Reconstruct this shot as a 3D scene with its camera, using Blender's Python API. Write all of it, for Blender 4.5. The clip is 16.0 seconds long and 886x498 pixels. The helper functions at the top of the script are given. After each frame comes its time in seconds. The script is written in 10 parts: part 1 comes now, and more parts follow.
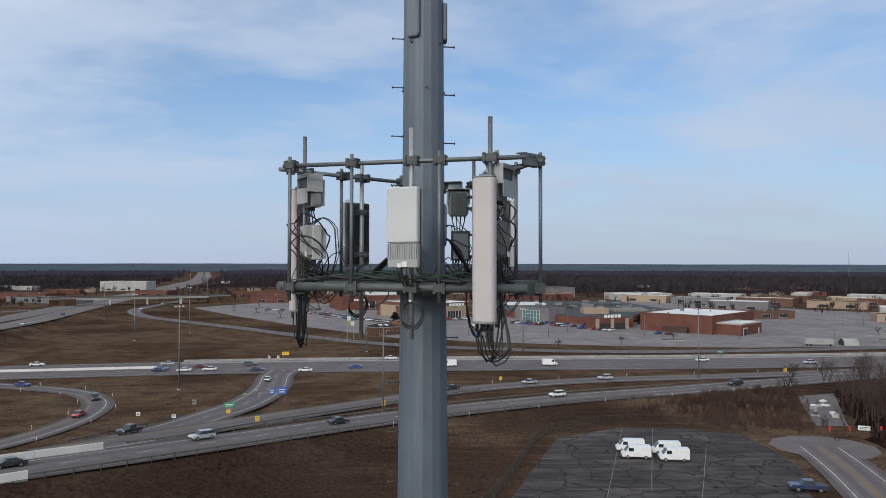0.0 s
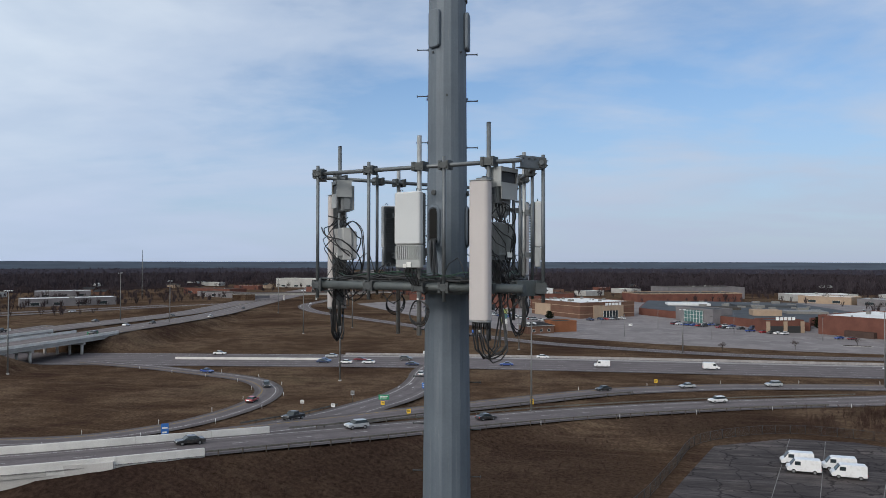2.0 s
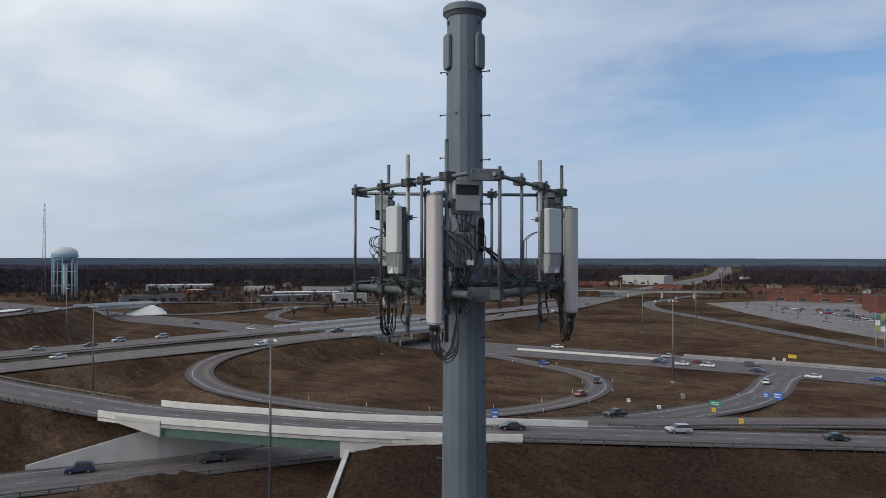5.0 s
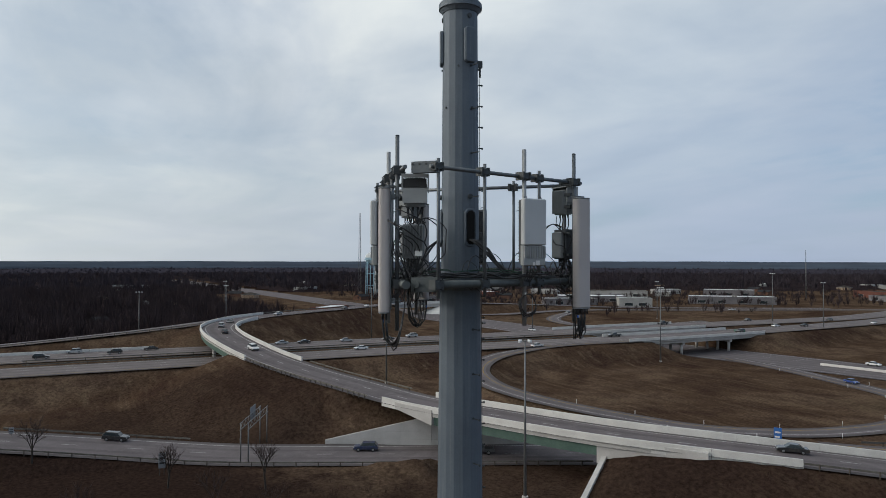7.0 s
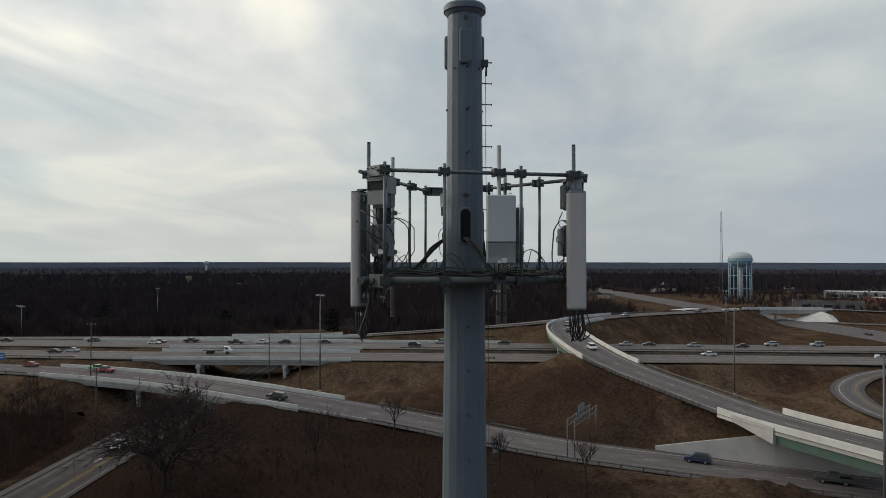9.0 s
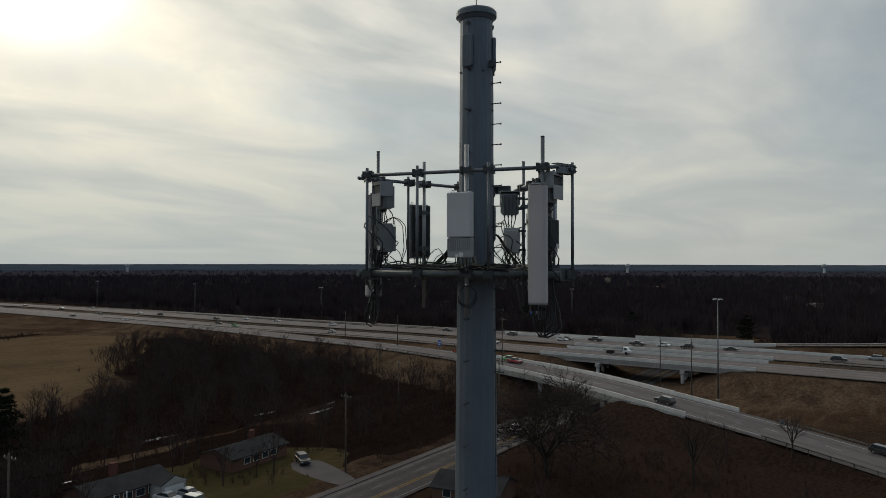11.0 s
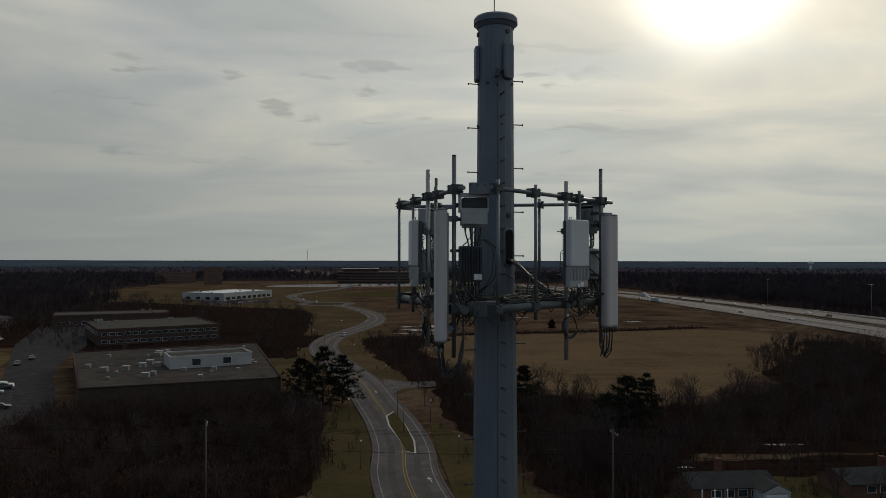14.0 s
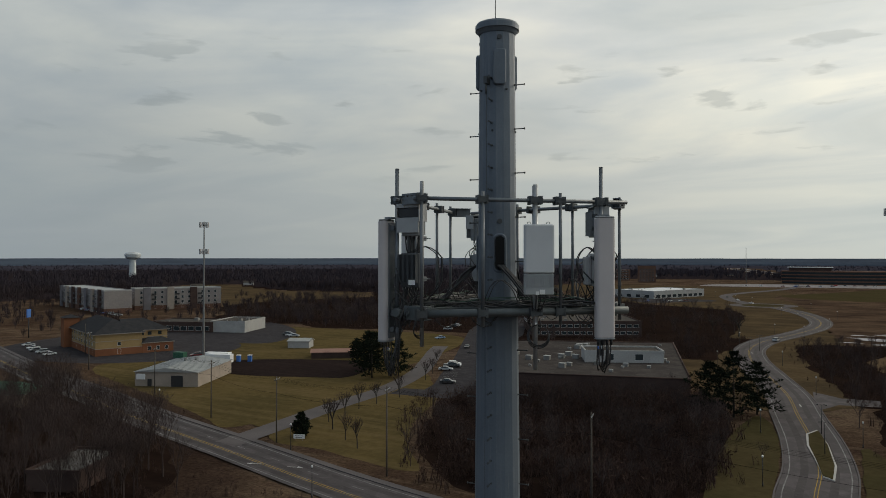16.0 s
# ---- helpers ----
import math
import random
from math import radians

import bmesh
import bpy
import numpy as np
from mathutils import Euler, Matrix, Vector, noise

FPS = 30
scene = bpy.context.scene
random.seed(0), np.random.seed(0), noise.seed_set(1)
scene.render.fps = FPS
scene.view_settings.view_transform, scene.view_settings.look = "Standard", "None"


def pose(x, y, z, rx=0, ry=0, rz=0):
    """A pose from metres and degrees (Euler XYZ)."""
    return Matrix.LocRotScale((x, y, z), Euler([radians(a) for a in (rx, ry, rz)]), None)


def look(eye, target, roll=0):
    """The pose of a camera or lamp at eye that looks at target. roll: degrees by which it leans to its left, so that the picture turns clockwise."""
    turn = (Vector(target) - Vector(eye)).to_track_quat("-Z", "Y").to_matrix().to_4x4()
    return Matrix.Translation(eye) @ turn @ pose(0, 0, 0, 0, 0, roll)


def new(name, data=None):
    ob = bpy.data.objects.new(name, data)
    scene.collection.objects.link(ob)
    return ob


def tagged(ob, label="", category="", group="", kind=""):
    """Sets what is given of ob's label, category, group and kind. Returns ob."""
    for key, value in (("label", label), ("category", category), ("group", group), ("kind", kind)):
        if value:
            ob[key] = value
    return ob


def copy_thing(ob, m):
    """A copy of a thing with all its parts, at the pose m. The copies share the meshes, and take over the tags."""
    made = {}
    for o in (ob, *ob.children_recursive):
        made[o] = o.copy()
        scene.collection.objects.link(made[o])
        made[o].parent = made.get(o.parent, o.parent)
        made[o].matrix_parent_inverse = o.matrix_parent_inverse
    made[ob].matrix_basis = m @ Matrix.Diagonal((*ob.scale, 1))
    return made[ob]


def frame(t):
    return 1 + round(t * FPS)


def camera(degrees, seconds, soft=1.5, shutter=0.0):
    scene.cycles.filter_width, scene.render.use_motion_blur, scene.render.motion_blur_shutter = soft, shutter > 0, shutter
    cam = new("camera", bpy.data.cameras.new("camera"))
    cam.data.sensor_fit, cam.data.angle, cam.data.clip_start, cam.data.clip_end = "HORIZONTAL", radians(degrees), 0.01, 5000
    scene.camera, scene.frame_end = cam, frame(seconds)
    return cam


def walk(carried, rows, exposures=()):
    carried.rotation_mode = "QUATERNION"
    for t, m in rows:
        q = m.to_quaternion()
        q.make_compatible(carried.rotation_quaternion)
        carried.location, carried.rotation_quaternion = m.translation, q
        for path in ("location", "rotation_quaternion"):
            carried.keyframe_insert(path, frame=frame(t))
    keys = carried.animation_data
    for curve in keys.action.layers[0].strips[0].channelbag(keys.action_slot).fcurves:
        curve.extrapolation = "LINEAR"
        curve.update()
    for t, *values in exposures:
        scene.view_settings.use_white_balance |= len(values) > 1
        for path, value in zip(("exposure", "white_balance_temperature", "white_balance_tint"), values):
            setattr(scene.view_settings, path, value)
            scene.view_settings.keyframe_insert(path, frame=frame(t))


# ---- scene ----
# ---- camera ----
cam = camera(63.71, 16.0, soft=0.9)
PATH = [
    (0, pose(0.107, -12.555, 37.180, 91.112, -0.086, -1.102)),
    (0.5, pose(0.610, -12.650, 37.196, 91.087, -0.091, 0.901)),
    (1, pose(1.174, -12.733, 37.214, 91.047, -0.095, 3.661)),
    (1.5, pose(1.816, -12.799, 37.221, 90.989, -0.097, 7.388)),
    (2, pose(2.545, -12.864, 37.221, 90.946, -0.088, 11.515)),
    (2.5, pose(3.386, -12.918, 37.239, 90.896, -0.069, 15.373)),
    (3, pose(4.318, -12.944, 37.249, 90.818, -0.040, 19.413)),
    (3.5, pose(5.328, -12.722, 37.300, 90.757, -0.041, 23.966)),
    (4, pose(6.387, -12.366, 37.348, 90.702, -0.047, 28.780)),
    (4.5, pose(7.469, -11.846, 37.388, 90.662, -0.058, 33.858)),
    (5, pose(8.549, -11.166, 37.410, 90.646, -0.071, 39.157)),
    (5.5, pose(9.604, -10.335, 37.411, 90.656, -0.084, 44.631)),
    (6, pose(10.585, -9.335, 37.348, 90.719, -0.096, 50.257)),
    (6.5, pose(11.525, -8.237, 37.264, 90.804, -0.096, 55.935)),
    (7, pose(12.392, -6.930, 37.200, 90.918, -0.071, 62.161)),
    (7.5, pose(13.105, -5.443, 37.166, 91.019, -0.049, 68.734)),
    (8, pose(13.674, -3.830, 37.160, 91.061, -0.037, 75.760)),
    (8.5, pose(14.108, -2.102, 37.162, 91.040, -0.035, 83.088)),
    (9, pose(14.456, -0.259, 37.144, 90.976, -0.035, 90.706)),
    (9.5, pose(14.574, 1.734, 37.084, 91.022, -0.042, 98.713)),
    (10, pose(14.373, 3.818, 37.032, 91.066, -0.051, 107.027)),
    (10.5, pose(13.822, 5.872, 36.997, 91.115, -0.062, 115.417)),
    (11, pose(12.892, 7.774, 36.997, 91.153, -0.076, 123.760)),
    (11.5, pose(11.553, 9.401, 37.020, 91.175, -0.091, 132.072)),
    (12, pose(9.790, 10.729, 37.225, 91.121, -0.107, 140.972)),
    (12.5, pose(8.000, 11.888, 37.382, 91.046, -0.122, 149.693)),
    (13, pose(6.166, 12.785, 37.466, 90.966, -0.127, 158.164)),
    (13.5, pose(4.235, 13.416, 37.541, 90.907, -0.123, 166.510)),
    (14, pose(2.194, 13.787, 37.601, 90.864, -0.112, 175.164)),
    (14.5, pose(0.145, 13.877, 37.673, 90.850, -0.098, 183.730)),
    (15, pose(-1.906, 13.680, 37.751, 90.839, -0.073, 192.312)),
    (15.5, pose(-3.927, 13.263, 37.782, 90.775, -0.049, 200.922)),
    (16, pose(-5.941, 12.725, 37.761, 90.655, -0.030, 209.378)),
]
EXPOSURES = [(0, -1.12, 6250, 14), (3, -1.19, 6250, 14), (6, -1.36, 6250, 13), (9, -1.6, 6800, 11),
             (11.5, -2.1, 6850, 10), (13, -2.42, 6850, 10), (14.5, -2.03, 6850, 10), (15.2, -1.78, 6900, 10), (16, -1.62, 6900, 10)]
walk(cam, PATH, EXPOSURES)

# ---- sky and sun ----
SUN_AZ, SUN_EL = radians(154), radians(21)          # yaw of the sun, its height
SUN_DIR = Vector((-math.sin(SUN_AZ) * math.cos(SUN_EL), math.cos(SUN_AZ) * math.cos(SUN_EL), math.sin(SUN_EL)))


class Nodes:
    """A thin wrapper to wire node trees in few words."""

    def __init__(self, tree):
        self.tree = tree
        tree.nodes.clear()

    def add(self, kind, inputs=None, **props):
        n = self.tree.nodes.new("ShaderNode" + kind)
        if "operation" in props:
            n.operation = props["operation"]
        if "use_clamp" in props:
            n.use_clamp = props["use_clamp"]
        if "data_type" in props:
            n.data_type = props["data_type"]
        if "blend_type" in props:
            n.blend_type = props["blend_type"]
        for k, v in (inputs or {}).items():
            s = n.inputs[k]
            if isinstance(v, bpy.types.NodeSocket):
                self.tree.links.new(v, s)
            else:
                s.default_value = v
        return n

    def math(self, op, a, b=0.0, c=0.0, clamp=False):
        n = self.add("Math", {0: a, 1: b, 2: c}, operation=op, use_clamp=clamp)
        return n.outputs[0]

    def ramp(self, fac, stops):
        n = self.add("ValToRGB", {0: fac})
        el = n.color_ramp.elements
        while len(el) < len(stops):
            el.new(0.5)
        for e, (p, c) in zip(el, stops):
            e.position = p
            e.color = (*c, 1) if isinstance(c, (tuple, list)) else (c, c, c, 1)
        return n.outputs[0]

    def mix(self, fac, a, b, blend="MIX"):
        n = self.add("Mix", data_type="RGBA", blend_type=blend)
        for s, v in ((n.inputs[0], fac), (n.inputs[6], a), (n.inputs[7], b)):
            if isinstance(v, bpy.types.NodeSocket):
                self.tree.links.new(v, s)
            else:
                s.default_value = v if not isinstance(v, (tuple, list)) else ((*v, 1) if len(v) == 3 else v)
        return n.outputs[2]


world = bpy.data.worlds.new("winter_sky")
scene.world = world
world.use_nodes = True
w = Nodes(world.node_tree)
tc = w.add("TexCoord").outputs["Generated"]
sky_node = w.add("TexSky")
sky_node.sky_type, sky_node.sun_disc, sky_node.sun_elevation, sky_node.sun_rotation = "NISHITA", False, SUN_EL, 2 * math.pi - SUN_AZ
sky_node.air_density, sky_node.dust_density, sky_node.ozone_density, sky_node.altitude = 1.0, 0.6, 1.5, 200
sky = sky_node.outputs[0]
sep = w.add("SeparateXYZ", {0: tc})
up = w.math("MAXIMUM", sep.outputs[2], 0.0)
den = w.math("ADD", up, 0.13)
px, py = w.math("DIVIDE", sep.outputs[0], den), w.math("DIVIDE", sep.outputs[1], den)
plane = w.add("CombineXYZ", {0: px, 1: py, 2: 0.0}).outputs[0]
# closeness to the sun
sundot = w.add("VectorMath", {0: tc, 1: tuple(SUN_DIR)}, operation="DOT_PRODUCT").outputs[1]
near_sun = w.math("MULTIPLY_ADD", sundot, 0.5, 0.5)
glow = w.math("POWER", w.math("MAXIMUM", sundot, 0.0), 400.0)
wide = w.math("POWER", w.math("MAXIMUM", near_sun, 0.0), 5.0)
# thin cirrus sheets, combed along one direction
comb = w.add("Mapping", {0: plane, 2: (0, 0, radians(28)), 3: (0.62, 1.05, 1)}).outputs[0]
n1 = w.add("TexNoise", {"Vector": comb, "Scale": 0.62, "Detail": 9.0, "Roughness": 0.54, "Distortion": 0.5}).outputs[0]
n2 = w.add("TexNoise", {"Vector": plane, "Scale": 1.7, "Detail": 8.0, "Roughness": 0.55, "Distortion": 0.3}).outputs[0]
cover = w.math("ADD", w.math("MULTIPLY", n1, 0.72), w.math("MULTIPLY", n2, 0.28))
cover = w.math("ADD", cover, w.math("MULTIPLY_ADD", near_sun, 0.275, -0.052))
sheet = w.ramp(cover, [(0.41, 0.0), (0.53, 0.6), (0.70, 1.0)])
# light in the sheets: grey-blue undersides, brighter and warmer where thin
n3 = w.add("TexNoise", {"Vector": comb, "Scale": 0.9, "Detail": 7.0, "Roughness": 0.5, "Distortion": 0.8}).outputs[0]
tone = w.ramp(n3, [(0.34, (0.62, 0.68, 0.73)), (0.48, (0.90, 0.92, 0.93)), (0.63, (1.30, 1.25, 1.12))])
tone = w.mix(w.ramp(near_sun, [(0.3, 0.3), (0.78, 1.0)]), (1.04, 1.04, 1.04), tone)
hue = w.ramp(near_sun, [(0.0, (0.87, 0.93, 1.0)), (0.4, (0.80, 0.91, 1.0)), (0.6, (0.87, 0.95, 1.0)), (0.74, (0.93, 0.985, 1.0)), (0.86, (0.985, 1.0, 0.975)), (1.0, (0.985, 0.975, 0.92))])
power = w.ramp(near_sun, [(0.0, 0.41), (0.2, 0.50), (0.42, 0.56), (0.62, 0.59), (0.8, 0.73), (1.0, 0.94)])
cloud_col = w.mix(1.0, hue, power, "MULTIPLY")
cloud_col = w.mix(1.0, cloud_col, (34.0, 34.0, 34.0), "MULTIPLY")
sheet_light = w.mix(1.0, cloud_col, tone, "MULTIPLY")
halo = w.math("POWER", w.math("MAXIMUM", sundot, 0.0), 16.0)
sun_glow = w.mix(1.0, (112.0, 107.0, 97.0), glow, "MULTIPLY")
sun_glow = w.mix(1.0, sun_glow, w.mix(1.0, (7.6, 6.6, 4.3), halo, "MULTIPLY"), "ADD")
sheet_light = w.mix(1.0, sheet_light, sun_glow, "ADD")
clear = w.mix(1.0, sky, w.mix(power, (1.70, 2.30, 2.62), (1.85, 2.38, 2.75)), "MULTIPLY")
col = w.mix(sheet, clear, sheet_light)
# pale haze low over the land, greyer under the sun
haze = w.ramp(up, [(0.0, 0.9), (0.08, 0.70), (0.2, 0.32), (0.34, 0.0)])
haze_tint = w.ramp(near_sun, [(0.0, (0.75, 0.81, 0.93)), (0.3, (0.70, 0.76, 0.89)), (0.5, (0.72, 0.75, 0.79)), (0.68, (0.76, 0.78, 0.79)), (0.80, (0.68, 0.71, 0.71)), (0.94, (0.53, 0.60, 0.63))])
haze_col = w.mix(1.0, cloud_col, haze_tint, "MULTIPLY")
col = w.mix(haze, col, haze_col)
# a thicker grey bank low in the south-east
bank = w.ramp(w.add("VectorMath", {0: tc, 1: (0.819, -0.574, 0.0)}, operation="DOT_PRODUCT").outputs[1], [(0.42, 0.0), (0.9, 0.62)])
bank = w.math("MULTIPLY", bank, w.ramp(up, [(0.0, 1.0), (0.16, 0.85), (0.44, 0.0)]))
col = w.mix(bank, col, w.mix(1.0, cloud_col, (0.38, 0.42, 0.44), "MULTIPLY"))
# small dark puffs drifting under the sheet
puff_map = w.add("Mapping", {0: tc, 3: (9.0, 9.0, 44.0)}).outputs[0]
puffs = w.ramp(w.add("TexNoise", {"Vector": puff_map, "Scale": 1.0, "Detail": 6.0, "Roughness": 0.5, "Distortion": 0.3}).outputs[0], [(0.60, 0.0), (0.67, 1.0)])
puffs = w.math("MULTIPLY", puffs, w.ramp(up, [(0.09, 0.0), (0.13, 1.0), (0.24, 1.0), (0.32, 0.0)]))
south = w.add("VectorMath", {0: tc, 1: (0.342, -0.94, 0.0)}, operation="DOT_PRODUCT").outputs[1]
puffs = w.math("MULTIPLY", puffs, w.ramp(south, [(0.72, 0.0), (0.84, 0.5), (1.0, 0.5)]))
col = w.mix(puffs, col, w.mix(1.0, cloud_col, (0.42, 0.46, 0.48), "MULTIPLY"))
bg = w.add("Background", {0: col, 1: 0.1})
w.add("OutputWorld", {0: bg.outputs[0]})

sun = new("sun", bpy.data.lights.new("sun", "SUN"))
sun.data.energy, sun.data.angle, sun.data.color = 2.6, radians(9), (1.0, 0.93, 0.82)
sun.matrix_world = look(SUN_DIR * 300, (0, 0, 0))


# ---- materials ----
def surface(name, base, second=None, rough=0.7, metal=0.0, scale=1.0, fine=14.0, bump=0.15, spread=0.25, third=None,
            spots=None, vary=0.0, space="Object", coat=0.0, gloss=None):
    """A weathered surface: two colours over a broad noise, grain over a fine one, roughness and relief from both.
    spots: (colour, scale, threshold) for stains with their own shape. vary: brightness by object."""
    m = bpy.data.materials.new(name)
    m.use_nodes = True
    n = Nodes(m.node_tree)
    if space == "World":
        co = n.add("NewGeometry").outputs["Position"]
    else:
        co = n.add("TexCoord").outputs["Object"]
    second = second or tuple(c * (1 - spread) for c in base)
    broad = n.add("TexNoise", {"Vector": co, "Scale": scale, "Detail": 6.0, "Roughness": 0.6}).outputs[0]
    grain = n.add("TexNoise", {"Vector": co, "Scale": scale * fine, "Detail": 5.0, "Roughness": 0.65}).outputs[0]
    c = n.mix(n.ramp(broad, [(0.35, 0.0), (0.65, 1.0)]), base, second)
    if third:
        mid = n.add("TexNoise", {"Vector": co, "Scale": scale * 3.7, "Detail": 6.0, "Roughness": 0.7, "Distortion": 0.6}).outputs[0]
        c = n.mix(n.ramp(mid, [(0.48, 0.0), (0.66, 1.0)]), c, third)
    if spots:
        sc = n.add("TexNoise", {"Vector": co, "Scale": spots[1], "Detail": 7.0, "Roughness": 0.7, "Distortion": 0.4}).outputs[0]
        c = n.mix(n.ramp(sc, [(spots[2], 0.0), (spots[2] + 0.08, 1.0)]), c, spots[0])
    c = n.mix(0.35 if bump > 0.05 else 0.08, c, n.ramp(grain, [(0.3, 0.45), (0.7, 1.0)]), "MULTIPLY")
    if vary:
        rnd = n.add("ObjectInfo").outputs["Random"]
        c = n.mix(1.0, c, n.ramp(rnd, [(0.0, 1 - vary), (1.0, 1 + vary * 0.4)]), "MULTIPLY")
    r = n.math("MULTIPLY_ADD", grain, 0.25, rough - 0.12, clamp=True)
    p = n.add("BsdfPrincipled", {"Base Color": c, "Roughness": r, "Metallic": metal, "Coat Weight": coat,
                                 "Specular IOR Level": (0.04 if space == "World" else 0.4) if gloss is None else gloss})
    if bump:
        b = n.add("Bump", {"Height": grain, "Strength": bump, "Distance": 0.05 / max(scale, 0.05) * 0.2})
        m.node_tree.links.new(b.outputs[0], p.inputs["Normal"])
    n.add("OutputMaterial", {0: p.outputs[0]})
    return m


def plain(name, base, rough=0.5, metal=0.0, emit=0.0):
    m = bpy.data.materials.new(name)
    m.use_nodes = True
    n = Nodes(m.node_tree)
    co = n.add("TexCoord").outputs["Object"]
    g = n.add("TexNoise", {"Vector": co, "Scale": 6.0, "Detail": 4.0}).outputs[0]
    c = n.mix(0.25, base, n.ramp(g, [(0.3, 0.6), (0.7, 1.0)]), "MULTIPLY")
    p = n.add("BsdfPrincipled", {"Base Color": c, "Roughness": rough, "Metallic": metal})
    n.add("OutputMaterial", {0: p.outputs[0]})
    return m


M = {}
M["galv"] = surface("galvanised_steel", (0.20, 0.22, 0.235), (0.145, 0.165, 0.18), rough=0.5, metal=0.55, scale=4, fine=9, bump=0.08)
M["galv_new"] = surface("new_galvanised_pipe", (0.42, 0.44, 0.45), (0.33, 0.35, 0.36), rough=0.42, metal=0.5, scale=4, fine=9, bump=0.06)
M["rru_light"] = surface("pale_grey_cast_housing", (0.37, 0.39, 0.395), (0.31, 0.33, 0.335), rough=0.55, scale=2, fine=30, bump=0.04)
M["galv_dark"] = surface("weathered_steel_clamp", (0.10, 0.11, 0.115), (0.07, 0.078, 0.082), rough=0.6, metal=0.5, scale=6, bump=0.1)
M["arm"] = surface("greenish_galvanised_arm", (0.135, 0.152, 0.155), (0.09, 0.106, 0.11), rough=0.6, metal=0.4, scale=3, bump=0.1)
M["radome"] = surface("antenna_radome", (0.51, 0.482, 0.478), (0.455, 0.43, 0.428), rough=0.55, scale=0.8, fine=60, bump=0.02)
M["radome_white"] = surface("white_radome", (0.54, 0.565, 0.58), (0.48, 0.505, 0.52), rough=0.5, scale=0.8, fine=60, bump=0.02)
M["rru"] = surface("grey_cast_housing", (0.27, 0.29, 0.30), (0.22, 0.24, 0.25), rough=0.6, scale=3, bump=0.06)
M["rru_dark"] = surface("dark_cast_heatsink", (0.085, 0.094, 0.10), (0.062, 0.069, 0.076), rough=0.6, scale=3, bump=0.06)
M["cable"] = surface("black_cable_jacket", (0.02, 0.021, 0.023), (0.035, 0.036, 0.038), rough=0.5, scale=5, bump=0.0)
M["black"] = plain("black_plastic", (0.025, 0.026, 0.028), 0.5)
M["tag"] = plain("pale_label", (0.75, 0.76, 0.74), 0.5)
M["red"] = plain("red_tape", (0.5, 0.04, 0.03), 0.5)
M["blue_tape"] = plain("blue_tape", (0.05, 0.15, 0.5), 0.5)


def streaked_pole():
    """Galvanised skin with long drips and chalky runs down it."""
    m = bpy.data.materials.new("streaked_galvanised_pole")
    m.use_nodes = True
    n = Nodes(m.node_tree)
    co = n.add("NewGeometry").outputs["Position"]
    broad = n.add("TexNoise", {"Vector": co, "Scale": 0.8, "Detail": 6.0, "Roughness": 0.6}).outputs[0]
    spangle = n.add("TexNoise", {"Vector": co, "Scale": 26.0, "Detail": 4.0, "Roughness": 0.7}).outputs[0]
    runs_ = n.add("TexNoise", {"Vector": n.add("Mapping", {0: co, 3: (13.0, 13.0, 0.5)}).outputs[0], "Scale": 1.0, "Detail": 6.0, "Roughness": 0.65}).outputs[0]
    drips = n.add("TexNoise", {"Vector": n.add("Mapping", {0: co, 1: (3.0, 1.0, 0.0), 3: (30.0, 30.0, 1.1)}).outputs[0], "Scale": 1.0, "Detail": 5.0, "Roughness": 0.6}).outputs[0]
    c = n.mix(n.ramp(broad, [(0.35, 0.0), (0.65, 1.0)]), (0.136, 0.167, 0.200), (0.105, 0.131, 0.160))
    c = n.mix(n.ramp(runs_, [(0.54, 0.0), (0.72, 0.55)]), c, (0.186, 0.214, 0.243))
    c = n.mix(n.ramp(runs_, [(0.28, 0.5), (0.42, 0.0)]), c, (0.072, 0.090, 0.102))
    c = n.mix(n.ramp(drips, [(0.66, 0.0), (0.76, 0.6)]), c, (0.27, 0.295, 0.305))
    c = n.mix(0.35, c, n.ramp(spangle, [(0.3, 0.72), (0.7, 1.22)]), "MULTIPLY")
    rough = n.math("MULTIPLY_ADD", spangle, 0.25, 0.48)
    p = n.add("BsdfPrincipled", {"Base Color": c, "Roughness": rough, "Metallic": 0.25})
    bu = n.add("Bump", {"Height": spangle, "Strength": 0.08, "Distance": 0.02})
    m.node_tree.links.new(bu.outputs[0], p.inputs["Normal"])
    n.add("OutputMaterial", {0: p.outputs[0]})
    return m


M["pole"] = streaked_pole()
M["rru_pale"] = surface("pale_finned_housing", (0.50, 0.51, 0.51), (0.43, 0.44, 0.445), rough=0.55, scale=2, fine=30, bump=0.04)
M["ground_wire"] = plain("green_ground_wire", (0.018, 0.062, 0.038), 0.5)


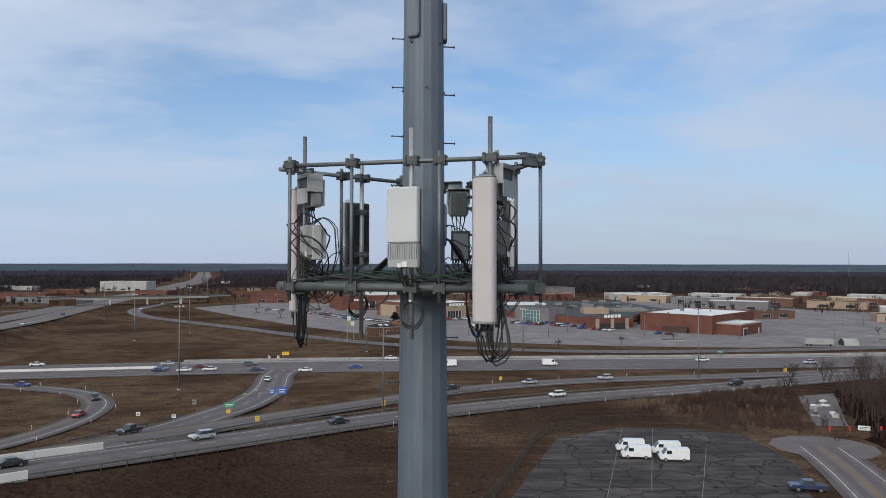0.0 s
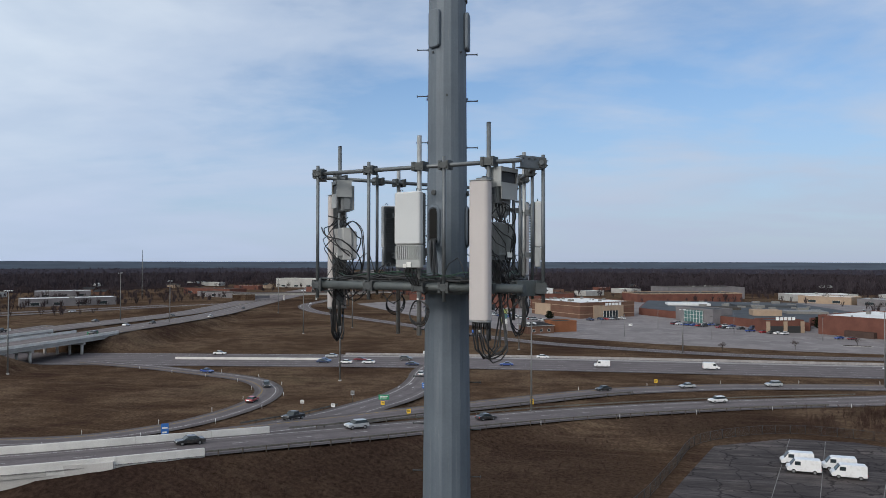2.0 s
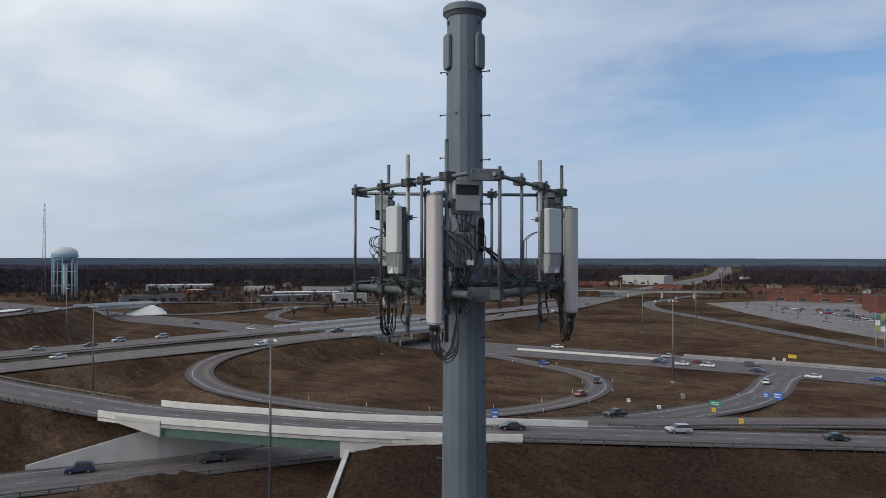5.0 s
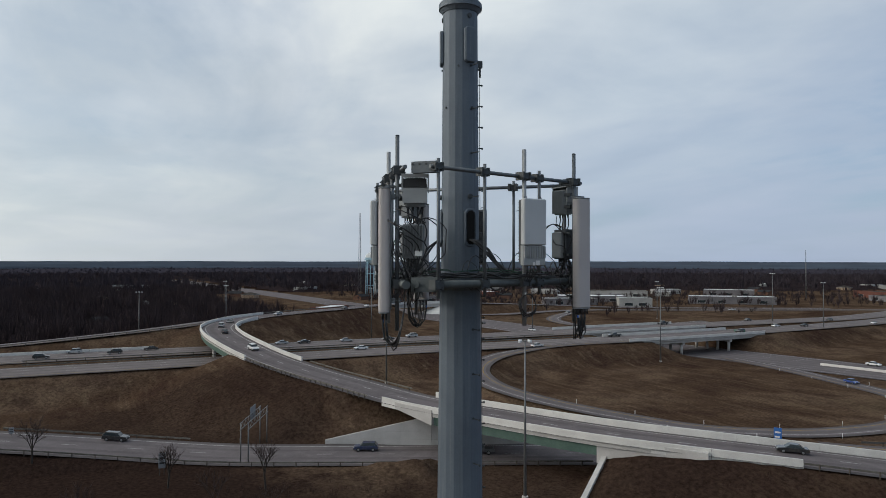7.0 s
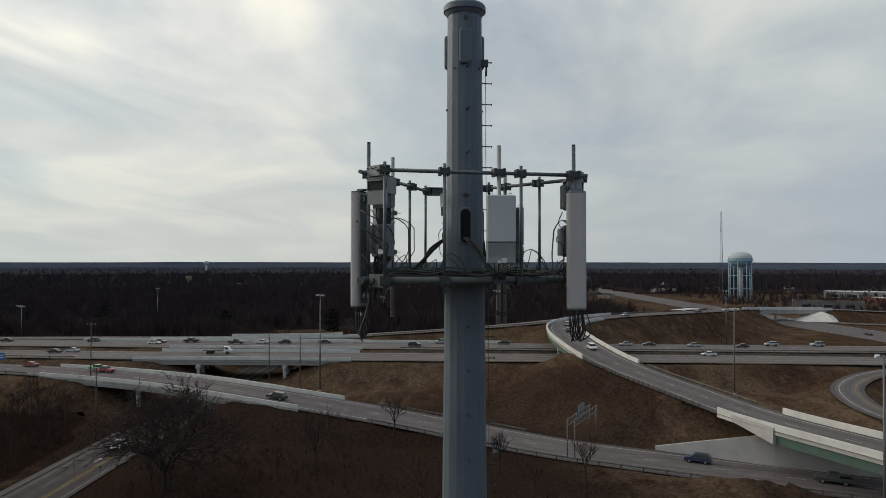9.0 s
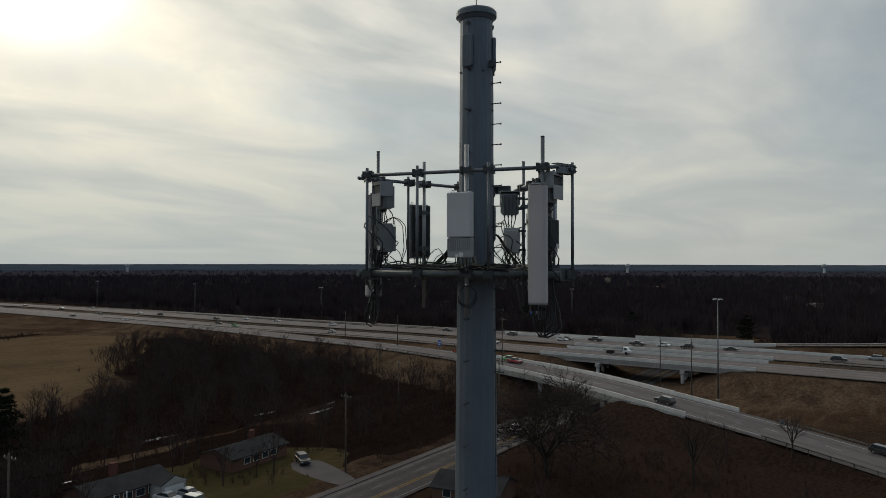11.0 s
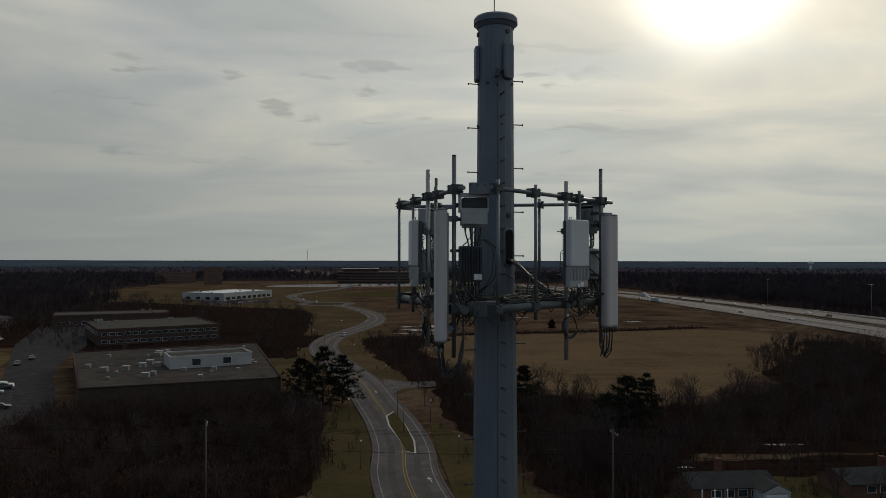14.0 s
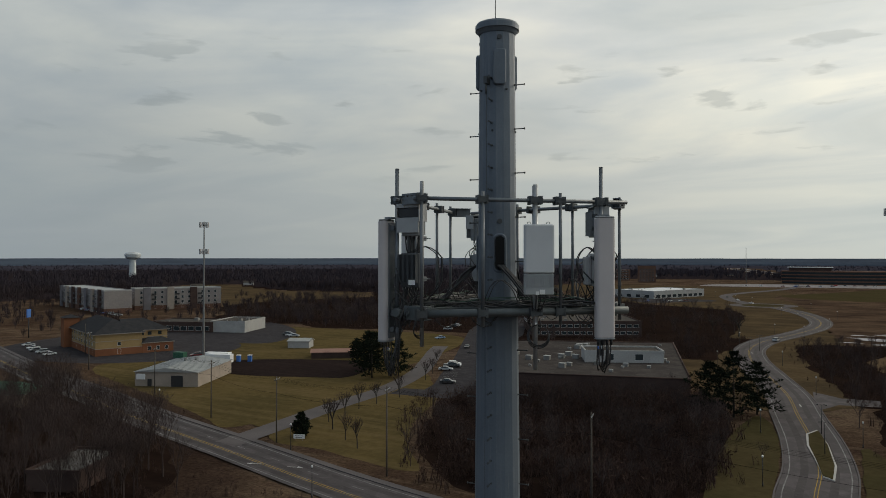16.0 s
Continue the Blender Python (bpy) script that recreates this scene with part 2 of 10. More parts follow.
# ---- mesh helpers ----
class Geo:
    """Collects vertices and faces of one mesh."""

    def __init__(self):
        self.v, self.f, self.sm = [], [], []

    def add(self, verts, faces, smooth=False):
        o = len(self.v)
        self.v.extend(tuple(p) for p in verts)
        self.f.extend(tuple(i + o for i in q) for q in faces)
        self.sm.extend([smooth] * len(faces))
        return self

    def box(self, x0, y0, z0, x1, y1, z1):
        p = [(x, y, z) for z in (z0, z1) for y in (y0, y1) for x in (x0, x1)]
        return self.add(p, [(0, 2, 3, 1), (4, 5, 7, 6), (0, 1, 5, 4), (2, 6, 7, 3), (0, 4, 6, 2), (1, 3, 7, 5)])

    def cbox(self, c, s, m=None):
        x, y, z = c
        a, b, d = s[0] / 2, s[1] / 2, s[2] / 2
        if m is None:
            return self.box(x - a, y - b, z - d, x + a, y + b, z + d)
        g = Geo().box(-a, -b, -d, a, b, d)
        mm = Matrix.Translation(c) @ m
        return self.add([mm @ Vector(p) for p in g.v], g.f)

    def rbox(self, c, s, r, n=3):
        """A box with its upright edges rounded by r and a small chamfer above and below."""
        a, b, h = s[0] / 2 - r, s[1] / 2 - r, s[2] / 2
        ring = []
        for k, (sx, sy) in enumerate(((1, 1), (-1, 1), (-1, -1), (1, -1))):
            for i in range(n + 1):
                t = (k + i / n) * math.pi / 2
                ring.append((sx * a, sy * b, math.cos(t), math.sin(t)))
        ch = min(r * 0.5, 0.02)
        v = []
        for z, q in ((-h, r - ch), (-h + ch, r), (h - ch, r), (h, r - ch)):
            v += [(c[0] + x + q * u, c[1] + y + q * w_, c[2] + z) for x, y, u, w_ in ring]
        k = len(ring)
        f = [tuple(range(k - 1, -1, -1)), tuple(range(3 * k, 4 * k))]
        sm = []
        for l in range(3):
            f += [(l * k + i, l * k + (i + 1) % k, (l + 1) * k + (i + 1) % k, (l + 1) * k + i) for i in range(k)]
        self.add(v, f)
        return self

    def cyl(self, p, q, r, r2=None, n=10, cap=True, smooth=True):
        p, q = Vector(p), Vector(q)
        r2 = r if r2 is None else r2
        d = (q - p).normalized()
        a = d.orthogonal().normalized()
        b = d.cross(a)
        o = len(self.v)
        for c, rr in ((p, r), (q, r2)):
            for i in range(n):
                t = 2 * math.pi * i / n
                self.v.append(tuple(c + a * (rr * math.cos(t)) + b * (rr * math.sin(t))))
        for i in range(n):
            j = (i + 1) % n
            self.f.append((o + i, o + j, o + n + j, o + n + i))
            self.sm.append(smooth)
        if cap:
            self.f += [tuple(o + i for i in range(n - 1, -1, -1)), tuple(o + n + i for i in range(n))]
            self.sm += [False, False]
        return self

    def tube(self, pts, r, n=6, cap=True):
        """A bent tube through the points."""
        pts = [Vector(p) for p in pts]
        o = len(self.v)
        ref = None
        for i, p in enumerate(pts):
            d = (pts[min(i + 1, len(pts) - 1)] - pts[max(i - 1, 0)]).normalized()
            a = d.orthogonal().normalized() if ref is None else (ref - d * ref.dot(d)).normalized()
            ref = a
            b = d.cross(a)
            for k in range(n):
                t = 2 * math.pi * k / n
                self.v.append(tuple(p + a * (r * math.cos(t)) + b * (r * math.sin(t))))
        for i in range(len(pts) - 1):
            for k in range(n):
                j = (k + 1) % n
                self.f.append((o + i * n + k, o + i * n + j, o + (i + 1) * n + j, o + (i + 1) * n + k))
                self.sm.append(True)
        if cap:
            e = o + (len(pts) - 1) * n
            self.f += [tuple(o + i for i in range(n - 1, -1, -1)), tuple(e + i for i in range(n))]
            self.sm += [False, False]
        return self

    def prism(self, poly, z0, z1):
        """An upright prism over a plan polygon, counter-clockwise."""
        k = len(poly)
        v = [(x, y, z0) for x, y in poly] + [(x, y, z1) for x, y in poly]
        f = [tuple(range(k - 1, -1, -1)), tuple(range(k, 2 * k))] + [(i, (i + 1) % k, k + (i + 1) % k, k + i) for i in range(k)]
        return self.add(v, f)

    def strip(self, left, right):
        k = len(left)
        return self.add(list(left) + list(right), [(i, k + i, k + i + 1, i + 1) for i in range(k - 1)])

    def moved(self, m):
        self.v = [tuple(m @ Vector(p)) for p in self.v]
        return self

    def mesh(self, name, material=None):
        me = bpy.data.meshes.new(name)
        me.from_pydata(self.v, [], self.f)
        if any(self.sm):
            me.polygons.foreach_set("use_smooth", self.sm)
        if material:
            me.materials.append(material)
        me.update()
        return me


def part(name, geo, material, parent=None, label="", at=None):
    """Links a mesh (a Geo or ready mesh data) as one object, under parent if given."""
    me = geo.mesh(name, material) if isinstance(geo, Geo) else geo
    ob = new(name, me)
    if at is not None:
        ob.matrix_basis = at
    if parent is not None:
        ob.parent = parent
    if label:
        ob["label"] = label
    return ob


def thing(name, at, label, category, group="", kind=""):
    """An empty at a thing's base, to hold its parts."""
    ob = new(name)
    ob.empty_display_size = 0.2
    ob.matrix_basis = at
    return tagged(ob, label, category, group, kind)


def smooth_line(pts, step=4.0):
    """Catmull-Rom through plan points (any number of coordinates), sampled about every step metres."""
    P = [np.array(p, float) for p in pts]
    P = [2 * P[0] - P[1]] + P + [2 * P[-1] - P[-2]]
    out = []
    for a, b, c, d in zip(P, P[1:], P[2:], P[3:]):
        n = max(1, int(np.linalg.norm(c[:2] - b[:2]) / step))
        for k in range(n):
            t = k / n
            out.append(0.5 * (2 * b + (c - a) * t + (2 * a - 5 * b + 4 * c - d) * t * t + (3 * b - a - 3 * c + d) * t ** 3))
    out.append(P[-2])
    return np.array(out)


def side_vectors(L):
    d = np.gradient(L[:, :2], axis=0)
    d /= np.linalg.norm(d, axis=1)[:, None] + 1e-9
    return np.stack([-d[:, 1], d[:, 0]], 1)          # to the left of the way


def offset(L, k, dz=0.0):
    n = side_vectors(L)
    out = L.copy()
    out[:, :2] += n * k
    out[:, 2] += dz
    return out

# ---- land and roads ----
M["asphalt"] = surface("grey_asphalt", (0.168, 0.1497, 0.1552), (0.1365, 0.1221, 0.1263), rough=0.85, scale=0.06, fine=60, bump=0.1, space="World",
                       third=(0.189, 0.1694, 0.1755))
M["dark_asphalt"] = surface("worn_dark_asphalt", (0.0906, 0.0815, 0.0838), (0.0721, 0.0650, 0.0669), rough=0.85, scale=0.06, fine=60, bump=0.1, space="World",
                            third=(0.1208, 0.1084, 0.1113))
M["concrete_road"] = surface("pale_concrete_road", (0.2152, 0.1931, 0.1926), (0.1785, 0.1606, 0.1605), rough=0.85, scale=0.05, fine=50, bump=0.1, space="World",
                             third=(0.1522, 0.1379, 0.1402))
M["shoulder"] = surface("worn_shoulder", (0.126, 0.1143, 0.1156), (0.0998, 0.0906, 0.092), rough=0.9, scale=0.1, fine=40, space="World")
M["barrier"] = surface("white_concrete_barrier", (0.74, 0.73, 0.70), (0.62, 0.61, 0.59), rough=0.85, scale=0.3, fine=30, bump=0.1, space="World",
                       spots=((0.52, 0.51, 0.49), 0.5, 0.64))
M["abutment"] = surface("grey_abutment_concrete", (0.60, 0.585, 0.57), (0.49, 0.475, 0.46), rough=0.9, scale=0.25, fine=30, bump=0.15, space="World")
M["girder"] = surface("green_painted_girder", (0.115, 0.175, 0.15), (0.09, 0.14, 0.12), rough=0.6, scale=0.4, space="World")
M["deck"] = surface("bridge_deck_side", (0.50, 0.49, 0.47), (0.40, 0.39, 0.375), rough=0.85, scale=0.3, fine=30, space="World")
M["dim_line"] = surface("faded_white_line", (0.26, 0.26, 0.255), (0.14, 0.14, 0.14), rough=0.85, scale=0.5, space="World")
M["worn_concrete"] = surface("weathered_grey_concrete", (0.34, 0.325, 0.325), (0.26, 0.25, 0.25), rough=0.85, scale=0.15, fine=20, space="World", third=(0.4, 0.385, 0.38))
M["line"] = surface("worn_white_line", (0.58, 0.58, 0.57), (0.36, 0.36, 0.355), rough=0.8, scale=0.4, space="World")
M["yellow_line"] = surface("worn_yellow_line", (0.375, 0.247, 0.053), (0.285, 0.203, 0.068), rough=0.8, scale=0.4, space="World")
M["rail"] = surface("weathered_guardrail_steel", (0.20, 0.19, 0.17), (0.13, 0.12, 0.105), rough=0.6, metal=0.4, scale=1.0)
M["rail_post"] = surface("brown_rail_post", (0.10, 0.085, 0.07), rough=0.85, scale=2.0)
M["lot"] = surface("cracked_parking_asphalt", (0.050, 0.047, 0.051), (0.036, 0.034, 0.037), rough=0.9, scale=0.12, fine=40, bump=0.2, space="World",
                   third=(0.064, 0.060, 0.065), gloss=0.01)
M["gravel_roof"] = surface("brown_gravel_roof", (0.074, 0.066, 0.062), (0.054, 0.048, 0.046), rough=0.95, scale=0.08, fine=40, space="World", third=(0.092, 0.082, 0.077), gloss=0.0)
M["mall_lot"] = surface("pale_parking_asphalt", (0.236, 0.219, 0.223), (0.172, 0.159, 0.163), rough=0.9, scale=0.03, fine=60, space="World",
                        third=(0.278, 0.259, 0.262))

M["wear_asphalt"] = surface("oil_darkened_asphalt", (0.140, 0.1255, 0.129), (0.116, 0.104, 0.108), rough=0.8, scale=0.12, fine=30, bump=0.1, space="World", third=(0.158, 0.141, 0.146))
M["wear_dark_asphalt"] = surface("oil_darkened_dark_asphalt", (0.0722, 0.0647, 0.0669), (0.0581, 0.0519, 0.0537), rough=0.8, scale=0.12, fine=30, bump=0.1, space="World", third=(0.0845, 0.0757, 0.0783))
M["wear_concrete_road"] = surface("oil_darkened_concrete", (0.172, 0.155, 0.154), (0.142, 0.128, 0.128), rough=0.8, scale=0.12, fine=30, bump=0.1, space="World", third=(0.124, 0.112, 0.114))
# each road: name, label, surface, width, plan points with height, stretches carried by bridges (plan circles), lines
ROADS = {}


def define_road(name, label, mat_key, width, pts, spans=(), lanes=2, centre=None, shoulder=1.6):
    L = smooth_line(pts, 4.0)
    on_bridge = np.zeros(len(L), bool)
    for x, y, r in spans:
        on_bridge |= np.hypot(L[:, 0] - x, L[:, 1] - y) < r
    ROADS[name] = dict(label=label, mat=mat_key, w=width, L=L, bridge=on_bridge, lanes=lanes, centre=centre, shoulder=shoulder)


define_road("cross_highway", "wide grey divided highway through the interchange", "asphalt", 31,
            [(-1400, 170, 0), (-700, 196, 0), (-430, 208, 0), (-320, 216, -0.2), (-230, 222, -0.4), (-150, 231, 0), (-60, 245, 0), (30, 251, 0),
             (100, 254, 0), (170, 260, 0), (300, 275, 0), (520, 310, 0), (1200, 420, 0)], lanes=6, centre="barrier")
define_road("interstate_south", "near carriageway of the interstate", "concrete_road", 17.5,
            [(345, -2600, 0.12), (185, -1900, 0.12), (62, -1500, 0.12), (-50, -1265, 0.12), (-140, -1085, 0.12), (-180, -1003, 0.15), (-208, -932, 0.2), (-233, -844, 0.3), (-246, -759, 0.5), (-256, -663, 0.9),
             (-259, -580, 1.2), (-256, -496, 1.7), (-250, -402, 2.4), (-243, -312, 3.2), (-238, -250, 4.1), (-233, -190, 5.1), (-225, -140, 5.8), (-219, -100, 6.2), (-218, -66, 6.2), (-217, 0, 6.1), (-215, 80, 6),
             (-209, 160, 6), (-202, 222, 6.4), (-210, 300, 5.4), (-224, 370, 3.6), (-240, 430, 2), (-262, 510, 0.9), (-288, 620, 0.3), (-312, 740, 0.12), (-340, 900, 0.12), (-402, 1190, 0.12), (-500, 1600, 0.12), (-900, 2900, 0.12)],
            spans=((-218, -66, 32), (-202, 222, 34)), lanes=3)
define_road("interstate_north", "far carriageway of the interstate", "concrete_road", 19,
            [(318, -2625, 0.12), (155, -1925, 0.12), (30, -1520, 0.12), (-82, -1285, 0.12), (-172, -1098, 0.12), (-211, -1015, 0.15), (-240, -942, 0.2), (-266, -850, 0.3), (-280, -762, 0.5), (-290, -664, 0.9),
             (-293, -580, 1.2), (-290, -496, 1.7), (-283, -402, 2.4), (-275, -312, 3.2), (-269, -250, 4.1), (-263, -190, 5.1), (-256, -140, 5.8), (-250, -100, 6.2), (-248, -66, 6.2), (-247, 0, 6.1), (-244, 80, 6),
             (-240, 160, 6), (-236, 222, 6.4), (-240, 300, 5.4), (-250, 370, 3.6), (-263, 430, 2), (-283, 510, 0.9), (-309, 620, 0.3), (-333, 740, 0.12), (-361, 900, 0.12), (-423, 1190, 0.12), (-522, 1600, 0.12), (-925, 2900, 0.12)],
            spans=((-248, -66, 34), (-236, 222, 34)), lanes=3)
define_road("loop_ramp", "curving grey loop ramp in brown grass", "asphalt", 5.6,
            [(-178, 217, 0.05), (-150, 212, 0.0), (-122, 203, 0), (-102, 195, 0), (-90, 183, 0), (-84, 169, 0.15), (-82.5, 152, 0.3), (-87, 132, 0.5), (-99, 116, 0.7),
             (-115, 108, 1.0), (-130, 102.6, 1.4), (-145, 99.4, 1.9), (-160, 99.2, 2.5), (-177, 104.8, 3.4), (-190.5, 117, 4.4), (-198, 133, 5.2), (-201, 155, 6.03), (-198, 190, 6.2)], lanes=1)
define_road("flyover_ramp", "two-lane ramp rising onto white concrete bridges", "asphalt", 10.5,
            [(400, 296, 0.05), (250, 252, 0), (154, 225, 0), (114, 211, 0), (73, 196, 0), (37, 182, 0.2), (3, 161, 1.2), (-19, 142, 2.4), (-42, 116, 4.6), (-58, 98, 6.2),
             (-70, 86, 7.0), (-84, 76, 7.3), (-103, 66.5, 7.5), (-122, 58, 7.8), (-142, 52, 8.6), (-160, 46, 9.7), (-180, 41, 11), (-205, 38.5, 12.3), (-232, 39, 12.8), (-258, 43, 12.9),
             (-283, 54, 12.8), (-304, 71, 12.6), (-326, 96, 12.2), (-352, 124, 11.3), (-385, 150, 9.8), (-418, 172, 8.2), (-438, 196, 7.0), (-444, 218, 6.6), (-444, 245, 6.4), (-438, 282, 5), (-430, 341, 2.2), (-419, 368, 1), (-390, 430, 0.2), (-340, 520, 0.1)],
            spans=((-96, 69.8, 18.5), (-226, 39, 37), (-443, 211, 25)), lanes=2)
define_road("entry_ramp", "grey entry ramp with guardrail", "asphalt", 8.0,
            [(170, 238, 0.05), (144, 231, 0), (101, 222, 0), (53, 214, 0), (24, 204, 0), (4, 191, 0.4), (-18, 167, 1.6), (-36, 146, 2.8), (-50, 126, 4.2), (-63, 106, 5.8)], lanes=1)
define_road("signal_ramp", "wide ramp down from the signals with lane lines", "asphalt", 9.6,
            [(-50, 236, 0.05), (-50, 222, 0), (-47.5, 205, 0), (-46.8, 190, 0.1), (-47.5, 172, 0.8), (-50, 154, 1.9), (-53, 135, 3.2), (-58, 114, 5.1)], lanes=2)
define_road("collector_road", "lower collector road with guardrail, under the white bridge", "asphalt", 13,
            [(-243, -760, 0.55), (-244, -663, 0.95), (-245, -580, 1.25), (-241, -496, 1.75), (-235, -402, 2.45), (-229, -312, 3.25), (-220, -258, 4.0), (-211, -210, 4.6), (-203, -172, 5.4), (-191, -130, 6.0), (-180, -98, 6.1),
             (-167, -70, 6.2), (-153, -44, 5.6), (-145, -20, 3.6), (-138, 0, 1.6), (-128, 20, 0.2), (-118, 40, 0), (-108, 60, 0), (-97, 82, 0), (-88, 96, 0)],
            spans=((-166, -72, 30),), lanes=2)
define_road("cross_street", "two-lane street with turn lanes under the bridges", "dark_asphalt", 10.6,
            [(-345, -72, 0), (-300, -69, 0), (-250, -67, -0.2), (-180, -66.2, -0.2), (-130, -66, 0), (-60, -66, 0), (0, -71, 0), (55, -79, 0), (100, -90, 0),
             (140, -100, 0), (180, -112, 0), (230, -126, 0), (290, -146, 0), (360, -170, 0), (520, -222, 0), (900, -330, 0)], lanes=3, centre="yellow")
define_road("winding_road", "winding suburban road with a planted median", "dark_asphalt", 11.5,
            [(-14, -72, 0.02), (-5, -90, 0), (-2, -110, 0), (-2, -130, 0), (0, -152, 0), (4, -178, 0), (8, -205, 0), (16, -238, 0), (24, -272, 0), (28, -305, 0), (25, -340, 0),
             (15, -378, 0), (7, -420, 0), (7, -465, 0), (18, -520, 0), (38, -575, 0), (52, -600, 0), (80, -660, 0), (95, -760, 0), (60, -900, 0), (40, -1040, 0)], lanes=2, centre="yellow")
define_road("mall_ring_road", "narrow ring road around the shopping centre", "asphalt", 8,
            [(-240, 690, 0.02), (-236, 610, 0), (-228, 545, 0), (-196, 484, 0), (-150, 436, 0), (-109, 397, 0), (-65, 352, 0), (-20, 315, 0), (25, 297, 0), (75, 286, 0), (140, 290, 0), (260, 310, 0)], lanes=2)
define_road("campus_drive", "pale concrete drive beside young trees", "shoulder", 6.5,
            [(103, -92, 0.02), (105, -112, 0), (107, -132, 0), (108.5, -158, 0), (115.5, -186, 0), (126, -211, 0), (137, -235, 0), (143, -250, 0)], lanes=0)
define_road("dead_end_street", "grey street ending in a turning circle", "asphalt", 9,
            [(79, 131, 0.02), (76, 116, 0), (72, 101, 0), (66, 82, 0), (56, 60, 0), (48, 30, 0)], lanes=2, centre="yellow")
define_road("far_ramp", "ramp leaving the highway beyond the far overpass", "asphalt", 9,
            [(-432, 224, 0.05), (-412, 237, 0.3), (-397, 252, 0.8), (-396, 275, 1.2), (-399, 300, 1.4), (-398, 330, 1.2), (-382, 390, 0.3), (-345, 470, 0.1), (-300, 560, 0.1)], lanes=1)
define_road("far_loop", "small loop ramp beside the far highway", "asphalt", 7,
            [(-400, 344, 1.15), (-396, 322, 1.1), (-385, 302, 0.8), (-371, 282, 0.5), (-352, 264, 0.4), (-330, 254, 0.4), (-306, 250, 0.8), (-280, 258, 2.2), (-262, 274, 4.2), (-256, 292, 5.2)], lanes=1)

define_road("west_ramp", "ramp climbing beside the interstate to the flyover", "asphalt", 9,
            [(-303, -530, 1.5), (-301, -402, 2.4), (-295, -330, 3.0), (-288, -270, 3.9), (-280, -210, 4.9), (-274, -150, 5.8), (-272, -100, 6.2), (-274, -66, 6.25), (-276, -45, 6.6), (-278, -24, 7.6), (-279, 0, 9.1), (-281, 22, 10.6),
             (-286, 42, 12.0), (-296, 58, 12.5), (-307, 74, 12.58)],
            spans=((-274, -66, 20),), lanes=1)


def land_height(X, Y):
    shape = X.shape
    x, y = X.ravel(), Y.ravel()
    low = np.zeros(len(x))
    high = np.full(len(x), 1e9)
    near = np.full(len(x), 1e9)
    for r in ROADS.values():
        L, half = r["L"], r["w"] / 2 + r["shoulder"]
        sel = np.where((x > L[:, 0].min() - 60) & (x < L[:, 0].max() + 60) & (y > L[:, 1].min() - 60) & (y < L[:, 1].max() + 60))[0]
        keep = ~r["bridge"]
        for block in np.array_split(sel, max(1, len(sel) // 4000)):
            if not len(block):
                continue
            d2 = (x[block, None] - L[None, :, 0]) ** 2 + (y[block, None] - L[None, :, 1]) ** 2
            dk = np.where(keep[None, :], d2, 1e12)
            j = dk.argmin(1)
            d = np.sqrt(dk[np.arange(len(block)), j])
            zr = L[j, 2]
            ok = d < 60
            low[block] = np.where(ok, np.maximum(low[block], zr - 0.22 - np.maximum(0, d - half) * 0.42), low[block])
            high[block] = np.where(ok, np.minimum(high[block], zr - 0.22 + np.maximum(0, d - half - 0.5) * 0.85), high[block])
            near[block] = np.minimum(near[block], np.where(ok, d - half, 1e9))
    z = np.minimum(low, high)
    apron = [(-99, 50), (-90, 44), (-80, 46), (-71.5, 58), (-81.5, 73), (-84, 84), (-94, 80)]
    in_apron = np.zeros(len(x), bool)
    for (x0, y0), (x1, y1) in zip(apron, apron[1:] + apron[:1]):
        in_apron ^= ((y0 > y) != (y1 > y)) & (x < (x1 - x0) * (y - y0) / (y1 - y0) + x0)
    # the banks fall away from the wing wall and the white end blocks
    for x0, y0, z0, x1, y1, z1 in ((-80.4, 72.6, 4.7, -70.9, 60, 1.2), (-80.6, 72.6, 4.6, -66.5, 81.7, 6.4), (-111.5, 57.0, 5.0, -125, 50.6, 7.4), (-129, 38, -0.1, -116.2, 58.4, 5.5), (-116.2, 58.4, 5.5, -110.0, 72.5, 5.7)):
        dx, dy = x1 - x0, y1 - y0
        t = np.clip(((x - x0) * dx + (y - y0) * dy) / (dx * dx + dy * dy), 0, 1)
        gap = np.hypot(x - x0 - t * dx, y - y0 - t * dy)
        z = np.where(gap < 9, np.minimum(z, z0 + t * (z1 - z0) + np.maximum(0, gap - 0.8) * 0.5), z)
    z = np.where(in_apron, np.minimum(z, 0.35), z)
    return z.reshape(shape)


def spaced(a, b, far, step):
    """Even spacing from a to b, growing steps out to far on both sides."""
    mid = list(np.arange(a, b, step))
    out, k = [], step
    p = mid[-1]
    while p < far:
        k *= 1.22
        p += k
        out.append(min(p, far))
    neg, k, p = [], step, mid[0]
    while p > -far:
        k *= 1.22
        p -= k
        neg.append(max(p, -far))
    return np.array(neg[::-1] + mid + out)


def finer(g, a, b):
    """Two more lines in each cell between a and b."""
    near = g[(g >= a) & (g < b)]
    return np.unique(np.concatenate([g, near + 1.333, near + 2.667]))


gx, gy = finer(spaced(-420, 260, 4400, 4.0), -134, -58), finer(spaced(-330, 300, 4400, 4.0), 40, 92)
GX, GY = np.meshgrid(gx, gy)
GZ = land_height(GX, GY)


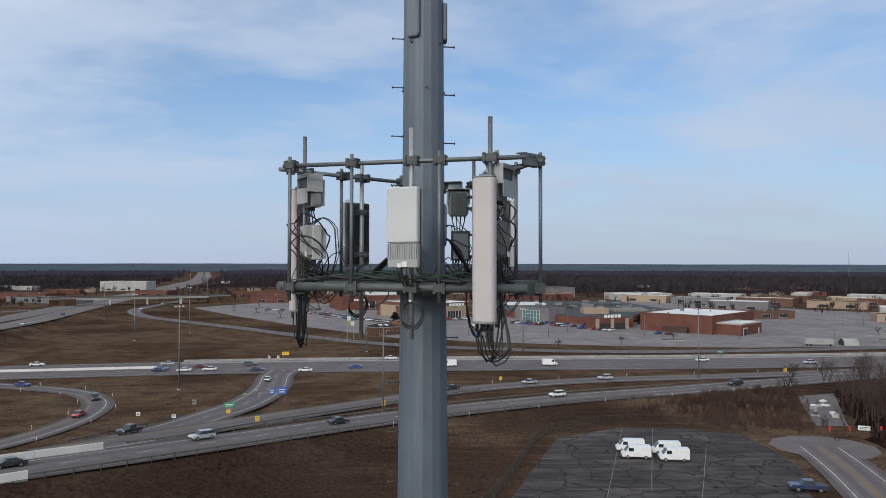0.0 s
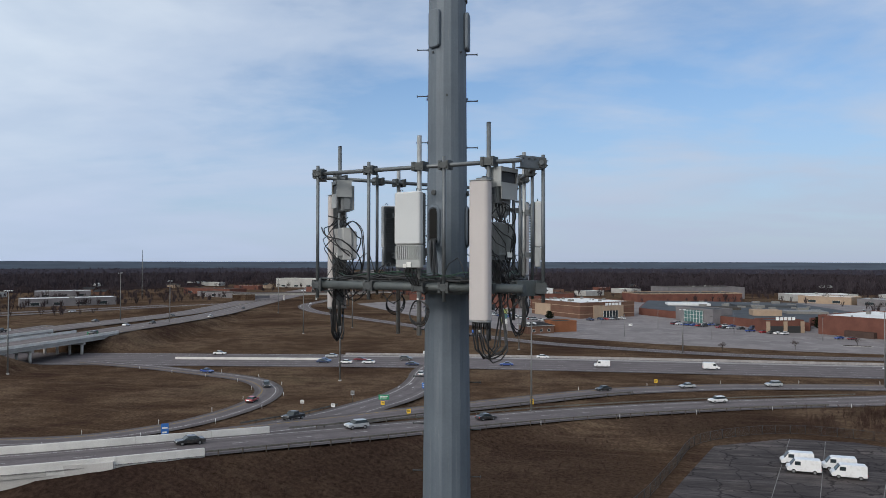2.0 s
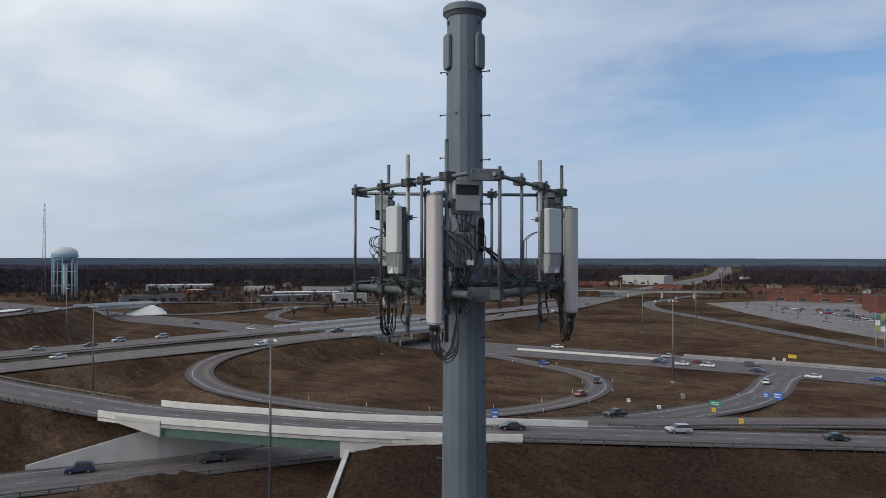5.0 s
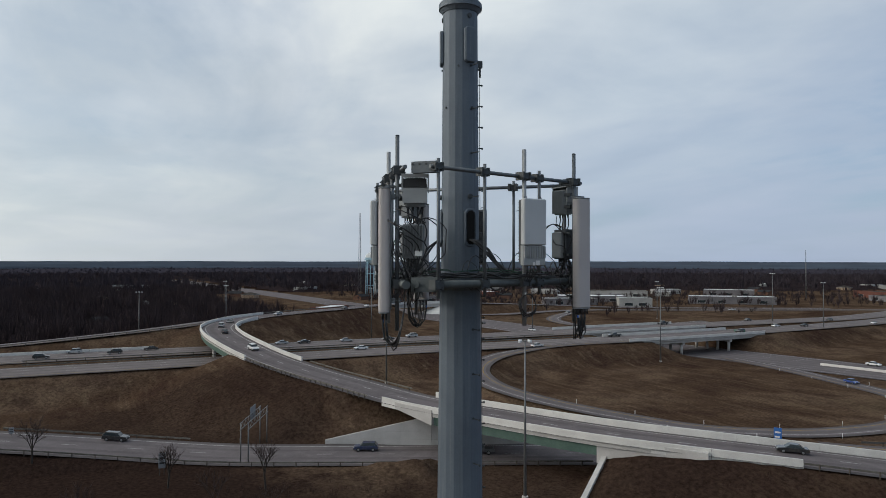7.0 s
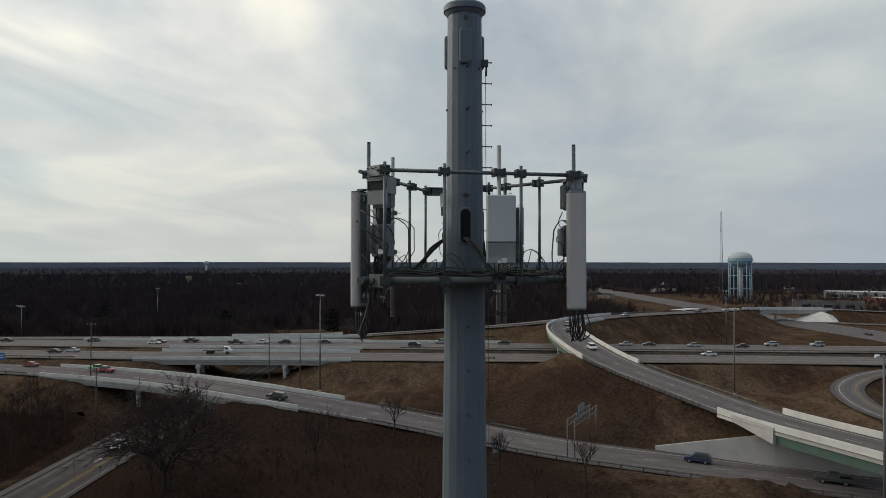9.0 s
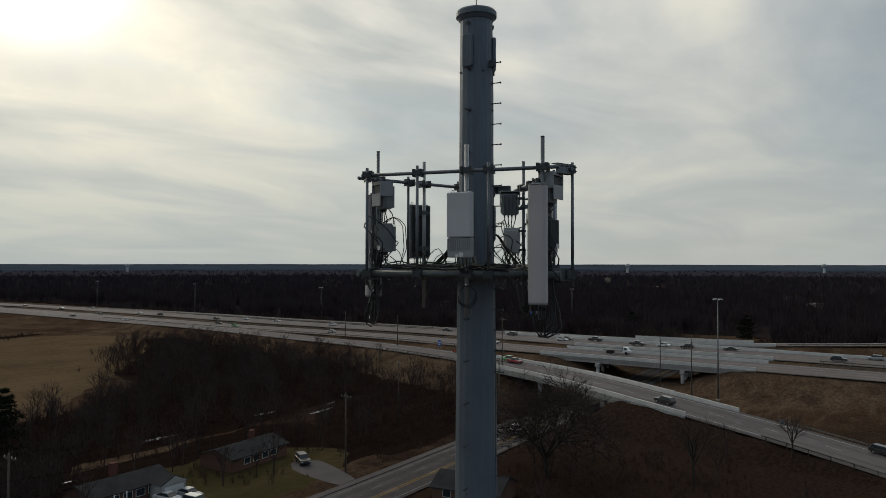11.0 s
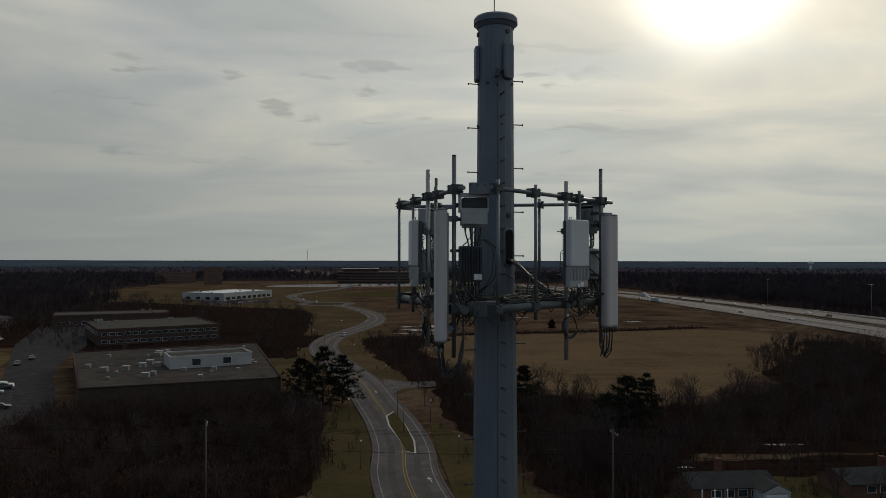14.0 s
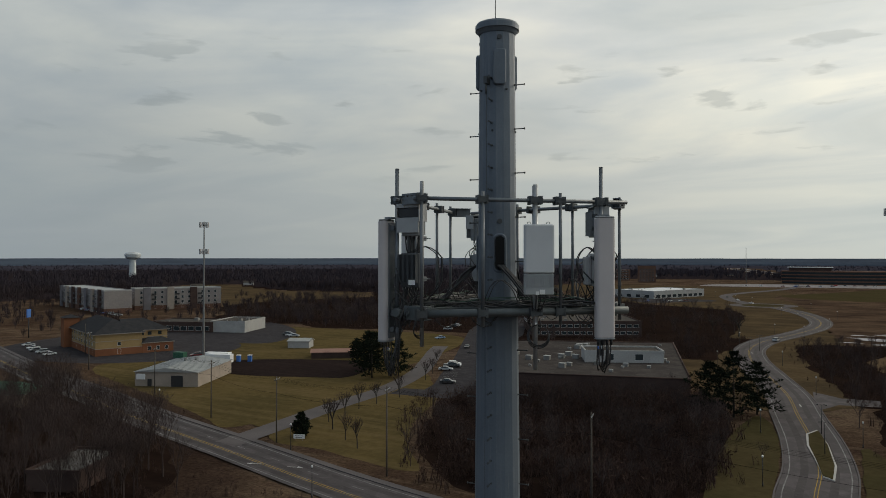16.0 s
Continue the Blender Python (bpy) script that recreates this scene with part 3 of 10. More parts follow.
def land_z(x, y):
    """Height of the land sheet at a plan point."""
    i = min(max(np.searchsorted(gx, x) - 1, 0), len(gx) - 2)
    j = min(max(np.searchsorted(gy, y) - 1, 0), len(gy) - 2)
    u, v = (x - gx[i]) / (gx[i + 1] - gx[i]), (y - gy[j]) / (gy[j + 1] - gy[j])
    return float(GZ[j, i] * (1 - u) * (1 - v) + GZ[j, i + 1] * u * (1 - v) + GZ[j + 1, i] * (1 - u) * v + GZ[j + 1, i + 1] * u * v)


def ground_material():
    m = bpy.data.materials.new("dry_winter_grass")
    m.use_nodes = True
    n = Nodes(m.node_tree)
    co = n.add("NewGeometry").outputs["Position"]
    a = n.add("TexNoise", {"Vector": co, "Scale": 0.018, "Detail": 7.0, "Roughness": 0.62, "Distortion": 0.5}).outputs[0]
    b = n.add("TexNoise", {"Vector": co, "Scale": 0.11, "Detail": 8.0, "Roughness": 0.7}).outputs[0]
    tuft = n.add("TexNoise", {"Vector": co, "Scale": 1.3, "Detail": 6.0, "Roughness": 0.75}).outputs[0]
    st = n.add("Mapping", {0: co, 2: (0, 0, 0.5), 3: (0.0525, 0.394, 0.428)}).outputs[0]
    streak = n.add("TexNoise", {"Vector": st, "Scale": 1.0, "Detail": 5.0, "Roughness": 0.6}).outputs[0]
    c = n.ramp(a, [(0.36, (0.0492, 0.0301, 0.0228)), (0.46, (0.0864, 0.0563, 0.0370)), (0.56, (0.1326, 0.0913, 0.0626)), (0.68, (0.0987, 0.0734, 0.0474))])
    c = n.mix(n.ramp(b, [(0.44, 0.0), (0.64, 0.8)]), c, (0.0478, 0.0297, 0.0231))
    c = n.mix(n.ramp(streak, [(0.5, 0.0), (0.72, 0.55)]), c, (0.1619, 0.1174, 0.0788))
    # dead bracken on the banks
    for x, y, r, k in ((-82, -8, 54, 0.95), (-120, 2, 30, 0.9), (112, -58, 42, 0.8), (-10, 108, 34, 0.3), (-150, 18, 40, 0.75), (28, 166, 26, 0.6), (-128, -100, 44, 0.9), (150, -70, 60, 0.7), (-45, 86, 42, 0.55), (-76, 58, 30, 0.7), (-18, 118, 34, 0.4), (-126, -44, 46, 0.95), (-92, -42, 40, 0.9)):
        far_off = n.add("VectorMath", {0: co, 1: (x, y, 2.0)}, operation="DISTANCE").outputs[1]
        edge = n.math("ADD", n.math("DIVIDE", far_off, r), n.math("MULTIPLY_ADD", b, 1.6, -0.8))
        c = n.mix(n.ramp(edge, [(0.7, k), (1.15, 0.0)]), c, (0.0347, 0.0222, 0.0177))
    c = n.mix(0.8, c, n.ramp(tuft, [(0.32, 0.25), (0.68, 1.35)]), "MULTIPLY")
    p = n.add("BsdfPrincipled", {"Base Color": c, "Roughness": 0.95, "Specular IOR Level": 0.0})
    bu = n.add("Bump", {"Height": tuft, "Strength": 0.6, "Distance": 0.35})
    m.node_tree.links.new(bu.outputs[0], p.inputs["Normal"])
    n.add("OutputMaterial", {0: p.outputs[0]})
    return m


M["ground"] = ground_material()
g = Geo()
nx, ny = len(gx), len(gy)
g.v = [(float(x), float(y), float(z)) for x, y, z in zip(GX.ravel(), GY.ravel(), GZ.ravel())]
g.f = [(j * nx + i, j * nx + i + 1, (j + 1) * nx + i + 1, (j + 1) * nx + i) for j in range(ny - 1) for i in range(nx - 1)]
g.sm = [True] * len(g.f)
ground = tagged(part("ground", g, M["ground"]), "brown dry winter grass over rolling embankments", "ground", kind="structure")


def runs(flags):
    """Start and end of each stretch of True."""
    out, s = [], None
    for i, f in enumerate(flags):
        if f and s is None:
            s = i
        if not f and s is not None:
            out.append((s, i))
            s = None
    if s is not None:
        out.append((s, len(flags)))
    return out


def sweep(L, profile):
    """A closed section (offset to the left, height) carried along a line."""
    n = side_vectors(L)
    k = len(profile)
    v = [(p[0] + s[0] * a, p[1] + s[1] * a, p[2] + b) for p, s in zip(L, n) for a, b in profile]
    f = [(i * k + j, i * k + (j + 1) % k, (i + 1) * k + (j + 1) % k, (i + 1) * k + j) for i in range(len(L) - 1) for j in range(k)]
    f += [tuple(range(k - 1, -1, -1)), tuple((len(L) - 1) * k + j for j in range(k))]
    return Geo().add(v, f)


def cut(L, a, b):
    """The part of a line between plan points a and b (nearest samples)."""
    i = int(np.hypot(L[:, 0] - a[0], L[:, 1] - a[1]).argmin())
    j = int(np.hypot(L[:, 0] - b[0], L[:, 1] - b[1]).argmin())
    i, j = min(i, j), max(i, j)
    return L[i:j + 1]


def dashes(L, k, dz, on=3.0, off=9.0, width=0.16):
    g, O = Geo(), offset(L, k, dz)
    d = np.r_[0, np.cumsum(np.hypot(*np.diff(O[:, :2], axis=0).T))]
    s = 0.0
    nn = side_vectors(O)
    while s + on < d[-1]:
        q = []
        for t in (s, s + on):
            p = [np.interp(t, d, O[:, c]) for c in range(3)]
            e = [np.interp(t, d, nn[:, c]) for c in range(2)]
            q.append((p, e))
        (p, e), (p2, e2) = q
        h = width / 2
        g.add([(p[0] - e[0] * h, p[1] - e[1] * h, p[2]), (p[0] + e[0] * h, p[1] + e[1] * h, p[2]),
               (p2[0] + e2[0] * h, p2[1] + e2[1] * h, p2[2]), (p2[0] - e2[0] * h, p2[1] - e2[1] * h, p2[2])], [(0, 3, 2, 1)])
        s += on + off
    return g


def band(L, k, width, dz):
    a, b = offset(L, k + width / 2, dz), offset(L, k - width / 2, dz)
    return Geo().strip([tuple(p) for p in a], [tuple(p) for p in b])


for lift, (name, r) in enumerate(ROADS.items()):
    paint = M["dim_line"] if r["mat"] == "dark_asphalt" else M["line"]
    L, half = r["L"].copy(), r["w"] / 2
    L[:, 2] += 0.004 * lift + 0.01
    road = tagged(part(name, band(L, 0, r["w"], 0), M[r["mat"]]), r["label"], "road", kind="structure")
    near_stretch = L[(np.abs(L[:, 0]) < 620) & (np.abs(L[:, 1]) < 620)]
    if r["lanes"]:
        part("edge_line", band(near_stretch, half - 0.9, 0.2, 0.03), paint, road)
        part("edge_line", band(near_stretch, -half + 0.9, 0.2, 0.03), M["yellow_line"] if name.startswith("inter") or r["lanes"] == 1 else paint, road)
    for s in (1, -1):
        if name not in ("campus_drive", "cross_street", "winding_road"):
            part("shoulder", band(L, s * (half + 0.5), 1.4, -0.03), M["shoulder"], road)
    n_l = r["lanes"]
    # darkened oil track along the middle of each lane
    for k in range(max(n_l, 0)):
        lane = (r["w"] - 1.8) / n_l
        part("lane_wear", band(near_stretch, -half + 0.9 + (k + 0.5) * lane, 1.3 if n_l > 1 else 1.7, 0.016), M["wear_" + r["mat"]], road)
    if n_l > 1:
        lane = (r["w"] - 1.8) / n_l
        for k in range(1, n_l):
            o = -half + 0.9 + k * lane
            if r["centre"] and abs(o) < 0.5:
                continue
            part("lane_line", dashes(near_stretch, o, 0.035), paint, road)
    if r["centre"] == "yellow":
        for o in (0.25, -0.25):
            part("centre_line", band(near_stretch, o + (1.6 if name == "cross_street" else 0), 0.14, 0.04), M["yellow_line"], road)

# ---- the monopole tower ----
M["void"] = plain("unlit_inside_of_the_pole", (0.004, 0.004, 0.004), 0.9)
FACE = -16.5                     # yaw that looks straight at the first face of the antenna platform


def sector(k):
    """Frame of a platform face: x along it, -y outwards."""
    return pose(0, 0, 0, 0, 0, FACE + 120 * k)


def around(yaw, r, z):
    """The point of the pole's skin that faces a camera with this yaw."""
    a = radians(yaw)
    return Vector((r * math.sin(a), -r * math.cos(a), z))


def pole_r(z):
    return float(np.interp(z, [0, 30, 36.6, 36.62, 38, 42.3], [0.78, 0.435, 0.405, 0.378, 0.37, 0.345]))


tower = thing("monopole_tower", pose(0, 0, 0), "grey galvanised steel monopole tower with faceted tapering shaft", "tower")


def shaft(z0, z1, r0, r1, n=16):
    g = Geo()
    g.cyl((0, 0, z0), (0, 0, z1), r0, r1, n, smooth=False)
    return g


part("lower_shaft", shaft(-0.3, 36.62, 0.78, 0.405), M["pole"], tower)
part("upper_shaft", shaft(36.45, 42.28, 0.385, 0.345), M["pole"], tower)
cap = Geo()
for z0, z1, r0, r1 in ((42.12, 42.2, 0.36, 0.41), (42.2, 42.3, 0.43, 0.43), (42.3, 42.34, 0.43, 0.40)):
    cap.cyl((0, 0, z0), (0, 0, z1), r0, r1, 32, smooth=False)
part("cap_flange", cap, M["pole"], tower, "round steel cap flange")
part("lightning_rod", Geo().cyl((0.03, 0.02, 42.3), (0.03, 0.02, 43.5), 0.011, 0.004, 8), M["galv_dark"], tower)
part("eye_bolt", Geo().tube([(-0.14 + 0.05 * math.cos(t), -0.05, 42.39 + 0.05 * math.sin(t)) for t in np.linspace(0, 6.28, 13)], 0.012), M["galv_dark"], tower)
for k in range(3):
    yaw = 92 + 120 * k
    a = pose(0, 0, 0, 0, 0, yaw)
    # raised cover plate near the top
    g = Geo().rbox((0, 0, 0), (0.25, 0.70, 0.085), 0.07, 4)
    g.moved(a @ Matrix.Translation((0, -0.37, 41.42)) @ pose(0, 0, 0, 90, 0, 0))
    part("cover_plate", g, M["pole"], tower, "rounded raised steel cover plate")
    # hand hole: a raised rim round a near-black plate that paints the shade inside
    rim = Geo().rbox((0, 0, 0), (0.27, 0.76, 0.05), 0.12, 5).moved(a @ Matrix.Translation((0, -0.375, 37.84)) @ pose(0, 0, 0, 90, 0, 0))
    rim_ob = part("hand_hole_rim", rim, M["pole"], tower)
    inner = Geo().rbox((0, 0, 0), (0.205, 0.68, 0.02), 0.095, 5).moved(a @ Matrix.Translation((0, -0.397, 37.84)) @ pose(0, 0, 0, 90, 0, 0))
    part("hand_hole", inner, M["void"], rim_ob, "dark open hand hole")
    # lug above the hole and ring of bolts
    part("lifting_lug", Geo().cyl(around(yaw, 0.36, 38.45), around(yaw, 0.40, 38.45), 0.05, 0.05, 12), M["galv_dark"], tower)
    part("lifting_lug", Geo().cyl(around(yaw, 0.33, 42.0), around(yaw, 0.37, 42.0), 0.045, 0.045, 12), M["galv_dark"], tower)
peg_geo = Geo().cyl((0, 0, 0), (0, -0.2, 0), 0.011, 0.011, 6).cyl((0, -0.2, 0), (0, -0.215, 0), 0.022, 0.022, 8).cyl((0, 0, 0), (0, -0.02, 0), 0.024, 0.024, 8)
peg_mesh = peg_geo.mesh("step_peg", M["galv_dark"])
stub_mesh = Geo().cyl((0, 0, 0), (0, -0.035, 0), 0.02, 0.02, 8).mesh("bolt", M["galv_dark"])
for k in range(34):
    z = 41.2 - 0.43 * k
    part("step_peg", peg_mesh, None, tower, at=Matrix.Translation(around(188, pole_r(z) - 0.01, z)) @ pose(0, 0, 0, 0, 0, 188))
for yaw, dz in ((98, 0.0), (278, 0.1)):
    for k in range(16):
        z = 41.02 + dz - 0.86 * k
        part("step_peg", peg_mesh, None, tower, at=Matrix.Translation(around(yaw, pole_r(z) - 0.01, z)) @ pose(0, 0, 0, 0, 0, yaw))
for k in range(8):
    z = (40.2, 41.0)[k % 2]
    yaw = 10 + 45 * k
    part("bolt", stub_mesh, None, tower, at=Matrix.Translation(around(yaw, pole_r(z) - 0.01, z)) @ pose(0, 0, 0, 0, 0, yaw))
# safety climb wire with its top bracket
wire = [tuple(around(176, pole_r(z) + 0.07 + 0.004 * math.sin(z * 3), z)) for z in np.arange(41.0, 30.0, -0.5)]
part("safety_wire", Geo().tube(wire, 0.006, 5), M["galv_dark"], tower)
br = Geo().cbox((0, -0.40, 41.16), (0.07, 0.16, 0.14)).cyl((0, -0.44, 41.1), (0, -0.44, 40.9), 0.02, 0.02, 8).moved(pose(0, 0, 0, 0, 0, 176))
part("wire_bracket", br, M["galv_dark"], tower)

# ---- the antenna platform ----
RAIL_Z, ARM_Z, OUT = 38.77, 36.79, 1.405
platform = thing("antenna_platform", pose(0, 0, ARM_Z), "three-sided galvanised pipe platform clamped round the pole", "antenna platform")


def drop(g, m):
    """Geometry given at its true height, moved under the platform's base."""
    return g.moved(Matrix.Translation((0, 0, -ARM_Z)) @ m)


collar = Geo()
collar.cyl((0, 0, 36.62), (0, 0, 36.70), 0.47, 0.47, 16, smooth=False)
collar.cyl((0, 0, 36.86), (0, 0, 36.94), 0.47, 0.47, 16, smooth=False)
part("collar", drop(collar, Matrix()), M["arm"], platform, "steel ring mount round the pole")
for k in range(3):
    m = sector(k)
    # top rail and lower tube along the face
    part("top_rail", drop(Geo().cyl((-1.98, -OUT, RAIL_Z), (2.04, -OUT, RAIL_Z), 0.036, 0.036, 12), m), M["galv"], platform)
    part("lower_tube", drop(Geo().cyl((-1.90, -OUT + 0.02, ARM_Z), (2.06, -OUT + 0.02, ARM_Z), 0.07, 0.07, 14), m), M["arm"], platform)
    # corner plate that ties the rail to the next face
    mm = m @ pose(0, 0, 0, 0, 0, 60)
    cc = Geo().cbox((0.1, -2.345, RAIL_Z), (0.46, 0.03, 0.19)).cbox((0.1, -2.28, RAIL_Z + 0.087), (0.46, 0.13, 0.016)).cbox((0.1, -2.28, RAIL_Z - 0.087), (0.46, 0.13, 0.016))
    plate = part("corner_plate", drop(cc, mm), M["galv"], platform, "bent steel corner plate")
    for sx in (-0.1, 0.02, 0.14, 0.3):
        part("bolt", drop(Geo().cyl((sx, -2.36, RAIL_Z + 0.05), (sx, -2.385, RAIL_Z + 0.05), 0.016, 0.016, 6), mm), M["galv_dark"], plate)
    # corner of the lower frame: a plate with two tube sockets
    lc = Geo().cbox((0.1, -2.27, ARM_Z), (0.52, 0.03, 0.24)).cbox((0.1, -2.16, ARM_Z + 0.11), (0.46, 0.2, 0.015)).cbox((0.1, -2.16, ARM_Z - 0.11), (0.46, 0.2, 0.015))
    for sx in (-0.05, 0.25):
        lc.cyl((sx, -2.26, ARM_Z), (sx, -2.33, ARM_Z), 0.055, 0.055, 14)
    part("corner_bracket", drop(lc, mm), M["arm"], platform)
    # arm from the collar to the corner, and a brace to the face
    part("radial_arm", drop(Geo().cbox((0.02, -1.28, ARM_Z), (0.12, 1.66, 0.12)), mm), M["arm"], platform)
    part("face_arm", drop(Geo().cbox((0.0, -0.92, ARM_Z), (0.09, 0.95, 0.09)), m), M["arm"], platform)
    # grating walked on by the riggers
    gr = Geo()
    for i in range(10):
        y = -0.62 - i * 0.07
        wdt = 0.55 + (i * 0.07) * 1.2
        gr.box(-wdt, y - 0.008, ARM_Z + 0.07, wdt, y + 0.008, ARM_Z + 0.095)
    part("grating", drop(gr, m), M["galv_dark"], platform)
    part("cross_angle", drop(Geo().cbox((0, -1.05, ARM_Z + 0.03), (2.4, 0.06, 0.06)), m), M["arm"], platform)
    for u in (-1.839, -0.751, 0.704):
        post = part("post", drop(Geo().cyl((u, -OUT - 0.05, 36.56), (u, -OUT - 0.05, 38.91), 0.03, 0.03, 12), m), M["galv"], platform)
        for z in (RAIL_Z, ARM_Z):
            cl = Geo()
            s = 0.10 if z == RAIL_Z else 0.12
            cl.cbox((u - 0.07, -OUT + 0.0, z), (0.05, 0.17, s + 0.05)).cbox((u + 0.07, -OUT + 0.0, z), (0.05, 0.17, s + 0.05))
            cl.cbox((u, -OUT - 0.085, z), (0.17, 0.012, s)).cbox((u, -OUT + 0.05, z), (0.17, 0.012, s))
            for sx in (-0.06, 0.06):
                for sz in (-0.035, 0.035):
                    cl.cyl((u + sx, -OUT - 0.12, z + sz), (u + sx, -OUT + 0.09, z + sz), 0.008, 0.008, 6)
            part("clamp", drop(cl, m), M["galv_dark"], platform)


# ---- antennas, radios and their pipes ----
def sag(p, q, drop_by, n=12, side=(0, 0, 0)):
    """A hanging line from p to q."""
    p, q, s = Vector(p), Vector(q), Vector(side)
    return [p.lerp(q, t) - Vector((0, 0, 4 * drop_by * t * (1 - t))) + s * (4 * t * (1 - t)) for t in np.linspace(0, 1, n)]


def spline(pts, n=6):
    L = smooth_line([tuple(p) for p in pts], 0.08)
    return [tuple(p) for p in L]


PANEL_TOPS = ((0.0, 38.45), (0.0, 38.42), (0.0, 38.47))
L_OFF = ((-0.08, 0.03), (0.16, -0.03), (-0.09, 0.0))
S_OFF = ((0.0, 39.28), (0.02, 39.27), (-0.03, 39.05))
L_TOP = (39.38, 39.33, 39.39)
rng = random.Random(5)


def clamp_pair(g, u, v, z):
    """A pipe-to-rail clamp: two jaws and four bolts."""
    g.cbox((u - 0.085, v + 0.02, z), (0.05, 0.2, 0.15)).cbox((u + 0.085, v + 0.02, z), (0.05, 0.2, 0.15))
    g.cbox((u, v - 0.06, z), (0.2, 0.014, 0.12))
    for sx in (-0.08, 0.08):
        for sz in (-0.045, 0.045):
            g.cyl((u + sx, v - 0.1, z + sz), (u + sx, v + 0.14, z + sz), 0.009, 0.009, 6)


for k in range(3):
    m = sector(k)
    # -- tall panel antenna on its pipe
    u, v = 1.582 + L_OFF[k][0] - 0.0, -OUT - 0.06
    top = L_TOP[k]
    pan = thing("panel_antenna", m @ Matrix.Translation((u, v, 36.0)), "tall pale grey panel antenna on a steel platform pipe", "antenna", "panel antennas round the pole")
    z0 = Matrix.Translation((-u, -v, -36.0))
    part("mast_pipe", Geo().cyl((u, v, 35.98), (u, v, top), 0.036, 0.036, 12).moved(z0), M["galv"], pan)
    part("pipe_cap", Geo().cyl((u, v, top), (u, v, top + 0.012), 0.04, 0.03, 12).moved(z0), M["galv_dark"], pan)
    for z in (RAIL_Z, ARM_Z):
        g = Geo()
        clamp_pair(g, u, v, z)
        part("pipe_clamp", g.moved(z0), M["galv_dark"], pan)
    pm = Matrix.Translation((u, v, 0)) @ pose(0, 0, 0, 0, 0, -11)
    ptop = PANEL_TOPS[k][1]
    body = Geo().rbox((0, -0.22, ptop - 1.075), (0.355, 0.195, 2.15), 0.075, 6).moved(z0 @ pm)
    rad = part("radome", body, M["radome"], pan)
    for z in (ptop + 0.004, ptop - 2.155):
        part("end_cap", Geo().rbox((0, -0.22, z), (0.362, 0.202, 0.03), 0.077, 6).moved(z0 @ pm), M["rru"], rad, "grey plastic end cap")
    back = Geo().cbox((0, -0.115, ptop - 1.075), (0.2, 0.03, 2.05)).moved(z0 @ pm)
    part("back_channel", back, M["galv"], rad)
    for z in (ptop - 0.14, ptop - 1.95):
        bk = Geo()
        bk.cbox((0, -0.08, z), (0.14, 0.1, 0.09)).cbox((0, 0.045, z), (0.16, 0.03, 0.09))
        for sx in (-0.06, 0.06):
            bk.cyl((sx, -0.12, z), (sx, 0.09, z), 0.008, 0.008, 6)
        part("tilt_bracket", bk.moved(z0 @ pm), M["galv"], pan, "steel tilt bracket")
    part("top_plate", Geo().cbox((0, -0.12, ptop + 0.04), (0.2, 0.16, 0.03)).moved(z0 @ pm), M["galv"], pan)
    for i in range(8):
        x, y = -0.12 + 0.08 * (i % 4), -0.19 - 0.06 * (i // 4)
        part("connector", Geo().cyl((x, y, ptop - 2.15), (x, y, ptop - 2.27), 0.016, 0.014, 8).moved(z0 @ pm), M["black"], rad)
    # jumper cables: down from the connectors, round below and back up behind the pipe
    for i in range(7):
        x, y = -0.12 + 0.08 * (i % 4), -0.19 - 0.06 * (i // 4)
        b = ptop - 2.26
        d = 0.34 + 0.16 * rng.random()
        e = 0.10 + 0.14 * rng.random()
        sx = rng.uniform(-0.05, 0.22)
        pts = [(x, y, b), (x, y, b - 0.10), (x + sx * 0.3, y + 0.03, b - d * 0.8), (x * 0.5 + sx * 0.7, y + 0.14, b - d - 0.05), (sx + e * 0.6, 0.05, b - d * 0.7),
               (0.05 + e * 0.6, 0.14, b + 0.2), (0.06 + 0.04 * (i % 3), 0.13, b + 0.62), (0.04 * (i % 4) - 0.02, 0.2, b + 0.85 + 0.1 * (i % 3))]
        cb = part("jumper_cable", Geo().tube(spline(pts), 0.013, 6).moved(z0 @ pm), M["cable"], pan)
        if i in (1, 4):
            part("colour_tape", Geo().cyl((x, y, b - 0.03), (x, y, b - 0.08), 0.0165, 0.0165, 8).moved(z0 @ pm), (M["tag"], M["blue_tape"])[i == 4], cb)

    # -- upper radio with its sun shield, behind the same pipe
    rz = 38.40
    ru, rv = u + 0.07, v + 0.31
    radio = thing("shielded_radio_unit", m @ Matrix.Translation((ru, rv, rz - 0.29)), "grey cast radio unit in a metal sun shield", "radio unit", "shielded radios")
    z1 = Matrix.Translation((-ru, -rv, -(rz - 0.29)))
    rm = Matrix.Translation((ru, rv, rz)) @ pose(0, 0, 0, 0, 0, 78)
    part("housing", Geo().rbox((0, 0.02, -0.02), (0.36, 0.2, 0.5), 0.03).moved(z1 @ rm), M["rru"], radio)
    for i in range(11):
        part("back_fin", Geo().cbox((-0.16 + 0.032 * i, 0.145, -0.02), (0.01, 0.06, 0.45)).moved(z1 @ rm), M["rru"], radio)
    for sx in (-0.19, 0.19):
        part("side_rib", Geo().cbox((sx, 0.03, -0.05), (0.025, 0.12, 0.36)).moved(z1 @ rm), M["rru"], radio)
    shield = part("sun_shield", Geo().cbox((0, -0.02, 0.285), (0.47, 0.31, 0.02)).moved(z1 @ rm), M["rru_light"], radio, "bent grey sheet-metal shield")
    for sx in (-0.225, 0.225):
        part("shield_side", Geo().cbox((sx, -0.03, 0.13), (0.02, 0.28, 0.29)).moved(z1 @ rm), M["rru_light"], shield)
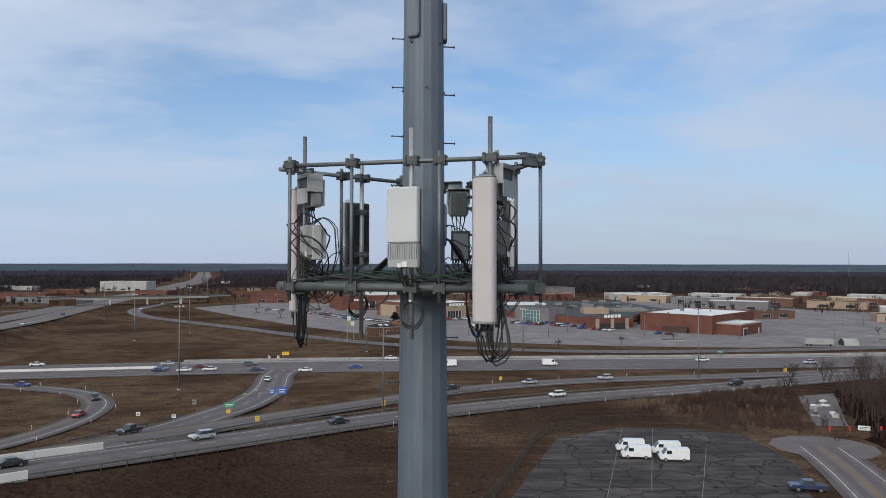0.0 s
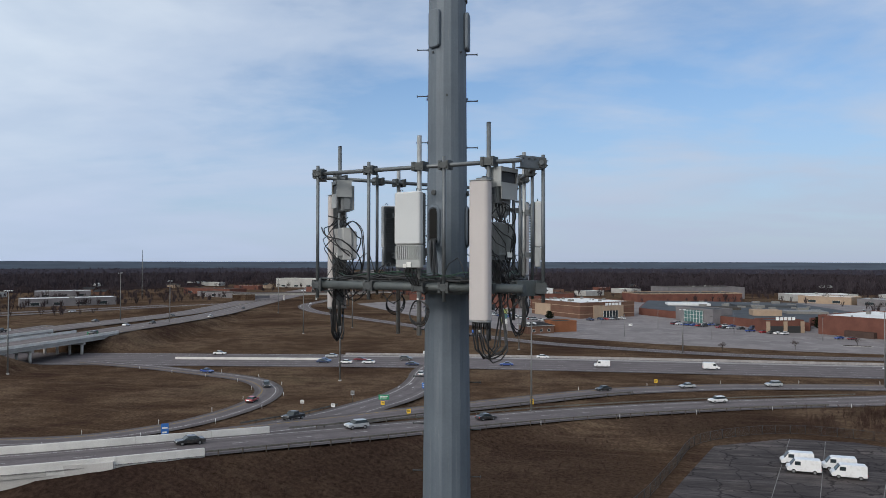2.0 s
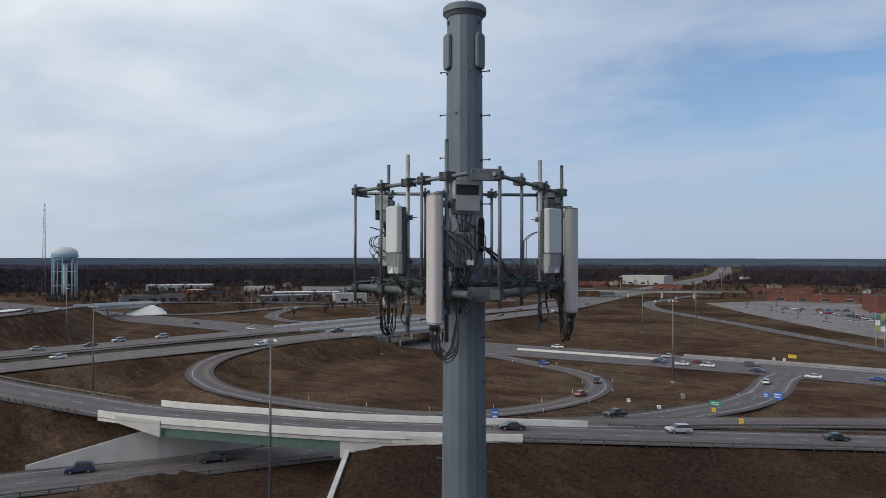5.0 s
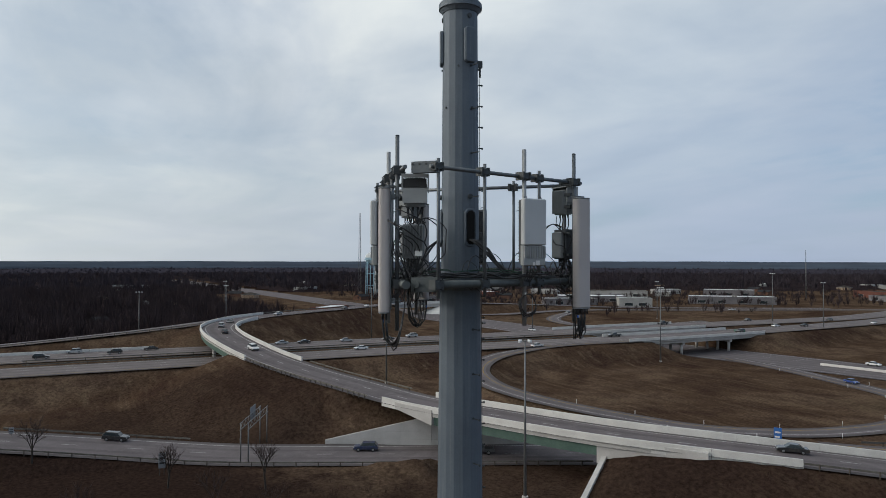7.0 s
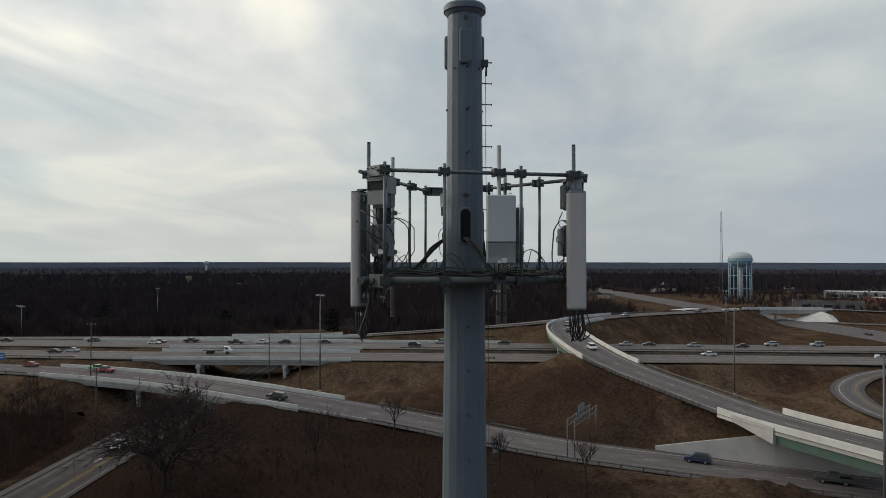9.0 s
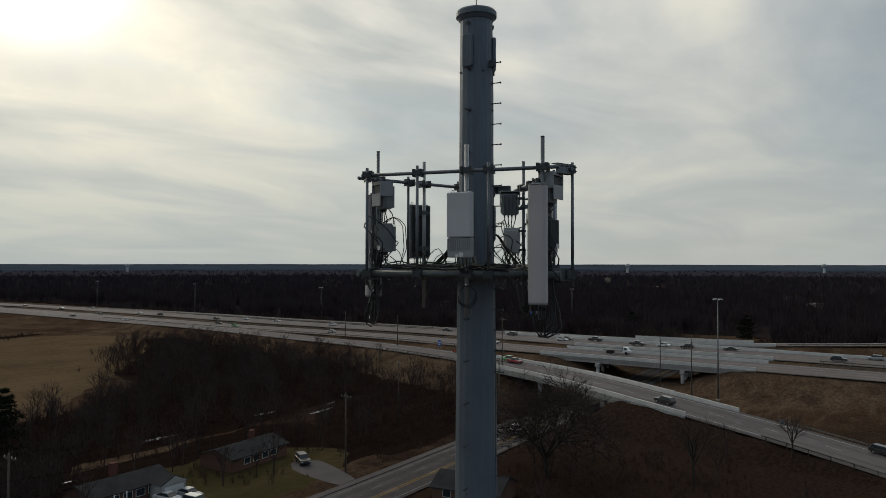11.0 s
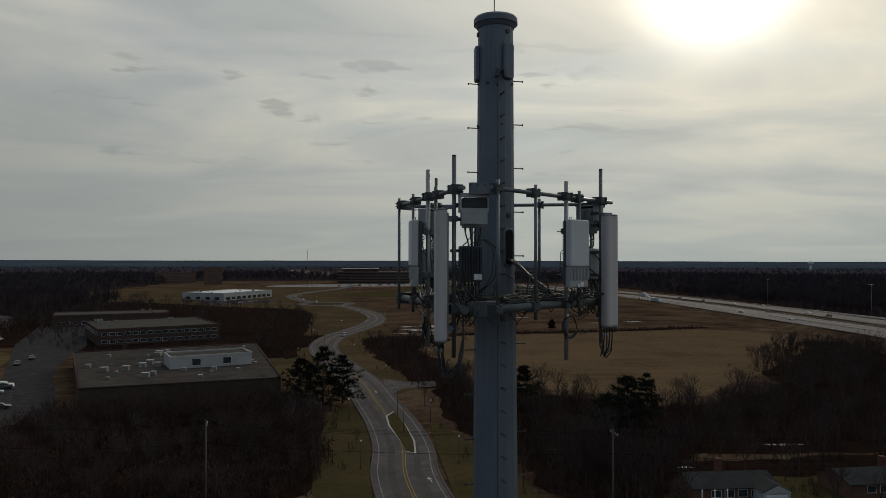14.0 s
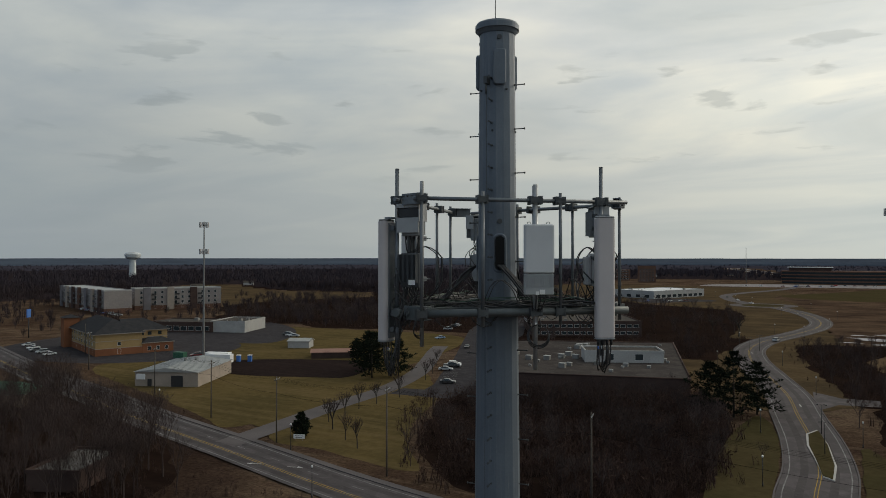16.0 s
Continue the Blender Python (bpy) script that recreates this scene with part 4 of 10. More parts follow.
    part("shield_bar", Geo().cbox((0, -0.165, 0.25), (0.43, 0.02, 0.05)).moved(z1 @ rm), M["rru_light"], shield)
    part("shield_plate", Geo().cbox((0, -0.165, -0.08), (0.43, 0.02, 0.26)).moved(z1 @ rm), M["rru_light"], shield)
    # no real opening: a black plate gives the vent's inner shade by colour
    part("vent_opening", Geo().cbox((0, -0.135, 0.14), (0.40, 0.012, 0.15)).moved(z1 @ rm), M["black"], shield, "dark square vent opening")
    for i in range(9):
        part("fin", Geo().cbox((-0.16 + 0.04 * i, -0.1, 0.2), (0.012, 0.06, 0.13)).moved(z1 @ rm), M["rru_dark"], radio)
    for z in (0.12, -0.12):
        part("mount_arm", Geo().cbox((-0.24, 0.1, z), (0.2, 0.05, 0.06)).moved(z1 @ rm), M["galv_dark"], radio)
    for i in range(4):
        x = -0.13 + 0.085 * i
        pts = [(x, 0, -0.27), (x, -0.01, -0.36), (x * 0.7, 0.03 * (i - 1.5), -0.5), (x * 0.5, 0.02, -0.62)]
        part("radio_cable", Geo().cyl((x, 0, -0.26), (x, 0, -0.33), 0.02, 0.016, 8).tube(spline(pts), 0.012, 6).moved(z1 @ rm), M["cable"], radio)

    # -- lower finned radio
    fz = 37.53
    fu, fv = u + 0.03, v + 0.28
    fin = thing("finned_radio_unit", m @ Matrix.Translation((fu, fv, fz - 0.31)), ("grey", "dark grey", "pale grey")[k] + " finned radio unit with a pale label and cables below", "radio unit", "finned radios")
    z2 = Matrix.Translation((-fu, -fv, -(fz - 0.31)))
    fm = Matrix.Translation((fu, fv, fz)) @ pose(0, 0, 0, 0, 0, 78)
    fin_mat = M[("rru", "rru_dark", "rru_pale")[k]]
    part("housing", Geo().rbox((0, 0.02, 0), (0.38, 0.18, 0.6), 0.025).moved(z2 @ fm), fin_mat, fin)
    for i in range(14):
        part("fin", Geo().cbox((-0.17 + 0.026 * i, -0.11, 0.03), (0.009, 0.09, 0.5)).moved(z2 @ fm), fin_mat, fin)
    part("label_plate", Geo().cbox((0.1, -0.162, -0.21), (0.13, 0.006, 0.09)).moved(z2 @ fm), M["tag"], fin, "pale rating label")
    for z in (0.22, -0.22):
        part("mount_arm", Geo().cbox((-0.22, 0.1, z), (0.22, 0.06, 0.05)).moved(z2 @ fm), M["galv_dark"], fin)
    part("side_cover", Geo().rbox((0.0, 0.16, -0.02), (0.3, 0.1, 0.52), 0.03).moved(z2 @ fm), M["rru_pale"] if k == 2 else M["rru"], fin, "light grey side cover")
    for i in range(6):
        x = -0.15 + 0.06 * i
        e = rng.uniform(-0.12, 0.12)
        pts = [(x, 0.0, -0.3), (x, 0.0, -0.4), (x + e * 0.5, e, -0.52), (x * 0.6 + e, e * 1.4 + 0.1, -0.62), (x * 0.3, 0.3 + e, -0.62)]
        part("radio_cable", Geo().cyl((x, 0, -0.3), (x, 0, -0.36), 0.02, 0.016, 8).tube(spline(pts), 0.012, 6).moved(z2 @ fm), M["cable"], fin)
    # power and fibre lines that loop out and back between the radios
    for i in range(3):
        s = rng.uniform(0.15, 0.34)
        pts = [(-0.05 + 0.1 * i, -0.04, 0.3), (0.12 + s * 0.5, 0.1, 0.42), (0.26 + s, 0.22, 0.22), (0.24 + s, 0.26, -0.2), (0.1, 0.3, -0.6)]
        part("looped_line", Geo().tube(spline(pts), 0.009, 6).moved(z2 @ fm), M["cable"], fin)

    # slack cables slung round the pipe and the radios
    slack = thing("slack_cables", m @ Matrix.Translation((u, v, 37.0)), "slack black cables slung between pipe and radios", "cables", "slack cables")
    zs = Matrix.Translation((-u, -v, -37.0)) @ Matrix.Translation((u + 0.03, v + 0.2, 0))
    for i in range(13):
        z = rng.uniform(37.0, 38.2)
        a0, r = rng.uniform(0, 6.28), rng.uniform(0.16, 0.36)
        n_ = rng.randint(4, 6)
        pts = [(r * math.cos(a0 + 0.75 * q) * rng.uniform(0.8, 1.15), r * math.sin(a0 + 0.75 * q) * rng.uniform(0.8, 1.15), z - 0.16 * q + rng.uniform(-0.06, 0.06)) for q in range(n_)]
        pts += [(rng.uniform(-0.2, 0.2), rng.uniform(-0.1, 0.2), 36.9)]
        part("slack_cable", Geo().tube(spline(pts), rng.choice((0.008, 0.010, 0.013)), 6).moved(zs), M["cable"], slack)
    for i in range(4):
        e, f_ = rng.uniform(-0.25, 0.3), rng.uniform(0.25, 0.5)
        pts = [(e - 0.1, 0.05, 36.85), (e - 0.14, 0.0, 36.85 - f_ * 0.6), (e, -0.03, 36.85 - f_), (e + 0.15, 0.02, 36.85 - f_ * 0.5), (e + 0.12, 0.08, 36.88)]
        part("hanging_loop", Geo().tube(spline(pts), 0.011, 6).moved(zs), M["cable"], slack)

    # -- small white antenna-radio on the middle pipe
    su, stop = 0.253 + S_OFF[k][0], S_OFF[k][1]
    act = thing("active_antenna", m @ Matrix.Translation((su, v, 36.0)), "white square antenna with grey finned radio base on a steel pipe", "antenna", "active antennas")
    z3 = Matrix.Translation((-su, -v, -36.0))
    part("mast_pipe", Geo().cyl((su, v, stop - 3.28), (su, v, stop), 0.04, 0.04, 12).moved(z3), M["galv_new"], act)
    for z in (RAIL_Z, ARM_Z):
        g = Geo()
        clamp_pair(g, su, v, z)
        part("pipe_clamp", g.moved(z3), M["galv_dark"], act)
    am = Matrix.Translation((su, v, 0)) @ pose(0, 0, 0, 0, 0, -9)
    zt = 38.33
    part("radome", Geo().rbox((0, -0.27, zt - 0.425), (0.53, 0.13, 0.85), 0.04, 4).moved(z3 @ am), M["radome_white"], act)
    part("radio_base", Geo().rbox((0, -0.25, zt - 1.04), (0.52, 0.11, 0.37), 0.03, 3).moved(z3 @ am), M["rru_light"], act)
    for i in range(13):
        part("base_fin", Geo().cbox((-0.24 + 0.04 * i, -0.31, zt - 0.98), (0.012, 0.03, 0.22)).moved(z3 @ am), M["rru_light"], act)
    part("back_housing", Geo().rbox((0, -0.168, zt - 0.6), (0.49, 0.075, 1.16), 0.02).moved(z3 @ am), M["rru_dark"], act, "dark cast back housing")
    for i in range(22):
        part("back_fin", Geo().cbox((0, -0.115, zt - 0.06 - 0.05 * i), (0.45, 0.035, 0.014)).moved(z3 @ am), M["rru_dark"], act)
    for z in (zt - 0.2, zt - 1.0):
        bk = Geo()
        bk.cbox((0, -0.08, z), (0.2, 0.12, 0.1)).cbox((0, 0.05, z), (0.16, 0.03, 0.09))
        for sx in (-0.06, 0.06):
            bk.cyl((sx, -0.14, z), (sx, 0.16, z), 0.008, 0.008, 6)
        part("mount_bracket", bk.moved(z3 @ am), M["galv"], act)
    for sx in (-0.17, 0.17):
        lug = Geo().tube([(sx + 0.03 * math.cos(t), -0.25, zt + 0.01 + 0.035 * math.sin(t)) for t in np.linspace(0, 3.14, 8)], 0.006, 5)
        part("lifting_eye", lug.moved(z3 @ am), M["galv_dark"], act)
    lb = Geo().cbox((0.05, -0.33, zt - 1.17), (0.09, 0.006, 0.08))
    part("label_plate", lb.moved(z3 @ am), M["tag"], act)
    part("label_plate", Geo().cbox((-0.04, -0.33, zt - 1.19), (0.06, 0.006, 0.06)).moved(z3 @ am), M["tag"], act)
    part("strap_tag", Geo().cbox((0, -0.03, 36.58), (0.04, 0.02, 0.05)).moved(z3 @ am), M["tag"], act)
    # coil of spare cable hung on the pipe
    for i in range(3):
        r, cz = 0.20 - 0.012 * i, 36.36 + 0.015 * i
        ring = [(0.04 + r * math.cos(t), -0.045 - 0.012 * i + 0.02 * math.sin(3 * t), cz + r * 1.05 * math.sin(t)) for t in np.linspace(0.3, 6.5, 26)]
        part("cable_coil", Geo().tube(ring, 0.010, 6).moved(z3 @ am), M["cable"], act)
    for i in range(4):
        x = -0.12 + 0.08 * i
        pts = [(x, -0.24, zt - 1.2), (x, -0.23, zt - 1.32), (x * 0.6, -0.1, zt - 1.5), (x + 0.1, 0.12, zt - 1.56), (x + 0.3, 0.3, zt - 1.5)]
        part("antenna_cable", Geo().tube(spline(pts), 0.011, 6).moved(z3 @ am), M["cable"], act)

# ---- trunk cables from the hand holes out over the platform ----
for k in range(3):
    yaw = 92 + 120 * k
    a = pose(0, 0, 0, 0, 0, yaw)
    bundle = thing("trunk_cable_bundle", a @ Matrix.Translation((0, -0.4, 36.9)), "thick black cable bundle from the pole over the platform", "cable bundle", "trunk cable bundles")
    z4 = Matrix.Translation((0, 0.4, -36.9))
    for i in range(5):
        x = -0.05 + 0.025 * i
        j = rng.uniform(-0.06, 0.06)
        pts = [(x, -0.36, 37.62), (x + 0.04, -0.46, 37.58), (x + 0.2, -0.62 + j, 37.40), (0.36 + j + x, -0.78, 37.14), (0.56 + x + j, -0.95 - j, 36.93), (0.95 + j, -1.12 + x, 36.90), (1.35, -1.2 + x * 2, 36.89)]
        part("trunk_cable", Geo().tube(spline(pts), 0.02, 7).moved(z4), M["cable"], bundle)
    lay = thing("platform_cables", a @ Matrix.Translation((0, -1.0, 36.87)), "tangled black cables lying along the platform tubes", "cables", "platform cables")
    z5 = Matrix.Translation((0, 1.0, -36.87))
    for i in range(16):
        x0, x1 = rng.uniform(-1.75, -0.3), rng.uniform(0.2, 1.85)
        y = rng.uniform(-1.42, -0.85)
        pts = [(x0 + (x1 - x0) * t, y + rng.uniform(-0.08, 0.08), 36.9 + rng.uniform(-0.02, 0.08)) for t in np.linspace(0, 1, 7)]
        part("loose_cable", Geo().tube(spline(pts), rng.choice((0.009, 0.012, 0.016)), 6).moved(z5), M["cable"], lay)
    for i in range(3):
        x0, y = rng.uniform(-1.5, -0.4), rng.uniform(-1.4, -1.1)
        pts = [(x0 + 0.35 * q, y + rng.uniform(-0.06, 0.06), 36.96 + rng.uniform(-0.02, 0.09)) for q in range(7)]
        part("ground_wire", Geo().tube(spline(pts), 0.007, 5).moved(z5), M["ground_wire"], lay, "thin green earthing wire")
    for i in range(5):
        c = rng.uniform(-1.6, 1.6)
        r = rng.uniform(0.12, 0.26)
        cy = rng.uniform(-1.35, -1.0)
        pts = [(c - r, cy, 36.9), (c - r * 0.9, cy - 0.03, 36.9 - r * 1.1), (c, cy, 36.9 - r * 1.75), (c + r * 0.9, cy + 0.03, 36.9 - r * 1.0), (c + r, cy, 36.92)]
        part("hanging_loop", Geo().tube(spline(pts), 0.010, 6).moved(z5), M["cable"], lay)
    for i in range(4):
        c = rng.uniform(-1.5, 1.5)
        r = rng.uniform(0.15, 0.4)
        cy = rng.uniform(-1.3, -0.9)
        pts = [(c - r, cy, 36.95), (c - r * 0.6, cy + 0.05, 36.95 + r * 0.9), (c, cy + 0.1, 36.95 + r * 1.3), (c + r * 0.7, cy, 36.95 + r * 0.7), (c + r, cy, 36.95)]
        part("raised_loop", Geo().tube(spline(pts), 0.009, 6).moved(z5), M["cable"], lay)

# ---- bridges ----
def deck_bridge(name, label, road, key_mat, depth, girders, parapet_h=1.05, piers=()):
    """Slab, girders and parapets under and along the bridged stretch of a road; piers: (plan point, count, spacing, along angle)."""
    r = ROADS[road]
    out = []
    for a, b in runs(r["bridge"]):
        L = r["L"][max(a - 1, 0):b + 1].copy()
        half = r["w"] / 2 + 1.0
        mid = L[len(L) // 2]
        br = thing(name, Matrix.Translation(mid), label, "bridge")
        back = Matrix.Translation(-Vector(mid))
        top = L.copy()
        top[:, 2] -= 0.12
        part("deck_slab", sweep(top, [(-half, -0.5), (-half, 0.0), (half, 0.0), (half, -0.5)]).moved(back), M["deck"], br)
        for k in range(girders):
            o = -half + 0.7 + k * (2 * half - 1.4) / (girders - 1)
            part("girder", sweep(offset(top, o, -0.52), [(-0.25, -depth), (-0.25, 0), (0.25, 0), (0.25, -depth)]).moved(back), M[key_mat if mid[0] > -300 else "deck"], br)
        for s in (1, -1):
            par = sweep(offset(top, s * (half - 0.2), 0.1), [(-0.2, 0), (-0.16, parapet_h), (0.16, parapet_h), (0.2, 0)])
            part("parapet", par.moved(back), M["barrier"], br)
        for (x, y), count, gap, ang in piers:
            c, s_ = math.cos(radians(ang)), math.sin(radians(ang))
            z = float(L[np.hypot(L[:, 0] - x, L[:, 1] - y).argmin(), 2]) - 0.62 - depth
            if np.hypot(L[:, 0] - x, L[:, 1] - y).min() > 14:
                continue
            span = gap * (count - 1)
            ob = part("pier_cap", Geo().cbox((x, y, z - 0.5), (span + 2.2, 1.3, 1.0), pose(0, 0, 0, 0, 0, ang)).moved(back), M["abutment"], br)
            for k in range(count):
                q = -span / 2 + k * gap
                px_, py_ = x + c * q, y + s_ * q
                part("column", Geo().cyl((px_, py_, -0.6), (px_, py_, z - 0.9), 0.55, 0.55, 14).moved(back), M["abutment"], br)
        out.append(br)
    return out


deck_bridge("interstate_bridge", "pale concrete interstate bridge on round columns over a street", "interstate_south", "deck", 1.0, 6,
            piers=(((-216, -80), 4, 5.2, 4), ((-216, -53), 4, 5.2, 4), ((-202.5, 209), 4, 5.2, 6), ((-202.5, 236), 4, 5.2, 6)))
deck_bridge("interstate_bridge", "pale concrete interstate bridge on round columns over a street", "interstate_north", "deck", 1.0, 6,
            piers=(((-247, -80), 4, 5.6, 4), ((-247, -53), 4, 5.6, 4), ((-236, 209), 4, 5.6, 6), ((-236, 236), 4, 5.6, 6)))
deck_bridge("collector_bridge", "white-edged concrete road bridge on columns over the street", "collector_road", "deck", 0.9, 5,
            piers=(((-171, -82), 3, 4.4, 25), ((-160, -59), 3, 4.4, 25)))
deck_bridge("ramp_bridge", "pale concrete ramp bridge over the street", "west_ramp", "deck", 0.9, 4, piers=())
deck_bridge("flyover_bridge", "white concrete ramp bridge with green steel girders", "flyover_ramp", "girder", 1.75, 4,
                       piers=(((-212, 38.5), 2, 5.0, 80), ((-232, 39), 2, 5.0, 95), ((-441, 205), 3, 4.0, 160)))
slope_paving = thing("slope_paving", pose(-438, 230, 0), "white concrete slope paving under the far overpass", "abutment")
part("paved_face", Geo().add([(-14, -8, -0.3), (-8, -17, -0.3), (10, -14, -0.3), (18, 2, -0.3), (8, 15, -0.3), (-3, 2, 5.6), (4, 2, 5.6)], [(0, 1, 5), (1, 2, 6, 5), (2, 3, 6), (3, 4, 6), (4, 0, 5, 6)]), M["barrier"], slope_paving)


def parapet_run(name, label, road, a, b, side, height=1.0, extra=0.0):
    """A solid concrete parapet along one side of a road, in cast lengths with open joints."""
    r = ROADS[road]
    L = offset(cut(r["L"], a, b), side * (r["w"] / 2 + 0.75 + extra))
    mid = Vector(L[len(L) // 2])
    ob = thing(name, Matrix.Translation(mid), label, "barrier")
    step = 3
    for i in range(0, len(L) - 1, step):
        seg = L[i:i + step + 1].copy()
        if len(seg) < 2:
            continue
        d = seg[-1] - seg[-2]
        seg[-1] = seg[-1] - d / (np.linalg.norm(d) + 1e-9) * 0.05
        part("cast_length", sweep(seg, [(-0.22, -0.7), (-0.18, height), (0.18, height), (0.22, -0.7)]).moved(Matrix.Translation(-mid)), M["barrier"], ob)
    return ob


parapet_run("parapet_wall", "long white concrete parapet of the ramp bridge", "flyover_ramp", (-57, 92), (-124, 57), 1, 1.15)
parapet_run("parapet_wall", "long white concrete parapet of the ramp bridge", "flyover_ramp", (-50, 106), (-124, 58), -1, 1.15)
parapet_run("parapet_wall", "curved white concrete parapet of the ramp bridge", "flyover_ramp", (-178, 41), (-310, 76), 1, 1.05)
parapet_run("parapet_wall", "curved white concrete parapet of the ramp bridge", "flyover_ramp", (-170, 44), (-290, 58), -1, 1.05)
parapet_run("parapet_wall", "white concrete parapet of the collector bridge", "collector_road", (-190, -118), (-146, -26), 1, 0.95)
parapet_run("parapet_wall", "white concrete parapet of the collector bridge", "collector_road", (-186, -110), (-148, -32), -1, 0.95)
parapet_run("parapet_wall", "pale concrete parapet of the interstate bridge", "interstate_north", (-254, -150), (-245, 20), 1, 0.95)
parapet_run("parapet_wall", "pale concrete parapet of the climbing ramp", "west_ramp", (-266, -120), (-276, -36), -1, 0.95)
parapet_run("median_barrier", "white concrete median barrier on the highway", "cross_highway", (-150, 231), (-92, 241), 1, 0.85, -16.2)
# pale concrete strip along the far edge of the highway
far_edge = offset(cut(ROADS["cross_highway"]["L"], (-90, 241), (560, 316)), 11.2, 0.09)
tagged(part("pale_shoulder_strip", band(far_edge, 0, 3.4, 0), M["worn_concrete"]), "pale concrete shoulder strip of the highway", "pavement", kind="structure")
far_edge = offset(cut(ROADS["cross_highway"]["L"], (-90, 241), (560, 316)), 15.0, 0.0)
tagged(part("roadside_wall", sweep(far_edge, [(-0.2, 0), (-0.15, 0.85), (0.15, 0.85), (0.2, 0)]), M["worn_concrete"]), "low pale concrete roadside wall", "barrier", kind="structure")


def wall_between(name, label, p, q, thick, seams=True):
    """An upright wall between two plan points with a sloping top; p, q = (x, y, foot, top)."""
    a, b = Vector(p[:2]), Vector(q[:2])
    d = (b - a).normalized()
    n = Vector((-d.y, d.x)) * thick / 2
    ob = thing(name, Matrix.Translation((a.x, a.y, p[2])), label, "wall")
    back = Matrix.Translation((-a.x, -a.y, -p[2]))
    count = max(1, int((b - a).length / 3.0)) if seams else 1
    for k in range(count):
        t0, t1 = k / count, (k + 1) / count - (0.03 / (b - a).length if seams else 0.0)
        A, B = a.lerp(b, t0), a.lerp(b, t1)
        za, zb = p[3] + (q[3] - p[3]) * t0, p[3] + (q[3] - p[3]) * t1
        f0, f1 = p[2] + (q[2] - p[2]) * t0, p[2] + (q[2] - p[2]) * t1
        rows = max(1, math.ceil((max(za, zb) - min(f0, f1)) / 1.5)) if seams else 1
        for c in range(rows):
            ends = []
            for P, f, z in ((A, f0, za), (B, f1, zb)):
                low, high = (min(f + 1.5 * c, z - 0.01), min(z, f + 1.5 * c + 1.47)) if seams else (f, z)
                ends.append((P, low, high))
            if all(high - low < 0.05 for _, low, high in ends):
                continue
            v = []
            for P, low, high in ends:
                v += [(P.x - n.x, P.y - n.y, low), (P.x + n.x, P.y + n.y, low), (P.x + n.x, P.y + n.y, high), (P.x - n.x, P.y - n.y, high)]
            g = Geo().add(v, [(0, 1, 2, 3), (7, 6, 5, 4), (0, 4, 5, 1), (1, 5, 6, 2), (2, 6, 7, 3), (3, 7, 4, 0)])
            part("wall_panel", g.moved(back), M["abutment"], ob)
    if seams:
        m = n * 0.8
        v = []
        for P, e in ((a, p), (b, q)):
            v += [(P.x - m.x, P.y - m.y, e[2]), (P.x + m.x, P.y + m.y, e[2]), (P.x + m.x, P.y + m.y, e[3] - 0.1), (P.x - m.x, P.y - m.y, e[3] - 0.1)]
        part("backing", Geo().add(v, [(0, 1, 2, 3), (7, 6, 5, 4), (0, 4, 5, 1), (1, 5, 6, 2), (2, 6, 7, 3), (3, 7, 4, 0)]).moved(back), M["abutment"], ob)
    return ob


wall_between("wing_wall", "pale panelled retaining wall sloping beside the lower road", (-127.6, 40, -0.3, 0.7), (-116.2, 58.4, -0.3, 5.9), 0.5)
wall_between("wing_wall", "pale panelled retaining wall under the white bridge", (-116.2, 58.4, -0.3, 5.9), (-108.6, 75.5, -0.3, 6.0), 0.5)
wall_between("wing_wall", "pale concrete abutment wall under the white bridge", (-81.2, 73.2, -0.3, 6.1), (-86.5, 84.5, -0.3, 6.1), 0.8)
wall_between("abutment_block", "white concrete end block under the bridge parapet", (-80.9, 71.4, 3.6, 7.9), (-66.0, 80.8, 5.8, 7.6), 0.7, False)
wall_between("abutment_block", "white concrete end block under the bridge parapet", (-111.0, 56.0, 5.3, 8.2), (-120.0, 52.3, 7.3, 8.5), 0.7, False)
wall_between("wing_wall", "pale sloping concrete wing wall of the bridge abutment", (-80.3, 72.7, -0.3, 5.2), (-69.5, 58.0, -0.3, 1.2), 0.8, False)
wall_between("wing_wall", "pale concrete slope wall below the ramp bridge", (-263, 33, 5.2, 5.6), (-262, 50, 5.2, 11.2), 0.6, False)
wall_between("wing_wall", "pale concrete slope wall below the ramp bridge", (-192, 30, 3.2, 4.2), (-191, 44, 3.2, 10.6), 0.6, False)


